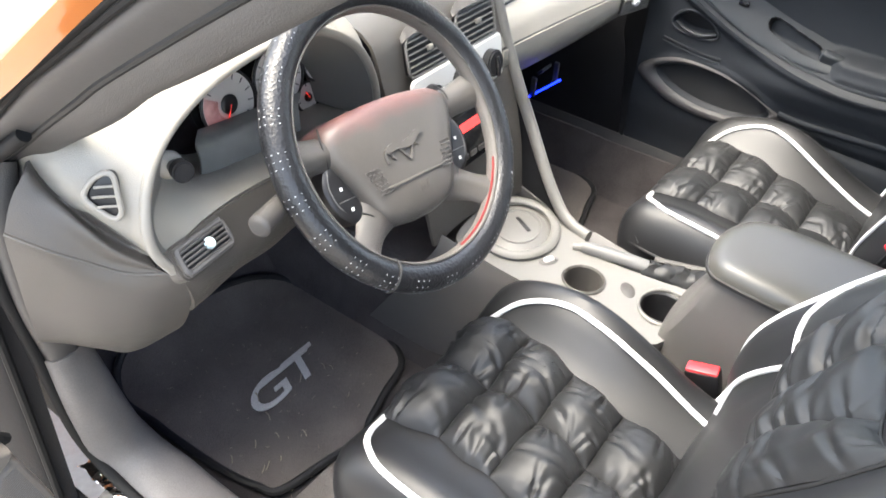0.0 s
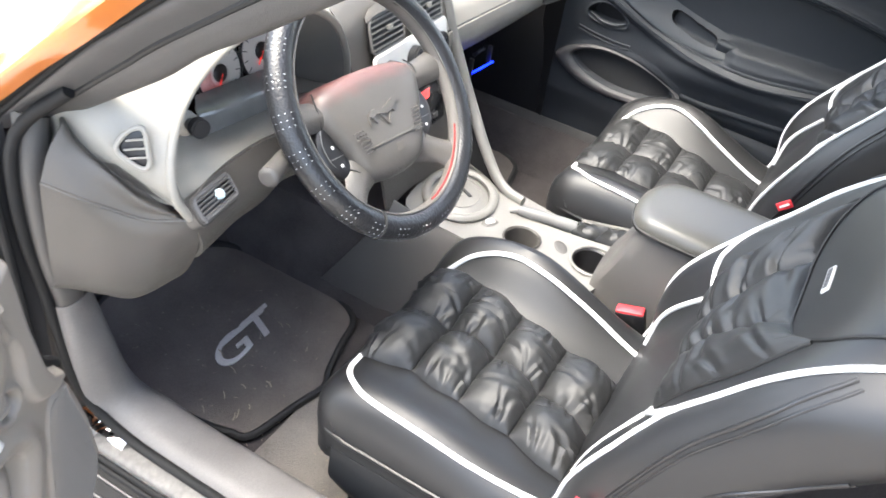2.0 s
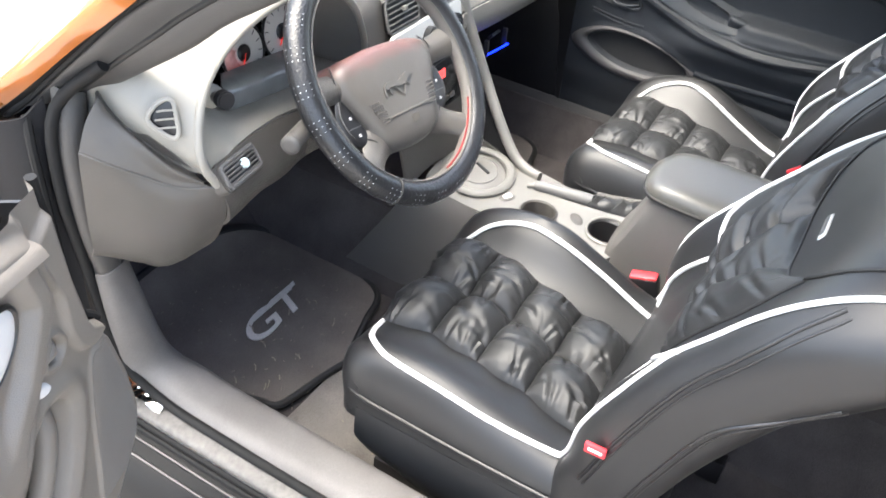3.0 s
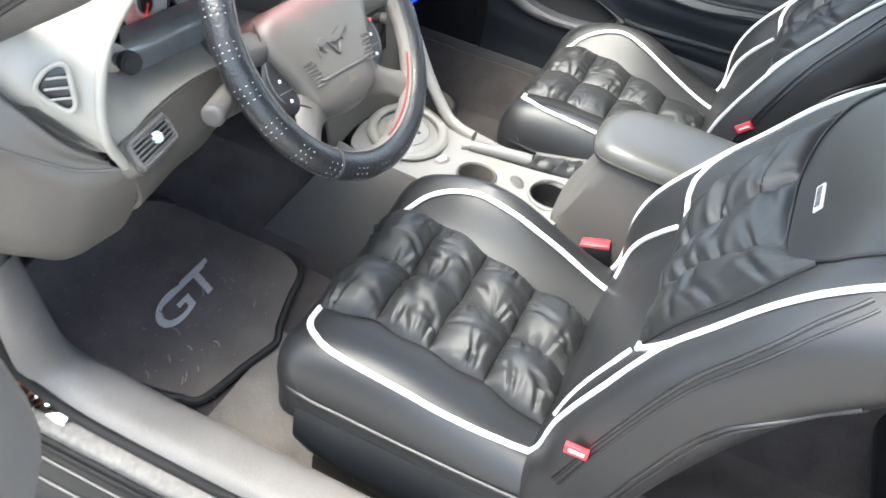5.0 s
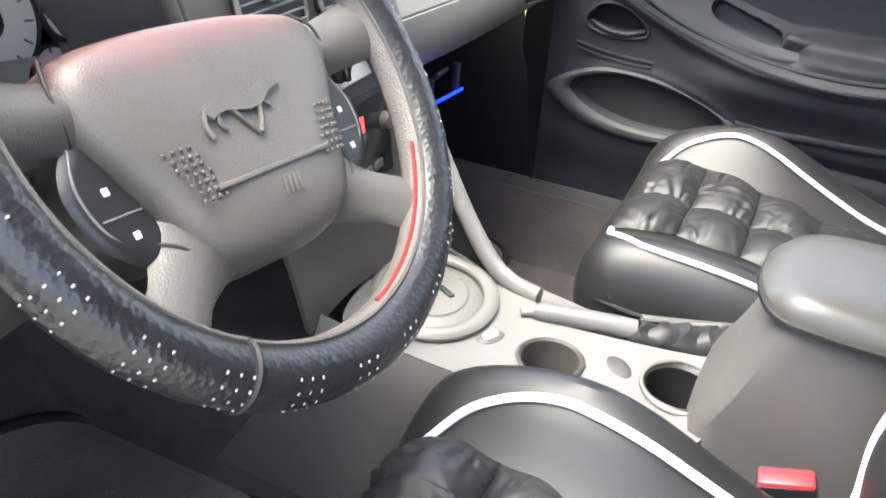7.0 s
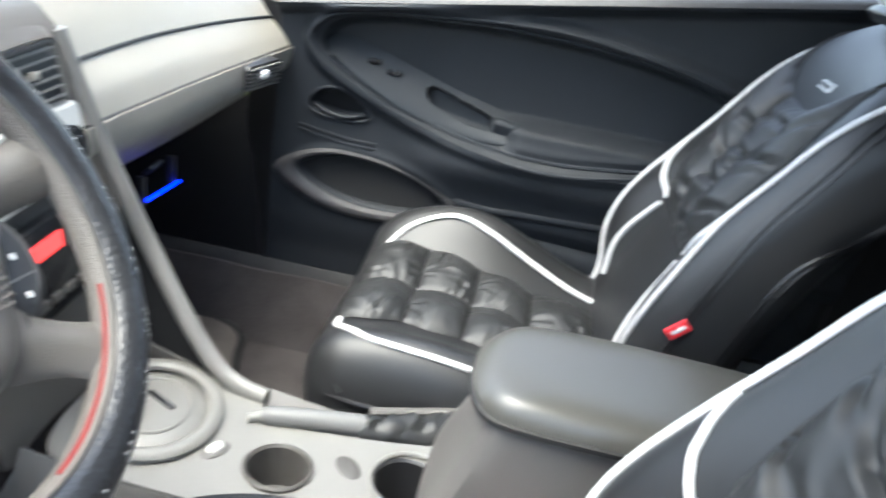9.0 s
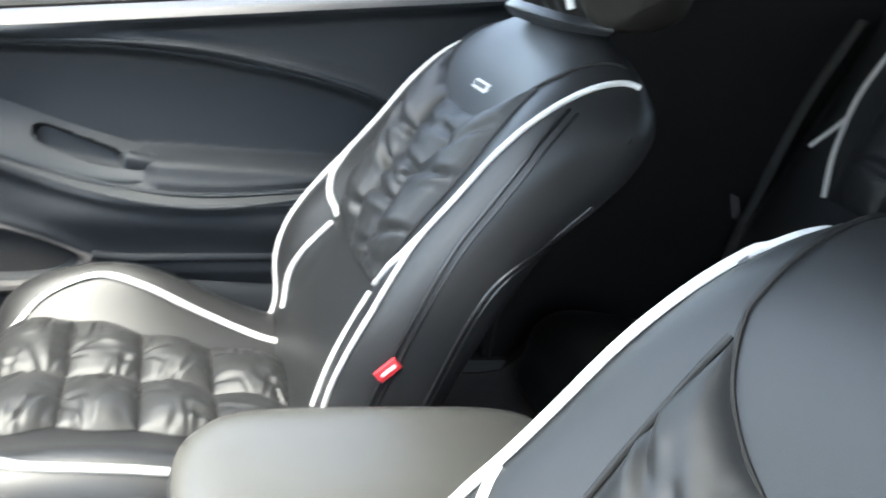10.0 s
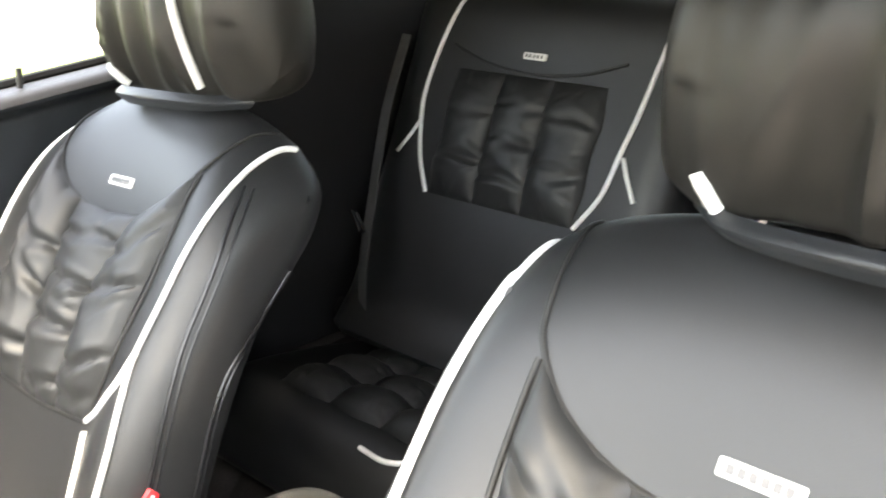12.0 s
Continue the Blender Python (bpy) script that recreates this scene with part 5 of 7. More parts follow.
# ---- steering column ----
col = thing("steering_column", (-0.391, 0.58, 0.80), "grey steering column shroud with a control stalk", "steering column")
ax = Vector((0, 0.788, -0.616))
c0 = Vector((-0.391, 0.485, 0.893))
shroud = []
for k, (s, r) in enumerate(((0.045, 0.046), (0.06, 0.052), (0.12, 0.056), (0.19, 0.062), (0.24, 0.066))):
    p = c0 + ax * s
    u, v = Vector((1, 0, 0)), Vector((0, 0.616, 0.788))
    shroud.append([tuple(p + u * math.cos(a) * r * 1.12 + v * math.sin(a) * r * 0.92) for a in np.linspace(0, 2 * math.pi, 24, endpoint=False)])
part("shroud", loft(shroud, 32, 16, closed=True), M_DASHLOW, col)
stalk = part("stalk", tube([(-0.44, 0.545, 0.845), (-0.50, 0.530, 0.862), (-0.555, 0.508, 0.873), (-0.606, 0.492, 0.878)], 0.010, 12, n=24, radii=np.interp(np.arange(24), [0, 12, 16, 23], [0.008, 0.009, 0.0130, 0.0140])), M_PILLAR, col, "dark grey turn-signal stalk")
part("stalk_cap", moved(dome(ellipse(0, 0, 0.0132, 0.0132, 24), 0.004, 4, 0, 0.5, 0.008), Matrix.Translation((-0.607, 0.4915, 0.878)) @ Vector((-0.93, -0.30, 0.05)).to_track_quat("Z", "Y").to_matrix().to_4x4()), M_PILLAR, stalk, "dark grey end cap")
part("wiper_stalk", tube([(-0.34, 0.555, 0.84), (-0.28, 0.54, 0.862), (-0.235, 0.525, 0.872)], 0.009, 10, n=14), M_SPOKE, col, "short grey stalk")
part("ignition", moved(prism(ellipse(0, 0, 0.018, 0.018, 24), 0, 0.016, 0.003), Matrix.Translation((-0.322, 0.590, 0.818)) @ pose(0, 0, 0, 75, 0, 40)), M_BLACK, col, "black ignition lock")


# ---- centre console ----
def console():
    c = thing("centre_console", (0, 0.1, 0.24), "grey plastic centre console with two cup holders", "console")
    P = lambda name, bm, mat, label="", parent=None: part(name, bm, mat, parent or c, label)
    # top plate with holes for the cups: rings between the plate's outline and each hole
    outline = spline([(-0.100, 0.175), (-0.103, 0.26), (-0.105, 0.36), (-0.104, 0.44), (-0.098, 0.52), (-0.085, 0.575), (0.0, 0.590), (0.090, 0.575), (0.104, 0.52), (0.100, 0.46), (0.088, 0.41), (0.050, 0.385), (0.040, 0.36), (0.043, 0.30), (0.052, 0.24), (0.058, 0.175), (0.0, 0.165)], 96, True)
    ztop = lambda x, y: 0.5055 + 0.05 * max(0, y - 0.50) + 0.010 * float(smoothstep(0.2, 0.16, y))
    bm = bmesh.new()
    loops = [[bm.verts.new((x, y, ztop(x, y))) for x, y in outline]]
    holes = [(-0.033, 0.343, 0.0345), (-0.012, 0.206, 0.0365)]
    edges = []
    def ring(vs):
        for i in range(len(vs)):
            edges.append(bm.edges.new((vs[i], vs[(i + 1) % len(vs)])))
    ring(loops[0])
    for cx, cy, cr in holes:
        ring([bm.verts.new((x, y, 0.5055)) for x, y in ellipse(cx, cy, cr, cr, 40)])
    bmesh.ops.triangle_fill(bm, use_beauty=True, use_dissolve=False, edges=edges)
    ex = bmesh.ops.extrude_face_region(bm, geom=bm.faces[:])
    for v in ex["geom"]:
        if isinstance(v, bmesh.types.BMVert):
            v.co.z -= 0.03
    plate = P("top_plate", bm, M_CONSOLE, "pale grey top plate", None)
    for k, (cx, cy, cr) in enumerate(holes):
        rows = []
        for z, q in ((0.509, cr + 0.004), (0.511, cr + 0.001), (0.508, cr - 0.002), (0.49, cr - 0.003), (0.445, cr - 0.005), (0.442, cr - 0.012), (0.442, 0.002)):
            rows.append([(x, y, z) for x, y in ellipse(cx, cy, q, q, 40)])
        depth = 0.012 if k == 0 else 0.0
        rows = [[(x, y, z + (depth if z < 0.48 else 0)) for x, y, z in r] for r in rows]
        P("cup_holder", grid_bm(rows, True), M_PILLAR if k == 0 else M_BLACK, "dark grey lined cup holder" if k == 0 else "deep black cup holder", plate)
    P("cup_rim", tube([(x, y, 0.508) for x, y in ellipse(-0.008, 0.204, 0.046, 0.041, 40)], 0.003, 8, True, n=60), M_CONSOLE, "raised rim", plate)
    P("coin_slot", moved(dome(ellipse(0, 0, 0.020, 0.012, 24, 0.7), 0.002, 3, 0, 0.5, 0.003), Matrix.Translation((-0.006, 0.272, 0.506))), M_PILLAR, "shallow coin recess", plate)
    # shifter bezel: raised oval ring, dished plate and slot
    e = ellipse(0.012, 0.505, 0.082, 0.068, 48, 0.35)
    bez = P("shift_bezel", tube([(x, y, ztop(x, y) + 0.006) for x, y in e], 0.010, 10, True, n=72, flat=0.7), M_CONSOLE, "oval shifter surround")
    P("shift_plate", moved(dome(ellipse(0.012, 0.505, 0.070, 0.056, 40, 0.35), 0.010, 6, 0.507, 0.6, 0.004), Matrix()), M_CONSOLE, "smooth oval plate", bez)
    P("shift_ring", tube([(x, y, 0.515) for x, y in ellipse(0.012, 0.505, 0.050, 0.040, 40, 0.35)], 0.0022, 6, True, n=60), M_CONSOLE, "fine ring", bez)
    P("shift_slot", moved(box_bm((-0.022, -0.004, 0), (0.022, 0.004, 0.004), 0.002), Matrix.Translation((0.020, 0.500, 0.5155)) @ pose(0, 0, 0, 0, 0, 62)), M_BLACK, "dark slot", bez)
    # small rocker switch
    m = Matrix.Translation((-0.027, 0.416, 0.506)) @ pose(0, 0, 0, 0, 0, -28)
    sw = P("rocker_switch", moved(dome(ellipse(0, 0, 0.019, 0.011, 28), 0.003, 4, 0, 0.5, 0.003), m), M_CONSOLE_SIDE, "small rocker switch")
    P("rocker", moved(dome(rounded(-0.011, -0.006, 0.011, 0.006, 0.005), 0.005, 4, 0.002, 0.5, 0.002), m), M_SILVER, "pale rocker", sw)
    # flanks down to the tunnel
    left = [[(-0.101, 0.17, 0.503), (-0.105, 0.30, 0.503), (-0.106, 0.42, 0.503), (-0.100, 0.52, 0.505), (-0.115, 0.585, 0.53)],
            [(-0.112, 0.17, 0.48), (-0.117, 0.30, 0.47), (-0.118, 0.42, 0.47), (-0.116, 0.52, 0.47), (-0.13, 0.60, 0.48)],
            [(-0.125, 0.17, 0.30), (-0.135, 0.30, 0.28), (-0.14, 0.42, 0.27), (-0.145, 0.54, 0.27), (-0.15, 0.72, 0.28)]]
    P("flank", loft(left, 30, 12, thick=0.004), M_CONSOLE_SIDE, "dark grey flank")
    right = [[(0.112, 0.16, 0.49), (0.118, 0.30, 0.475), (0.112, 0.40, 0.495), (0.104, 0.48, 0.51), (0.115, 0.58, 0.53)],
             [(0.125, 0.16, 0.30), (0.135, 0.30, 0.28), (0.135, 0.42, 0.27), (0.135, 0.54, 0.27), (0.14, 0.72, 0.28)]]
    P("flank", loft(right, 30, 12, thick=0.004), M_CONSOLE_SIDE, "dark grey flank")
    # floor of the brake recess
    P("brake_recess", loft([[(0.045, 0.385, 0.497), (0.045, 0.28, 0.487), (0.058, 0.17, 0.487)], [(0.080, 0.40, 0.485), (0.085, 0.28, 0.475), (0.09, 0.17, 0.48)], [(0.112, 0.40, 0.497), (0.118, 0.29, 0.480), (0.112, 0.16, 0.49)]], 20, 8, thick=0.004), M_CONSOLE_SIDE, "dark recess", c)
    # bin under the armrest
    binl = [[(-0.078, 0.185, 0.50), (0.0, 0.192, 0.50), (0.080, 0.185, 0.50), (0.095, 0.16, 0.50), (0.100, 0.0, 0.50), (0.100, -0.20, 0.50), (0.0, -0.215, 0.50), (-0.080, -0.20, 0.50), (-0.088, 0.0, 0.50), (-0.088, 0.16, 0.50)],
            [(-0.075, 0.165, 0.56), (0.0, 0.172, 0.56), (0.082, 0.165, 0.56), (0.094, 0.14, 0.56), (0.098, 0.0, 0.56), (0.098, -0.20, 0.56), (0.0, -0.215, 0.56), (-0.080, -0.20, 0.56), (-0.085, 0.0, 0.56), (-0.085, 0.145, 0.56)],
            [(-0.070, 0.130, 0.660), (0.0, 0.136, 0.660), (0.062, 0.130, 0.660), (0.078, 0.10, 0.660), (0.080, 0.0, 0.660), (0.078, -0.19, 0.660), (0.0, -0.205, 0.660), (-0.074, -0.19, 0.660), (-0.078, 0.0, 0.660), (-0.078, 0.11, 0.660)]]
    base = [(x * 1.25, y, 0.26) for x, y, z in binl[0]]
    P("storage_bin", loft([base] + binl, 60, 18, closed=True), M_CONSOLE_SIDE, "dark grey storage bin")
    ol = spline([(-0.083, 0.10), (-0.070, 0.140), (-0.02, 0.158), (0.04, 0.155), (0.075, 0.130), (0.088, 0.07), (0.090, -0.06), (0.085, -0.16), (0.06, -0.20), (0.0, -0.205), (-0.06, -0.195), (-0.083, -0.15), (-0.086, 0.0)], 64, True)
    P("armrest_lid", moved(dome([tuple(p) for p in ol], 0.022, 12, 0.669, 0.40, 0.010, top=lambda x, y: 0.02 * (y - 0.1) * (y < 0.1)), Matrix()), M_ARM, "padded grey armrest lid")
    P("lid_gap", tube([(x * 0.99, y * 0.99, 0.6600) for x, y in ol], 0.0045, 6, True, n=80), M_SEAM, "dark gap under the lid")
    return c


console()

brake = thing("handbrake", (0.06, 0.33, 0.48), "grey handbrake lever with a crumpled leather boot in the console", "handbrake")
part("lever", tube([(0.040, 0.388, 0.512), (0.050, 0.345, 0.512), (0.060, 0.305, 0.510), (0.068, 0.272, 0.508)], 0.0125, 14, n=26, radii=np.interp(np.arange(26), [0, 2, 5, 22, 25], [0.009, 0.0115, 0.012, 0.0135, 0.013])), M_PUMP, brake, "smooth grey grip")
part("button", tube([(0.033, 0.402, 0.509), (0.040, 0.388, 0.511)], 0.006, 10, n=6), M_CONSOLE, brake, "release button")
boot = []
for k, t in enumerate(np.linspace(0, 1, 15)):
    cx, cy, cz = 0.069 + 0.042 * t + 0.008 * t * t, 0.272 - 0.125 * t, 0.503 - 0.008 * t
    rr = 0.017 + 0.012 * t
    boot.append([(cx + rr * 1.1 * math.cos(a), cy + 0.004 * math.sin(a * 3 + k), cz + (rr * 0.85 * math.sin(a)) * (1 + 0.22 * noise.noise(Vector((k * 0.9, a, 3)))) + 0.0035 * math.sin(k * 2.3 + math.cos(a))) for a in np.linspace(0, 2 * math.pi, 18, endpoint=False)])
part("boot", grid_bm(boot, True), M_QUILT, brake, "crumpled black leather boot")
part("boot_rim", tube([(0.098, 0.272, 0.508), (0.118, 0.225, 0.506), (0.128, 0.175, 0.512), (0.120, 0.148, 0.520)], 0.007, 8, n=20, flat=0.6), M_CONSOLE_SIDE, brake, "curved rim of the boot")

buckle = thing("belt_buckle", (-0.125, 0.075, 0.40), "black seat belt buckle with a red release button beside the seat", "seat belt buckle")
part("stem", tube([(-0.118, 0.03, 0.36), (-0.120, 0.06, 0.46), (-0.124, 0.082, 0.515)], 0.013, 10, n=14, flat=0.6), M_BLACK, buckle)
bx = box_bm((-0.012, -0.026, -0.040), (0.012, 0.026, 0.026), 0.004)
part("housing", moved(bx, Matrix.Translation((-0.128, 0.085, 0.512)) @ pose(0, 0, 0, -14, -4, 8)), M_BLACK, buckle)
part("button", moved(box_bm((-0.0105, -0.024, 0.023), (0.0105, 0.024, 0.030), 0.003), Matrix.Translation((-0.128, 0.085, 0.512)) @ pose(0, 0, 0, -14, -4, 8)), M_RED, buckle, "red release button")


# ---- doors ----
def inside_distance(poly, y, z):
    """Distance to a closed outline, positive inside it."""
    Q = np.array(poly)
    best = np.full(y.shape, 9.0)
    ins = np.zeros(y.shape, bool)
    for (ay, az), (by, bz) in zip(Q, np.roll(Q, -1, 0)):
        ey, ez = by - ay, bz - az
        t = np.clip(((y - ay) * ey + (z - az) * ez) / (ey * ey + ez * ez + 1e-12), 0, 1)
        best = np.minimum(best, np.hypot(y - ay - t * ey, z - az - t * ez))
        cross = ((az > z) != (bz > z)) & (y < ay + (z - az) / (bz - az + 1e-12) * ey)
        ins ^= cross
    return np.where(ins, best, -best)


OVAL = spline([(0.535, 0.805), (0.505, 0.845), (0.44, 0.862), (0.34, 0.872), (0.20, 0.880), (0.05, 0.872), (-0.10, 0.848), (-0.24, 0.800), (-0.30, 0.760), (-0.28, 0.725), (-0.15, 0.704), (0.0, 0.684), (0.12, 0.674), (0.25, 0.682), (0.36, 0.706), (0.45, 0.742), (0.51, 0.774)], 90, True)
SPEAKER = [tuple(p) for p in spline([(0.550, 0.572), (0.520, 0.598), (0.457, 0.611), (0.374, 0.603), (0.312, 0.584), (0.281, 0.557), (0.322, 0.528), (0.426, 0.521), (0.508, 0.540)], 60, True)]
SPEAKER_BAND = [tuple(p) for p in spline([(0.602, 0.562), (0.562, 0.596), (0.505, 0.618), (0.437, 0.619), (0.374, 0.610), (0.300, 0.583), (0.250, 0.556), (0.300, 0.512), (0.412, 0.494), (0.510, 0.504), (0.576, 0.534)], 60, True)]
HANDLE = spline([(0.540, 0.700), (0.520, 0.722), (0.490, 0.727), (0.455, 0.715), (0.432, 0.692), (0.440, 0.678), (0.484, 0.672), (0.530, 0.680)], 40, True)
BELT = lambda y: 0.958 - 0.17 * y


def door_depth(y, z):
    d = np.zeros(y.shape)
    o = inside_distance(OVAL, y, z)
    d += 0.034 * smoothstep(-0.004, 0.022, o)                       # oval hollow
    d -= 0.016 * np.exp(-((o + 0.012) / 0.012) ** 2)                 # swelling round it
    arm = smoothstep(-0.004, 0.02, o) * smoothstep(0.736, 0.712, z + 0.035 * smoothstep(0.2, 0.45, y) * -1) * smoothstep(0.235, 0.165, y)
    d -= 0.045 * arm                                                 # armrest inside the hollow
    d -= 0.028 * np.exp(-((z - 0.640 - 0.0 * y) / 0.045) ** 2) * smoothstep(0.42, 0.25, y)
    s = inside_distance(SPEAKER, y, z)
    d -= 0.004 * np.exp(-((s + 0.010) / 0.010) ** 2)
    d += 0.016 * smoothstep(0.0, 0.012, s)
    h = inside_distance(HANDLE, y, z)
    d += 0.03 * smoothstep(0.0, 0.014, h)
    d += 0.020 * smoothstep(0.55, 0.50, z) * smoothstep(0.36, 0.2, y)
    d += 0.012 * smoothstep(0.48, 0.40, z)
    d -= 0.03 * smoothstep(-0.025, 0.0, z - BELT(y))                 # rolled top
    return d


def passenger_door(mat, lower):
    door = thing("passenger_door", (0.70, 0.1, 0.30), "closed passenger door with a moulded black vinyl panel", "car door")

    def P(nm, bm, m, lab="", parent=None):
        return part(nm, bm, m, parent or door, lab)

    ny, nz = 260, 170
    Y, T = np.meshgrid(np.linspace(0.60, -0.42, ny), np.linspace(0, 1, nz), indexing="ij")
    Z = 0.30 + T * (BELT(Y) - 0.30)
    D = 0.662 + door_depth(Y, Z)
    V = np.stack([D, Y, Z], -1)
    panel = P("inner_panel", grid_bm(V), mat, "moulded vinyl inner panel")
    at = lambda y, z: float(0.662 + door_depth(np.array([y]), np.array([z]))[0])
    # top rail with the window slot
    cr = [[(0.632, y, BELT(y)), (0.640, y, BELT(y) + 0.010), (0.665, y, BELT(y) + 0.014), (0.690, y, BELT(y) + 0.012)] for y in np.linspace(0.60, -0.42, 14)]
    P("top_rail", loft(cr, 10, 40, thick=0.004), lower, "smooth upper rail")
    P("window_seal", tube([(0.694, y, BELT(y) + 0.015) for y in np.linspace(0.62, -0.44, 12)], 0.008, 8, n=30), M_RUBBER, "black window seal")
    P("lock_pin", tube([(0.664, -0.212, BELT(-0.212) + 0.012), (0.664, -0.212, BELT(-0.212) + 0.040)], 0.0042, 10, n=6), M_BLACK, "black lock pin")
    # double bead round the hollow
    for off, r in ((0.002, 0.0035), (-0.012, 0.0030)):
        c = np.array(OVAL).mean(0)
        pts = []
        for y, z in OVAL:
            v = np.array([y, z]) - c
            q = c + v * (1 - off / np.linalg.norm(v))
            pts.append((at(*q) - 0.001, q[0], q[1]))
        P("bead", tube(pts, r, 6, True, n=150), mat, "raised bead", panel)
    # speaker
    grille = []
    c = np.array(SPEAKER).mean(0)
    for s in (1.0, 0.9, 0.6, 0.3, 0.01):
        grille.append([(0.662 + 0.010, c[0] + (y - c[0]) * s * 0.97, c[1] + (z - c[1]) * s * 0.97) for y, z in SPEAKER])
    P("speaker_grille", grid_bm(grille, True), M_CLOTH, "dark cloth speaker grille", panel)
    # a broad rolled band, thin above and wide below, lies round the cloth
    inn, outn = np.array(SPEAKER), np.array(SPEAKER_BAND)
    outn = np.array([outn[np.argmin(np.abs(np.angle(np.exp(1j * (np.arctan2((outn[:, 1] - c[1]) * 2.6, outn[:, 0] - c[0]) - np.arctan2((q[1] - c[1]) * 2.6, q[0] - c[0]))))))] for q in inn])
    outn = (np.roll(outn, 1, 0) + 2 * outn + np.roll(outn, -1, 0)) / 4
    ring = [[(0.662 - h, *(p * (1 - k) + q * k)) for p, q in zip(inn, outn)] for k, h in ((0.0, -0.012), (0.06, 0.004), (0.25, 0.010), (0.55, 0.011), (0.85, 0.006), (1.0, -0.003))]
    P("speaker_ring", grid_bm(ring, True), lower, "smooth speaker band", panel)
    # release handle in its hollow
    P("handle_cup", tube([(0.660, y, z) for y, z in HANDLE], 0.0028, 8, True, n=60), mat, "cup rim", panel)
    P("cup_floor", grid_bm([[(0.688, HANDLE[:, 0].mean() + (y - HANDLE[:, 0].mean()) * k, HANDLE[:, 1].mean() + (z - HANDLE[:, 1].mean()) * k) for y, z in HANDLE] for k in (0.98, 0.6, 0.02)], True), M_TRIMDARK, "dark floor of the cup", panel)
    P("release_handle", tube([(0.672, 0.532, 0.690), (0.662, 0.505, 0.682), (0.659, 0.470, 0.680), (0.668, 0.440, 0.688)], 0.0065, 10, n=20, flat=0.7), mat, "door release handle", panel)
    for dz in (0.0, -0.009):
        P("trim_line", tube([(at(y, z + dz) - 0.0005, y, z + dz) for y, z in ((0.552, 0.652), (0.51, 0.645), (0.46, 0.640), (0.415, 0.640))], 0.0026, 6, n=20), mat, "raised line", panel)
    # switches and pull
    up = [(0.528, 0.809), (0.487, 0.812), (0.425, 0.797), (0.361, 0.777), (0.298, 0.757), (0.235, 0.741), (0.170, 0.724)]
    lo = [(0.510, 0.789), (0.440, 0.748), (0.379, 0.720), (0.310, 0.699), (0.250, 0.691), (0.190, 0.690)]
    rim = spline([(0.344, 0.748), (0.328, 0.757), (0.280, 0.742), (0.232, 0.727), (0.222, 0.716), (0.226, 0.702), (0.276, 0.709), (0.330, 0.728)], 44, True)
    rampbm = loft([[(0.692, y, z) for y, z in up], [(0.655, y, z) for y, z in lo], [(0.662, y, z - 0.012) for y, z in lo]], 90, 40)
    mids = [f.calc_center_median() for f in rampbm.faces]
    inner = inside_distance(rim, np.array([v.y for v in mids]), np.array([v.z for v in mids]))
    bmesh.ops.delete(rampbm, geom=[f for f, d in zip(list(rampbm.faces), inner) if d > 0.001], context="FACES")
    thicken(rampbm, 0.003)
    ramp = P("switch_ramp", rampbm, M_RAMP, "sloping switch panel", panel)

    def on_ramp(y, z, lift):
        zt = float(np.interp(-y, [-p[0] for p in up], [p[1] for p in up]))
        zl = float(np.interp(-y, [-p[0] for p in lo], [p[1] for p in lo]))
        return Vector((0.692 - 0.037 * (zt - z) / max(zt - zl, 0.01) - lift, y, z + lift * 0.8))

    # pull pocket: a rolled rim and walls that go down into the panel
    mid = np.array(rim).mean(0)
    pocket = [[tuple(on_ramp(mid[0] + (y - mid[0]) * k, mid[1] + (z - mid[1]) * k, d)) for y, z in rim] for k, d in ((1.02, -0.0004), (1.0, 0.0002), (0.97, -0.003), (0.92, -0.020), (0.5, -0.024), (0.02, -0.024))]
    P("pull_recess", grid_bm(pocket, wrap=True), M_TRIMDARK, "dark pull recess", panel)
    for y, z in ((0.437, 0.779), (0.402, 0.766)):
        c = on_ramp(y, z, 0.002)
        P("window_switch", moved(box_bm((-0.005, -0.011, -0.004), (0.003, 0.011, 0.005), 0.0015), Matrix.Translation(c)), M_GLOSS, "small black switch", ramp)
    cap = on_ramp(0.196, 0.712, 0.0)
    P("pull_end_cap", moved(box_bm((-0.014, -0.026, -0.017), (0.006, 0.026, 0.014), 0.006, 3), Matrix.Translation(cap) @ pose(0, 0, 0, 8, -20, 0)), M_RAMP, "rounded end of the pull", ramp)
    # soft crease running back from the speaker
    line = [(0.262, 0.566), (0.214, 0.562), (0.164, 0.564), (0.08, 0.568), (0.0, 0.572), (-0.15, 0.580), (-0.35, 0.588)]
    P("lower_bead", tube([(at(y, z) + 0.003, y, z) for y, z in line], 0.008, 10, n=50, radii=np.interp(np.arange(50), [0, 12, 49], [0.009, 0.0085, 0.006])), mat, "raised lower crease", panel)
    pocket = [(0.33, 0.52), (0.25, 0.53), (0.0, 0.515), (-0.3, 0.51), (-0.36, 0.48), (-0.36, 0.38), (0.2, 0.38), (0.34, 0.42)]
    P("map_pocket", moved(dome([tuple(p) for p in spline(pocket, 50, True)], 0.014, 6, 0, 0.45, 0.012), Matrix(((0, 0, -1, 0.676), (1, 0, 0, 0), (0, 1, 0, 0), (0, 0, 0, 1)))), mat, "map pocket", panel)
    # outer skin and edges
    sk = [[(0.70, y, BELT(y) + 0.010), (0.755, y, BELT(y) - 0.05), (0.80, y, 0.72), (0.80, y, 0.50), (0.77, y, 0.30)] for y in np.linspace(0.66, -0.44, 10)]
    P("outer_skin", loft(sk, 20, 20, thick=0.004), M_PAINT, "orange painted outer skin")
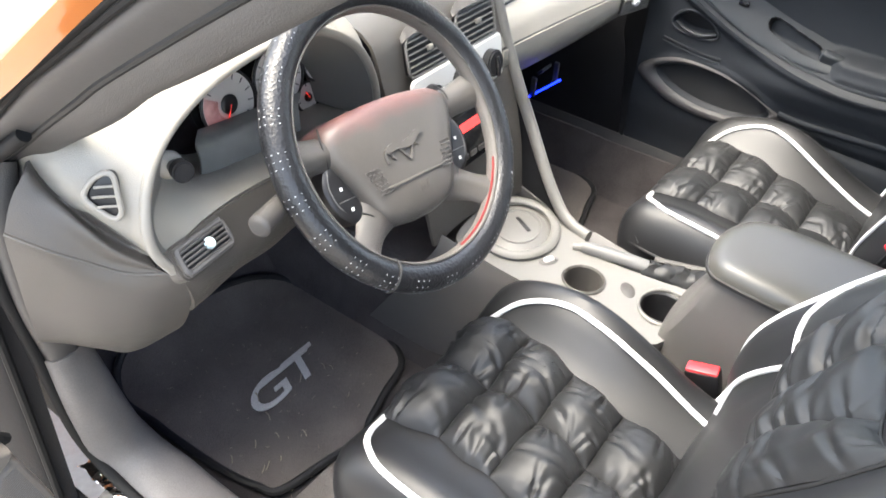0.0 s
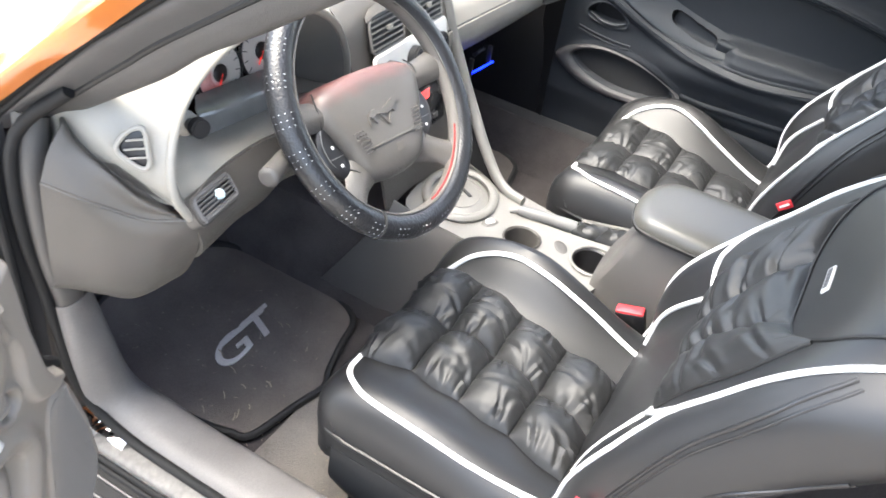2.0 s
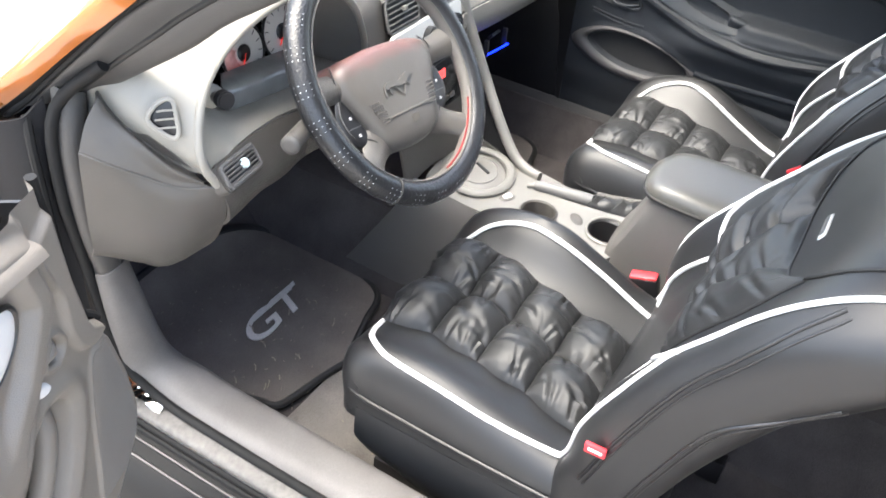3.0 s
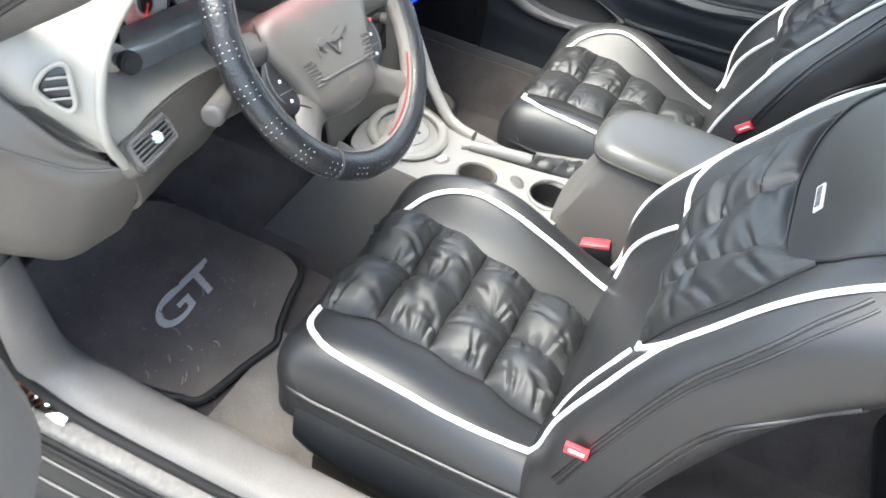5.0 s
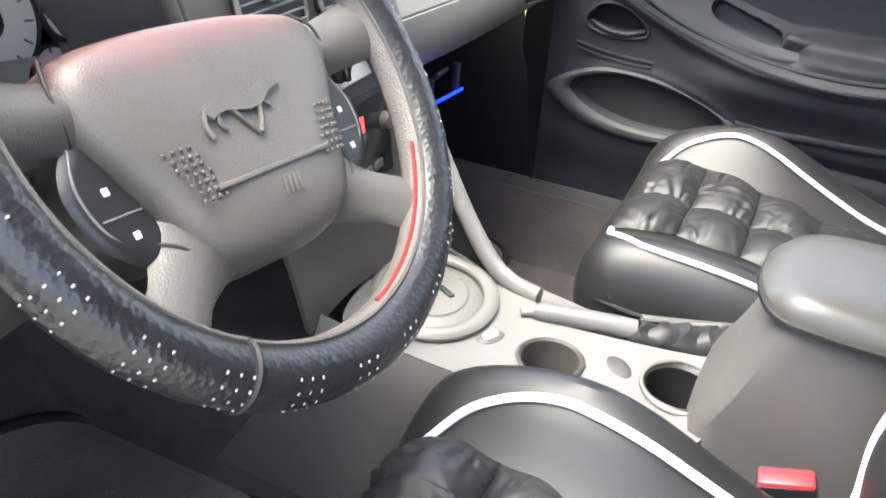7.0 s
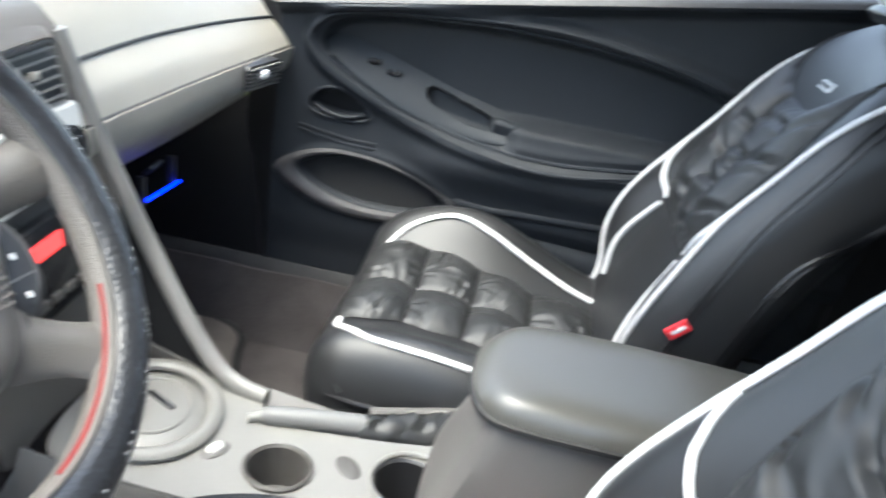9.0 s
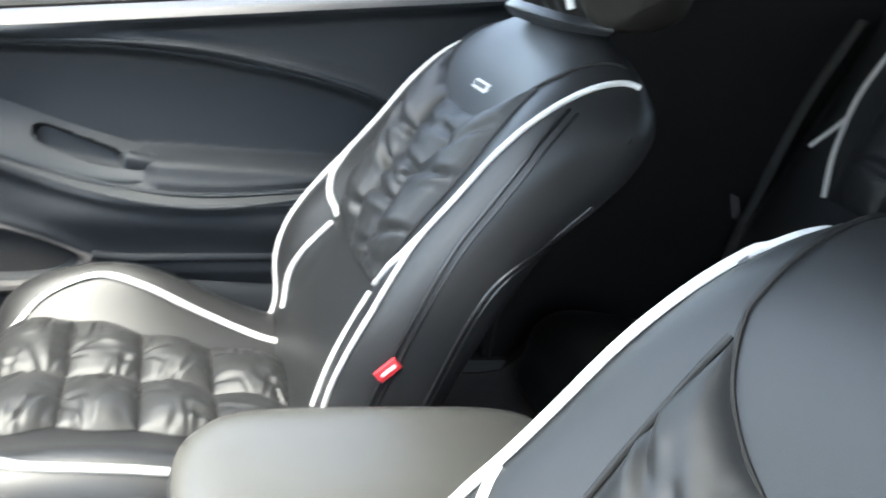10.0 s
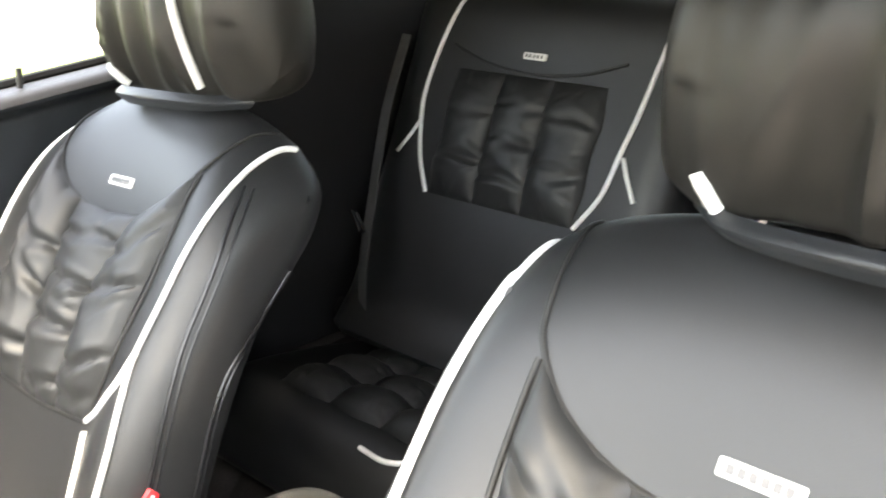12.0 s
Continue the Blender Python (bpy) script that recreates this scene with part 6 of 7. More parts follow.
    ed = [[(0.672, 0.60, 0.30), (0.680, 0.60, 0.60), (0.664, 0.60, 0.85)], [(0.69, 0.66, 0.30), (0.70, 0.66, 0.60), (0.69, 0.66, 0.85)]]
    P("front_edge", loft(ed, 10, 4, thick=0.004), M_BLACK, "black door edge")
    ed2 = [[(0.672, -0.42, 0.30), (0.680, -0.42, 0.60), (0.664, -0.42, 1.02)], [(0.75, -0.44, 0.30), (0.78, -0.44, 0.60), (0.71, -0.44, 1.02)]]
    P("rear_edge", loft(ed2, 10, 4, thick=0.004), M_BLACK, "black door edge")
    P("bottom_edge", loft([[(0.672, 0.60, 0.30), (0.672, -0.42, 0.30)], [(0.77, 0.66, 0.30), (0.77, -0.44, 0.30)]], 10, 4, thick=0.004), M_BLACK, "black door edge")
    return door


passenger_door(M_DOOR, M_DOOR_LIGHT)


# outlines on the driver's door panel, as (y, z)
FRONT_Z, FRONT_Y = [0.36, 0.404, 0.444, 0.473, 0.503, 0.573, 0.640, 0.677, 0.690, 0.710, 0.782, 0.852, 0.92], [0.48, 0.522, 0.575, 0.603, 0.612, 0.603, 0.584, 0.574, 0.556, 0.547, 0.534, 0.527, 0.520]
ARM = spline([(0.472, 0.880), (0.476, 0.845), (0.486, 0.805), (0.473, 0.775), (0.441, 0.727), (0.406, 0.691), (0.359, 0.630), (0.25, 0.600), (0.0, 0.590), (-0.30, 0.600), (-0.34, 0.74), (-0.25, 0.88), (0.1, 0.905), (0.38, 0.900)], 110, True)
RIDGE = spline([(0.470, 0.900), (0.484, 0.840), (0.500, 0.778), (0.484, 0.752), (0.448, 0.704), (0.408, 0.664), (0.357, 0.612), (0.25, 0.580), (0.0, 0.570), (-0.32, 0.580), (-0.36, 0.74), (-0.27, 0.90), (0.1, 0.925), (0.38, 0.920)], 110, True)
MIRROR = spline([(0.524, 0.868), (0.499, 0.862), (0.476, 0.846), (0.486, 0.808), (0.502, 0.769), (0.503, 0.725), (0.509, 0.700), (0.523, 0.677), (0.548, 0.665), (0.574, 0.677), (0.556, 0.702), (0.545, 0.740), (0.536, 0.800)], 70, True)
CUP = spline([(0.488, 0.730), (0.496, 0.711), (0.482, 0.701), (0.465, 0.709), (0.456, 0.724), (0.473, 0.735)], 40, True)
ARCH = spline([(0.430, 0.660), (0.458, 0.662), (0.478, 0.650), (0.486, 0.625), (0.470, 0.574), (0.439, 0.519), (0.405, 0.47), (0.36, 0.43), (0.28, 0.42), (0.24, 0.48), (0.28, 0.55), (0.36, 0.61)], 60, True)
INSERT = spline([(0.566, 0.660), (0.550, 0.662), (0.532, 0.646), (0.520, 0.604), (0.507, 0.530), (0.495, 0.444), (0.49, 0.405), (0.522, 0.408), (0.573, 0.446), (0.600, 0.474), (0.609, 0.503), (0.600, 0.573), (0.582, 0.638)], 80, True)


def driver_door_depth(y, z):
    """How far the grey panel lies behind its mean plane."""
    d = np.zeros(np.shape(y))
    d -= 0.007 * smoothstep(-0.002, 0.008, inside_distance(RIDGE, y, z))
    a = inside_distance(ARM, y, z)
    d -= 0.014 * smoothstep(-0.002, 0.016, a)
    d += 0.016 * smoothstep(0.030, 0.045, a) * smoothstep(0.68, 0.74, z)
    m = inside_distance(MIRROR, y, z)
    d -= 0.009 * smoothstep(-0.003, 0.006, m)
    c = inside_distance(CUP, y, z)
    d += 0.024 * smoothstep(0.0, 0.008, c) - 0.004 * np.exp(-((c + 0.004) / 0.004) ** 2)
    p = inside_distance(ARCH, y, z)
    d += 0.040 * smoothstep(0.0, 0.012, p) - 0.008 * np.exp(-((p + 0.014) / 0.012) ** 2)
    d -= 0.006 * smoothstep(-0.002, 0.004, inside_distance(INSERT, y, z))
    return d


def driver_door(tr):
    door = thing("driver_door", tuple(tr @ Vector((0.70, 0.1, 0.30))), "open driver's door with a grey moulded panel", "car door")

    def P(nm, bm, m, lab="", parent=None):
        bm.transform(tr)
        return part(nm, bm, m, parent or door, lab)

    at = lambda y, z: float(0.662 + driver_door_depth(np.array([y]), np.array([z]))[0])
    front = lambda z: float(np.interp(z, FRONT_Z, FRONT_Y))
    zs = np.linspace(0.36, 0.90, 190)
    us = np.concatenate([np.linspace(0, 0.32, 150), np.linspace(0.33, 1, 60)])
    U, Z = np.meshgrid(us, zs, indexing="ij")
    F = np.interp(Z, FRONT_Z, FRONT_Y)
    Y = F + (-0.42 - F) * U
    Z = Z + (BELT(Y) - 0.04 - 0.84) * smoothstep(0.5, 1.0, (Z - 0.36) / 0.54) * smoothstep(0.10, 0.5, U)
    D = 0.662 + driver_door_depth(Y, Z) + 0.014 * smoothstep(0.012, 0.0, F - Y)
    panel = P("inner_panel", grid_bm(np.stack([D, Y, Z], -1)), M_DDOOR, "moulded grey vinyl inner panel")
    # fine ribs run across the soft insert, deepest at its sewn edge
    rl = spline([(0.550, 0.661), (0.532, 0.645), (0.520, 0.604), (0.507, 0.530), (0.495, 0.444)], 78)
    ribs = bmesh.new()
    for y, z in rl[3:]:
        wide = max(0.012, front(z) - y - 0.016)
        tube([(at(y + k * wide, z - 0.10 * k * wide) - 0.0004, y + k * wide, z - 0.10 * k * wide) for k in (0.02, 0.12, 0.4, 0.7, 1.0)], 0.0013, 5, n=8, bm=ribs, radii=np.linspace(0.0016, 0.0007, 8))
    P("ribbed_insert", ribs, M_DDOOR, "soft insert with fine ribs", panel)["kind"] = "stuff"
    P("pocket_column", tube([(0.700, 0.474, 0.636), (0.686, 0.462, 0.600), (0.684, 0.432, 0.545), (0.690, 0.390, 0.480)], 0.013, 12, n=24), M_DDOOR, "rounded post inside the pocket", panel)
    P("cup_floor", grid_bm([[(0.684, CUP[:, 0].mean() + (y - CUP[:, 0].mean()) * k, CUP[:, 1].mean() + (z - CUP[:, 1].mean()) * k) for y, z in CUP] for k in (0.98, 0.6, 0.02)], True), M_TRIMDARK, "dark floor of the cup", panel)
    P("release_handle", tube([(0.672, 0.490, 0.722), (0.662, 0.478, 0.717), (0.664, 0.464, 0.714)], 0.004, 8, n=12), M_DDOOR, "door release handle", panel)
    kn = ellipse(0.443, 0.696, 0.016, 0.0075, 30, -0.5)
    P("door_switch", moved(dome([tuple(q) for q in kn], 0.005, 5, 0, 0.5, 0.004), Matrix(((0, 0, -1, at(0.443, 0.696) - 0.001), (1, 0, 0, 0), (0, 1, 0, 0), (0, 0, 0, 1)))), M_LABEL, "pale oval switch", panel)
    bz = ellipse(0.385, 0.800, 0.050, 0.030, 40, 0.5)
    bezel = P("switch_bezel", moved(dome([tuple(q) for q in bz], 0.006, 5, 0, 0.5, 0.01), Matrix(((0, 0, -1, at(0.385, 0.80) - 0.002), (1, 0, 0, 0), (0, 1, 0, 0), (0, 0, 0, 1)))), M_LABEL, "pale oval switch bezel", panel)
    P("bezel_edge", tube([(at(0.385, 0.80) - 0.003, a, b) for a, b in bz], 0.003, 6, True, n=60), M_BLACK, "black edge", bezel)
    edge = [(front(z) + 0.005, z) for z in np.linspace(0.90, 0.67, 20)]
    P("edge_seal", tube([(0.674, y, z) for y, z in edge], 0.006, 8, n=40), M_RUBBER, "black seal along the door edge", panel)
    cr = [[(0.632, y, BELT(y) - 0.02), (0.640, y, BELT(y) - 0.008), (0.665, y, BELT(y) - 0.004), (0.690, y, BELT(y) - 0.006)] for y in np.linspace(0.47, -0.42, 14)]
    P("top_rail", loft(cr, 10, 40, thick=0.004), M_DDOOR, "smooth upper rail")
    P("window_seal", tube([(0.694, y, BELT(y)) for y in np.linspace(0.49, -0.44, 12)], 0.008, 8, n=30), M_RUBBER, "black window seal")
    sk = [[(0.70, y, BELT(y) - 0.006), (0.755, y, BELT(y) - 0.06), (0.80, y, 0.72), (0.80, y, 0.50), (0.77, y, 0.36)] for y in np.linspace(0.46, -0.44, 10)]
    P("outer_skin", loft(sk, 20, 20, thick=0.004), M_PAINT, "orange painted outer skin")
    ed = [[(0.678, front(z), z) for z in zs[::10]], [(0.74, front(z) - 0.02, z) for z in zs[::10]]]
    P("front_edge", loft(ed, 40, 4, thick=0.004), M_BLACK, "black door edge")
    P("rear_edge", loft([[(0.672, -0.42, 0.36), (0.680, -0.42, 0.60), (0.664, -0.42, 1.02)], [(0.75, -0.44, 0.36), (0.78, -0.44, 0.60), (0.71, -0.44, 1.02)]], 10, 4, thick=0.004), M_BLACK, "black door edge")
    P("bottom_edge", loft([[(0.672, 0.48, 0.36), (0.672, -0.42, 0.36)], [(0.77, 0.46, 0.36), (0.77, -0.44, 0.36)]], 10, 4, thick=0.004), M_BLACK, "black door edge")
    return door


HINGE, OPEN = Vector((-0.82, 0.73, 0)), 68
driver_door(Matrix.Translation((0, 0, 0.10)) @ Matrix.Translation(HINGE) @ Matrix.Rotation(radians(-OPEN), 4, "Z") @ Matrix.Translation(-HINGE) @ Matrix.Diagonal((-1, 1, 1, 1)))


# ---- body shell round the cabin ----
shell = thing("car_body", (0, 0, 0.2), "orange car body shell round a dark cabin", "car")
B = lambda name, bm, mat, label="", parent=None: part(name, bm, mat, parent or shell, label)
# driver's sill: inner wall, ribbed cover, scuff plate, rubber and painted step
prof = [(-0.646, 0.24), (-0.648, 0.34), (-0.653, 0.392), (-0.672, 0.404), (-0.700, 0.407), (-0.724, 0.404), (-0.738, 0.390)]
sill = [[(x, y, z) for x, z in prof] for y in (0.58, 0.45, 0.3, 0.1, -0.1, -0.3, -0.5)]
# the cover turns up the hinge pillar at its front end
up = [[(-0.712, 0.780, 0.660), (-0.718, 0.730, 0.660), (-0.723, 0.710, 0.661), (-0.738, 0.698, 0.664), (-0.755, 0.693, 0.665), (-0.768, 0.697, 0.663), (-0.773, 0.710, 0.660)],
      [(-0.690, 0.790, 0.560), (-0.696, 0.740, 0.566), (-0.703, 0.715, 0.580), (-0.722, 0.696, 0.592), (-0.746, 0.690, 0.597), (-0.764, 0.696, 0.594), (-0.769, 0.710, 0.590)],
      [(-0.668, 0.790, 0.440), (-0.674, 0.750, 0.470), (-0.684, 0.716, 0.490), (-0.705, 0.694, 0.512), (-0.732, 0.686, 0.522), (-0.754, 0.698, 0.520), (-0.762, 0.712, 0.510)],
      [(-0.652, 0.770, 0.300), (-0.655, 0.735, 0.390), (-0.662, 0.712, 0.418), (-0.684, 0.690, 0.434), (-0.712, 0.682, 0.440), (-0.738, 0.694, 0.432), (-0.746, 0.704, 0.420)],
      [(-0.647, 0.690, 0.250), (-0.649, 0.665, 0.360), (-0.654, 0.650, 0.400), (-0.673, 0.640, 0.412), (-0.701, 0.636, 0.415), (-0.726, 0.640, 0.409), (-0.739, 0.645, 0.396)]]
B("sill_cover", loft(up + sill, 24, 70, thick=0.004), M_SILLTRIM, "scuffed dark grey sill cover")
st = [[(-0.740, y, 0.384), (-0.744, y, 0.388), (-0.768, y, 0.383), (-0.773, y, 0.376)] for y in (0.70, 0.5, 0.2, -0.1, -0.5)]
B("scuff_plate", loft(st, 10, 30, thick=0.004), M_SCUFF, "worn metal scuff plate")
B("door_seal", tube([(-0.742, -0.5, 0.392), (-0.742, 0.2, 0.392), (-0.742, 0.55, 0.393), (-0.743, 0.660, 0.405), (-0.752, 0.712, 0.450), (-0.766, 0.716, 0.52), (-0.775, 0.716, 0.60), (-0.784, 0.716, 0.70), (-0.794, 0.716, 0.80), (-0.792, 0.712, 0.90), (-0.776, 0.700, 0.945), (-0.757, 0.640, 1.0)], 0.008, 10, n=90), M_RUBBER, "black rubber door seal")
strip = [[(-0.722 - 0.036 * k / 4 + 0.004 * noise.noise(Vector((k, y * 40, 1))), y + 0.012 * (k - 2) / 4, 0.405 - 0.012 * k / 4 + 0.010 * noise.noise(Vector((k * 0.9, y * 55, 5)))) for k in range(5)] for y in np.linspace(0.752, 0.640, 16)]
B("sill_strip_end", loft(strip, 12, 40, thick=0.002), M_CHROME, "crumpled bright metal strip end")
for k, (x, z) in enumerate(((-0.780, 0.376), (-0.788, 0.372))):
    B("sill_rib", tube([(x, 0.78, z), (x, 0.3, z), (x, -0.5, z)], 0.0045, 8, n=30), M_RUBBER, "black rubber rib")
so = [[(-0.775, y, 0.372), (-0.812, y, 0.360), (-0.845, y, 0.340), (-0.862, y, 0.28), (-0.85, y, 0.16)] for y in (0.80, 0.4, 0.0, -0.5)]
B("outer_sill", loft(so, 16, 20, thick=0.004), M_RUBBER, "dusty black outer sill")
for x, z in ((-0.800, 0.3655), (-0.822, 0.357)):
    B("sill_lip", tube([(x, 0.78, z), (x, 0.3, z), (x, -0.5, z)], 0.003, 6, n=20), M_BLACK, "black edge strip")
# hinge pillar: grey trim facing the seat, black gap, painted jamb
hp = [[(-0.775, 0.720, 0.955), (-0.788, 0.712, 0.888), (-0.790, 0.712, 0.821), (-0.786, 0.712, 0.736), (-0.773, 0.712, 0.655)],
      [(-0.772, 0.704, 0.952), (-0.784, 0.696, 0.888), (-0.786, 0.696, 0.821), (-0.782, 0.696, 0.736), (-0.769, 0.697, 0.655)],
      [(-0.757, 0.694, 0.946), (-0.768, 0.688, 0.882), (-0.769, 0.688, 0.830), (-0.764, 0.689, 0.750), (-0.752, 0.692, 0.655)],
      [(-0.743, 0.700, 0.940), (-0.754, 0.698, 0.879), (-0.753, 0.698, 0.838), (-0.747, 0.699, 0.762), (-0.736, 0.700, 0.655)],
      [(-0.740, 0.760, 0.940), (-0.748, 0.760, 0.879), (-0.746, 0.760, 0.838), (-0.740, 0.760, 0.762), (-0.728, 0.760, 0.655)]]
B("pillar_trim", loft(hp, 20, 20, thick=0.004), M_PILLAR, "grey pillar trim")
jam = [[(-0.786, 0.722, z) for z in (0.36, 0.6, 0.85, 0.94)], [(-0.797, 0.728, z) for z in (0.36, 0.6, 0.85, 0.93)], [(-0.812, 0.732, z) for z in (0.36, 0.6, 0.85, 0.92)], [(-0.826, 0.760, z) for z in (0.34, 0.6, 0.85, 0.91)], [(-0.835, 0.80, z) for z in (0.34, 0.6, 0.85, 0.90)]]
B("hinge_jamb", loft(jam, 12, 14, thick=0.004), M_TRIMDARK, "black door jamb")
B("jamb_seal", tube([(-0.806, 0.728, 0.40), (-0.808, 0.728, 0.65), (-0.812, 0.728, 0.86), (-0.805, 0.735, 0.92)], 0.006, 8, n=30), M_RUBBER, "black rubber strip")


def pillar(side):
    s = side
    c = [(s * 0.745, 0.715, 0.955), (s * 0.733, 0.573, 1.045), (s * 0.726, 0.494, 1.105), (s * 0.712, 0.357, 1.205), (s * 0.692, 0.18, 1.315), (s * 0.665, 0.0, 1.40)]
    B("pillar_cover", tube(c, 0.024, 12, n=40, flat=0.7), M_DASHLOW if s < 0 else M_TRIMDARK, "grey windscreen pillar trim")
    o = [(x + s * 0.028, y + 0.055, z + 0.030) for x, y, z in c]
    B("pillar_frame", tube(o, 0.026, 12, n=40), M_RUBBER, "black window frame")
    p = [(x + s * 0.032, y + 0.105, z + 0.055) for x, y, z in c]
    B("painted_pillar", tube(p, 0.026, 12, n=40), M_PAINT, "orange painted pillar")


pillar(1)
# driver's windscreen pillar: inner trim, seal, frame and painted edge, side by side
tin = [(-0.738, 0.730, 0.905), (-0.725, 0.684, 0.939), (-0.720, 0.543, 1.035), (-0.715, 0.485, 1.082), (-0.710, 0.411, 1.131), (-0.690, 0.20, 1.275), (-0.660, 0.0, 1.395)]
tout = [(-0.766, 0.735, 0.920), (-0.750, 0.689, 0.955), (-0.745, 0.626, 1.007), (-0.740, 0.567, 1.054), (-0.735, 0.499, 1.107), (-0.715, 0.30, 1.245), (-0.690, 0.04, 1.41)]
sout = [(-0.792, 0.790, 0.895), (-0.780, 0.749, 0.931), (-0.775, 0.703, 0.975), (-0.765, 0.596, 1.073), (-0.760, 0.558, 1.103), (-0.740, 0.36, 1.25), (-0.710, 0.08, 1.43)]
oin = [(-0.806, 0.825, 0.880), (-0.800, 0.793, 0.905), (-0.795, 0.726, 0.960), (-0.788, 0.640, 1.034), (-0.783, 0.570, 1.090), (-0.750, 0.38, 1.25), (-0.715, 0.10, 1.44)]
oout = [(-0.820, 0.850, 0.895), (-0.810, 0.761, 0.961), (-0.805, 0.680, 1.026), (-0.800, 0.619, 1.079), (-0.795, 0.589, 1.105), (-0.760, 0.42, 1.245), (-0.720, 0.13, 1.44)]
push = lambda c, dx, dy, dz: [(x + dx, y + dy, z + dz) for x, y, z in c]
between = lambda a, b, dx, dz: [tuple((np.array(p) + np.array(q)) / 2 + np.array((dx, 0, dz))) for p, q in zip(spline(a, 20), spline(b, 20))]
B("pillar_cover", loft([push(tin, 0.02, 0.03, -0.005), tin, between(tin, tout, -0.006, 0.004), tout], 40, 14, thick=0.004), M_PILLAR, "grey windscreen pillar trim")
B("trim_gap", tube(tout, 0.004, 8, n=50), M_SEAM, "dark gap")
B("pillar_seal", loft([tout, between(tout, sout, -0.010, 0.006), sout], 40, 14, thick=0.004), M_SEALGREY, "grey rubber window seal")
for off in (0.0, 0.012):
    B("seal_lip", tube(push(sout, -0.004, off, off * 0.6), 0.0045, 8, n=50), M_RUBBER, "black rubber lip")
B("pillar_frame", loft([sout, between(sout, oin, -0.004, 0.0), oin], 40, 10, thick=0.004), M_RUBBER, "black window frame")
B("painted_pillar", loft([oin, between(oin, oout, -0.008, 0.004), oout, push(oout, 0.04, 0.05, -0.01)], 40, 14, thick=0.004), M_PAINT, "orange painted pillar")
base = [(-0.72, 0.80, 0.955), (-0.45, 0.95, 0.955), (0, 1.00, 0.955), (0.45, 0.95, 0.955), (0.72, 0.80, 0.955)]
head = [(-0.62, 0.09, 1.395), (-0.3, 0.20, 1.400), (0, 0.225, 1.405), (0.3, 0.20, 1.400), (0.62, 0.09, 1.395)]
midw = [tuple((np.array(a) + np.array(b)) / 2 + np.array((0, 0.03, 0.03))) for a, b in zip(base, head)]
ws = B("windscreen", loft([base, midw, head], 30, 16), M_GLASS, "clear windscreen")
ws.visible_shadow = False
shelf_front = [(-0.735, 0.70, 0.925), (-0.45, 0.92, 0.945), (0, 0.935, 0.918), (0.45, 0.93, 0.915), (0.69, 0.74, 0.895)]
shelf_back = [(-0.745, 0.84, 0.935), (-0.45, 0.985, 0.940), (0, 1.035, 0.940), (0.45, 0.985, 0.940), (0.745, 0.84, 0.930)]
B("defroster_panel", loft([shelf_front, shelf_back], 40, 6, thick=0.006), M_DASHLOW, "grey panel at the foot of the windscreen")
rear_top = [(-0.64, -1.16, 1.365), (0, -1.16, 1.412), (0.64, -1.16, 1.365)]
rear_low = [(-0.62, -1.72, 1.045), (0, -1.74, 1.055), (0.62, -1.72, 1.045)]
rear_mid = [tuple((np.array(a) + np.array(b)) / 2 + np.array((0, -0.02, 0.03))) for a, b in zip(rear_top, rear_low)]
# the dark tint is added to hold light back from the rear seats
B("rear_window", loft([rear_top, rear_mid, rear_low], 24, 12, thick=0.004), M_TINT, "rear window, tinted to keep the rear cabin dark")
hood = [[(-0.84, 0.86, 0.87), (-0.4, 1.05, 0.955), (0, 1.09, 0.965), (0.4, 1.05, 0.955), (0.80, 0.90, 0.90)], [(-0.82, 1.5, 0.88), (-0.4, 1.55, 0.95), (0, 1.55, 0.97), (0.4, 1.55, 0.95), (0.82, 1.5, 0.88)], [(-0.80, 2.1, 0.78), (-0.4, 2.2, 0.83), (0, 2.2, 0.84), (0.4, 2.2, 0.83), (0.80, 2.1, 0.78)]]
wc = [[(-0.80, 0.83, 0.915), (-0.72, 0.815, 0.945), (-0.45, 0.965, 0.948), (0, 1.015, 0.95), (0.45, 0.965, 0.948), (0.72, 0.815, 0.945), (0.80, 0.83, 0.915)], [(-0.82, 0.95, 0.905), (-0.70, 0.98, 0.925), (-0.40, 1.10, 0.962), (0, 1.14, 0.972), (0.40, 1.10, 0.962), (0.70, 0.98, 0.925), (0.82, 0.95, 0.905)]]
B("wiper_cowl", loft(wc, 40, 6, thick=0.004), M_COWL, "pale panel below the windscreen")
B("hood", loft(hood, 30, 20, thick=0.006), M_PAINT, "orange bonnet")
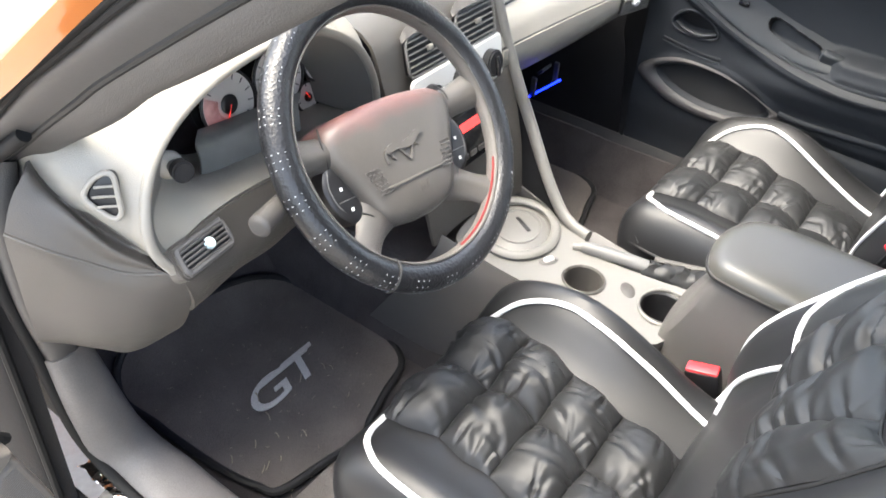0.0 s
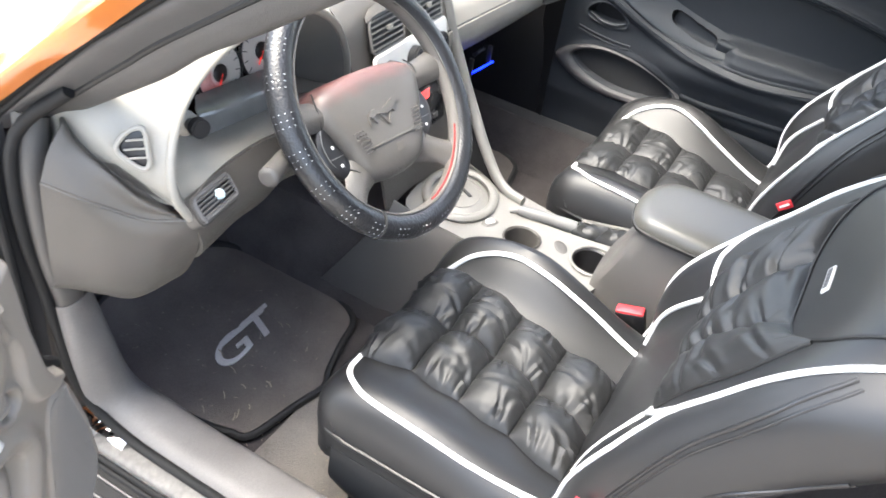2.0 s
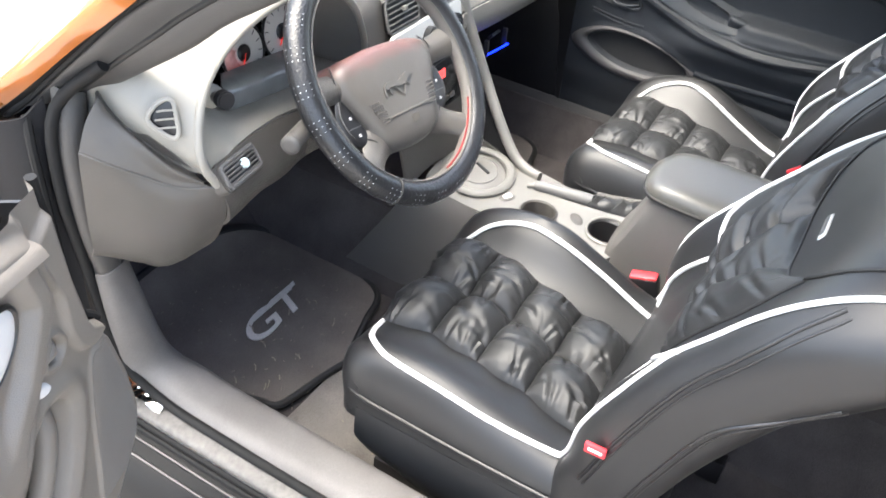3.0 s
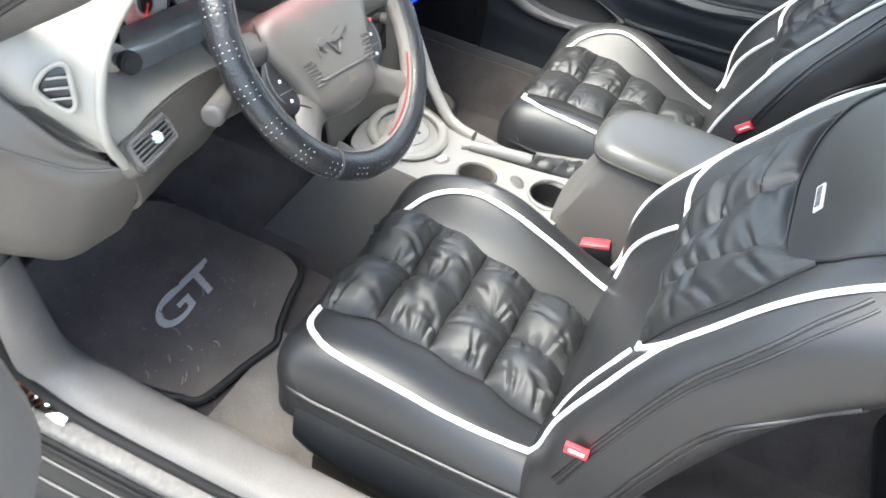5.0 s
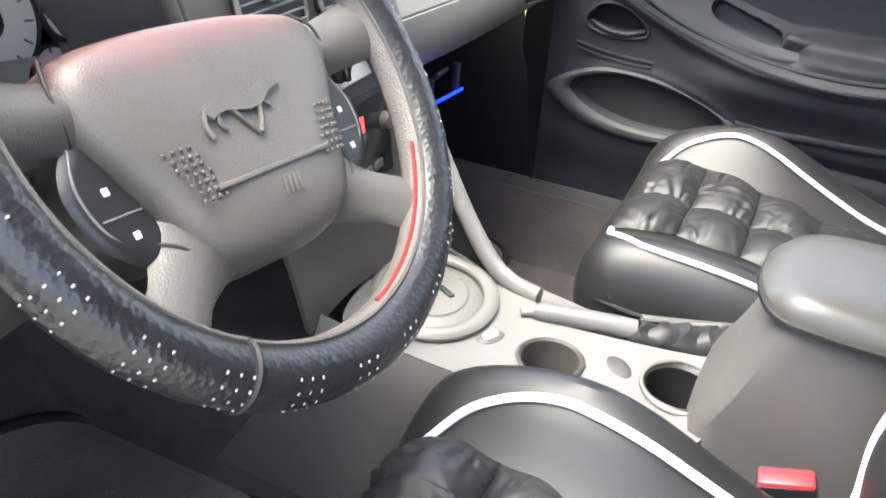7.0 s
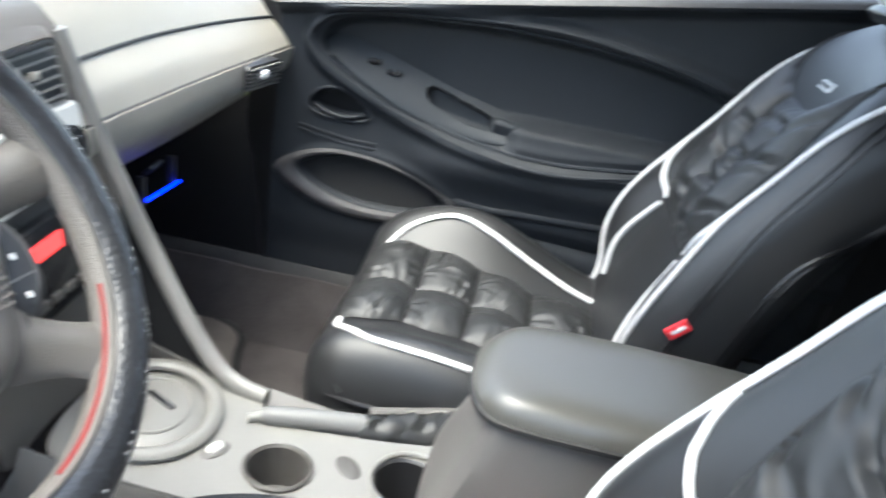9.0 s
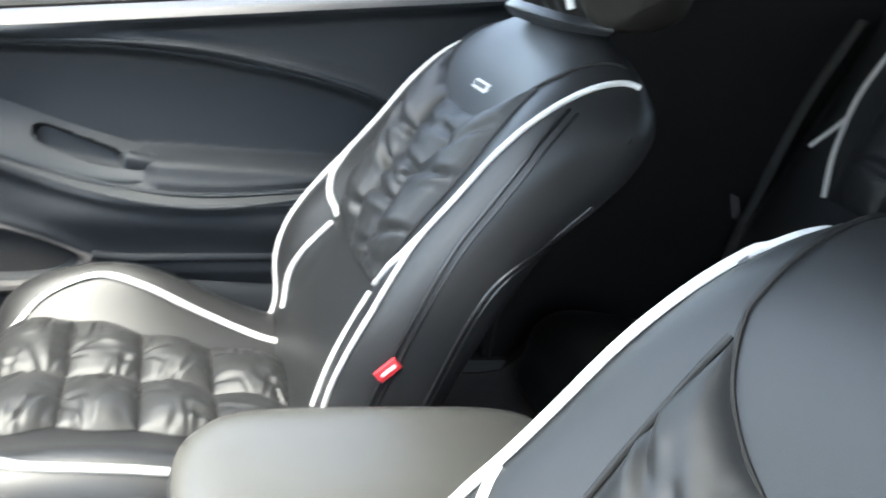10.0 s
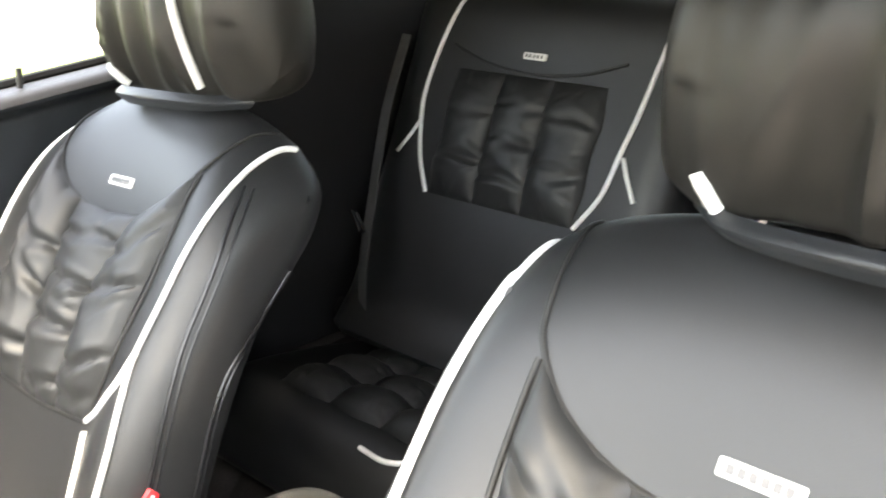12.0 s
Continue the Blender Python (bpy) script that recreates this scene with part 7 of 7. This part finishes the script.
for s in (-1, 1):
    fe = [[(s * 0.80, 0.78, 0.925), (s * 0.84, 0.80, 0.85), (s * 0.86, 0.82, 0.6), (s * 0.84, 0.82, 0.25)], [(s * 0.81, 1.4, 0.89), (s * 0.87, 1.4, 0.83), (s * 0.89, 1.4, 0.6), (s * 0.87, 1.4, 0.25)], [(s * 0.79, 2.1, 0.78), (s * 0.84, 2.1, 0.72), (s * 0.85, 2.1, 0.5), (s * 0.83, 2.1, 0.25)]]
    B("fender", loft(fe, 16, 16, thick=0.004), M_PAINT, "orange front wing")
    rq = [[(s * 0.685, -0.40, z) for z in (0.25, 0.6, 1.0, 1.40)], [(s * 0.70, -0.80, z) for z in (0.25, 0.6, 1.0, 1.38)], [(s * 0.68, -1.2, z) for z in (0.25, 0.6, 1.0, 1.30)], [(s * 0.60, -1.7, z) for z in (0.25, 0.6, 0.95, 1.05)]]
    B("quarter_trim", loft(rq, 16, 16, thick=0.006), M_TRIMDARK, "dark rear quarter trim")
    oq = [[(s * 0.79, -0.46, z) for z in (0.25, 0.6, 0.95)] + [(s * 0.70, -0.46, 1.40)], [(s * 0.86, -1.2, z) for z in (0.25, 0.6, 0.95)] + [(s * 0.70, -1.2, 1.33)], [(s * 0.80, -2.1, z) for z in (0.25, 0.6, 0.90)] + [(s * 0.62, -2.0, 1.0)]]
    B("rear_wing", loft(oq, 16, 16, thick=0.004), M_PAINT, "orange rear wing")
    B("roof_rail", tube([(s * 0.665, 0.0, 1.40), (s * 0.675, -0.3, 1.42), (s * 0.68, -0.8, 1.40), (s * 0.67, -1.2, 1.34)], 0.03, 10, n=24), M_TRIMDARK, "dark roof rail")
# the roof's unseen front edge is drawn forward to shade the passenger cushion
roof = [[(-0.67, 0.08, 1.41), (-0.3, 0.20, 1.42), (0, 0.225, 1.425), (0.3, 0.20, 1.42), (0.67, 0.08, 1.41)], [(-0.69, -0.5, 1.44), (0, -0.5, 1.49), (0.69, -0.5, 1.44)], [(-0.67, -1.15, 1.37), (0, -1.15, 1.42), (0.67, -1.15, 1.37)]]
B("roof", loft(roof, 24, 16, thick=0.006), M_PAINT, "orange roof")
for s in (-1, 1):
    B("rear_pillar_trim", loft([[(s * 0.655, -1.15, 1.36), (s * 0.675, -1.15, 1.05)], [(s * 0.63, -1.5, 1.24), (s * 0.65, -1.5, 1.05)], [(s * 0.585, -2.0, 1.05), (s * 0.60, -2.0, 1.0)]], 10, 12, thick=0.004), M_TRIMDARK, "dark rear pillar trim")
B("parcel_shelf", loft([[(-0.66, -1.11, 1.115), (0.66, -1.11, 1.115)], [(-0.62, -1.6, 1.12), (0.62, -1.6, 1.12)], [(-0.60, -2.0, 1.12), (0.60, -2.0, 1.12)]], 10, 8, thick=0.006), M_TRIMDARK, "dark rear shelf")
B("tail", loft([[(-0.66, -1.70, 1.04), (0.66, -1.70, 1.04)], [(-0.75, -2.15, 0.95), (0.75, -2.15, 0.95)], [(-0.75, -2.2, 0.3), (0.75, -2.2, 0.3)]], 12, 12, thick=0.006), M_PAINT, "orange tail")
B("bulkhead", loft([[(-0.78, 1.16, 0.3), (0.78, 1.16, 0.3)], [(-0.78, 1.10, 0.92), (0.78, 1.10, 0.92)]], 8, 8, thick=0.01), M_TRIMDARK, "dark bulkhead")
B("seat_bulkhead", loft([[(-0.68, -1.16, 0.25), (0.68, -1.16, 0.25)], [(-0.68, -1.16, 1.07), (0.68, -1.16, 1.07)]], 8, 8, thick=0.01), M_TRIMDARK, "dark panel behind the rear seats")
for s in (-1, 1):
    y0 = 0.15 if s < 0 else 0.0
    B("kick_panel", loft([[(s * 0.675, 0.60 + y0, 0.25), (s * 0.675, 1.15, 0.28)], [(s * 0.69, 0.64 + y0, 0.55), (s * 0.69, 1.12, 0.6)], [(s * 0.76, 0.72 + y0 * 0.5, 0.85), (s * 0.74, 1.05, 0.9)]], 10, 10, thick=0.004), M_TRIMDARK, "dark footwell side trim")
ps = [[(0.655, y, 0.24), (0.660, y, 0.33), (0.672, y, 0.37), (0.70, y, 0.372)] for y in (1.0, 0.7, 0.4, 0.0, -0.45)]
B("passenger_sill", loft(ps, 12, 16, thick=0.004), M_SEALGREY, "dark grey sill cover")
# the lining is out of view; its dark colour cuts bounce onto the rear seats
liner = [[(x, y, z - 0.018) for x, y, z in r] for r in roof]
tagged(part("ceiling", loft(liner, 24, 16, thick=0.006), M_LINER), "unseen cloth headliner under the roof, dark grey to cut bounced light", "headliner", kind="structure")

# rear seat belt with its tongue
belt = thing("rear_seat_belt", (0.60, -0.80, 0.50), "dark rear seat belt webbing with a steel tongue", "seat belt")
pts = [(0.615, -0.93, 1.06), (0.60, -0.86, 0.92), (0.575, -0.80, 0.76), (0.560, -0.765, 0.66), (0.565, -0.77, 0.55)]
part("webbing", loft([[(x - 0.016, y, z) for x, y, z in pts], [(x + 0.016, y - 0.012, z) for x, y, z in pts]], 24, 4, thick=0.0016), M_BELT, belt)
for k in (0, 1):
    part("tongue", moved(box_bm((-0.003, -0.002, -0.020), (0.003, 0.002, 0.020), 0.0008), Matrix.Translation((0.545 + k * 0.014, -0.745, 0.738)) @ pose(0, 0, 0, 0, 35, 0)), M_CHROME, belt, "steel tongue bar")

# ---- floor mats and small things ----
def floor_mat(cx, label, letters):
    mt = thing("floor_mat", (cx, 0.75, 0.23), label, "floor mat", "floor mats")
    ol = [(-0.165, 0.625), (-0.150, 0.595), (-0.05, 0.575), (0.02, 0.560), (0.05, 0.575), (0.13, 0.60), (0.20, 0.62), (0.235, 0.68), (0.24, 0.80), (0.22, 0.96), (0.0, 1.0), (-0.17, 0.98), (-0.185, 0.85), (-0.18, 0.70)]
    ol = spline([(x + cx, y - 0.010) for x, y in ol], 80, True)
    H = lambda y: 0.243 + 0.32 * float(smoothstep(0.92, 1.16, y))
    c = ol.mean(0)
    rows = [[(x, y, H(y) - 0.012) for x, y in ol]]
    for s in (1.0, 0.985, 0.9, 0.75, 0.55, 0.35, 0.15, 0.01):
        rows.append([(c[0] + (x - c[0]) * s, c[1] + (y - c[1]) * s, H(c[1] + (y - c[1]) * s) + (0.004 if s < 1 else 0) + 0.003 * noise.noise(Vector((x * s * 12, y * s * 12, 1)))) for x, y in ol])
    part("mat_surface", grid_bm(rows, True), M_MAT, mt)
    part("edging", tube([(x, y, H(y)) for x, y in ol], 0.0075, 8, True, n=120), M_MATEDGE, mt, "bound black edge")
    if letters:
        cu = bpy.data.curves.new("letters", "FONT")
        cu.body, cu.size, cu.shear, cu.extrude, cu.align_x, cu.align_y, cu.space_character = "GT", 0.146, 0.30, 0.0015, "CENTER", "CENTER", 0.86
        cu.offset = 0.0008
        ob = new("tmp_text", cu)
        dg = bpy.context.evaluated_depsgraph_get()
        me = bpy.data.meshes.new_from_object(ob.evaluated_get(dg))
        bm = bmesh.new()
        bm.from_mesh(me)
        bpy.data.objects.remove(ob)
        vs = [(-0.042, 0.0352), (0.100, 0.0352), (0.118, 0.0520), (-0.030, 0.0520)]
        low, high = ([bm.verts.new((x, y, z)) for x, y in vs] for z in (-0.0012, 0.0012))
        for f in [low[::-1], high] + [[low[i], low[(i + 1) % 4], high[(i + 1) % 4], high[i]] for i in range(4)]:
            bm.faces.new(f)
        bm.transform(Matrix.Translation((-0.374, 0.744, 0.2515)) @ Matrix.Rotation(radians(1), 4, "Z") @ Matrix.Diagonal((0.95, 0.60, 1, 1)))
        part("letters", bm, M_LETTER, mt, "grey embroidered letters GT", smooth=False)
    return mt


floor_mat(-0.385, "black carpet floor mat with grey letters, littered with straw", True)
floor_mat(0.385, "black carpet floor mat in the passenger footwell", False)
bits = bmesh.new()
rng = random.Random(5)
for k in range(90):
    x, y = rng.uniform(-0.56, -0.22), rng.uniform(0.58, 0.95)
    l = rng.uniform(0.0014, 0.0065)
    moved_b = Matrix.Translation((x, y, 0.2515)) @ Matrix.Rotation(rng.uniform(0, 6.3), 4, "Z") @ Matrix.Diagonal((l, 0.0009, 0.0007, 1))
    bmesh.ops.create_cube(bits, size=1, matrix=moved_b)
for k in range(40):
    x, y = rng.uniform(-0.64, -0.40), rng.uniform(0.30, 0.60)
    bmesh.ops.create_cube(bits, size=1, matrix=Matrix.Translation((x, y, 0.238)) @ Matrix.Rotation(rng.uniform(0, 6.3), 4, "Z") @ Matrix.Diagonal((rng.uniform(0.002, 0.006), 0.001, 0.001, 1)))
for k in range(16):
    x, y, a = rng.uniform(-0.55, -0.26), rng.uniform(0.555, 0.80), rng.uniform(0.4, 1.5)
    l, z = rng.uniform(0.005, 0.011), 0.2525 if y > 0.60 else 0.240
    tube([(x - l * math.cos(a), y - l * math.sin(a), z), (x + 0.15 * l * math.sin(a), y - 0.15 * l * math.cos(a), z + 0.002), (x + l * math.cos(a), y + l * math.sin(a), z)], 0.0011, 5, n=6, bm=bits)
tagged(part("straw_litter", bits, M_STRAW, smooth=False), "scattered bits of straw and grit on the mat", "litter", kind="stuff")

led = thing("footwell_light", (-0.50, 0.80, 0.66), "small blue lit strip under the dash", "light strip")
part("strip", tube([(-0.58, 0.72, 0.660), (-0.50, 0.735, 0.668), (-0.44, 0.75, 0.664)], 0.004, 6, n=12), M_BLUELED, led)
led2 = thing("seat_light", (-0.60, 0.10, 0.30), "small blue light under the seat", "light")
part("lens", moved(dome(ellipse(0, 0, 0.005, 0.005, 16), 0.004, 4), Matrix.Translation((-0.592, 0.155, 0.392))), M_BLUELED, led2)
part("holder", tube([(-0.585, 0.22, 0.40), (-0.590, 0.155, 0.388), (-0.588, 0.12, 0.383)], 0.003, 6, n=12), M_BLACK, led2)
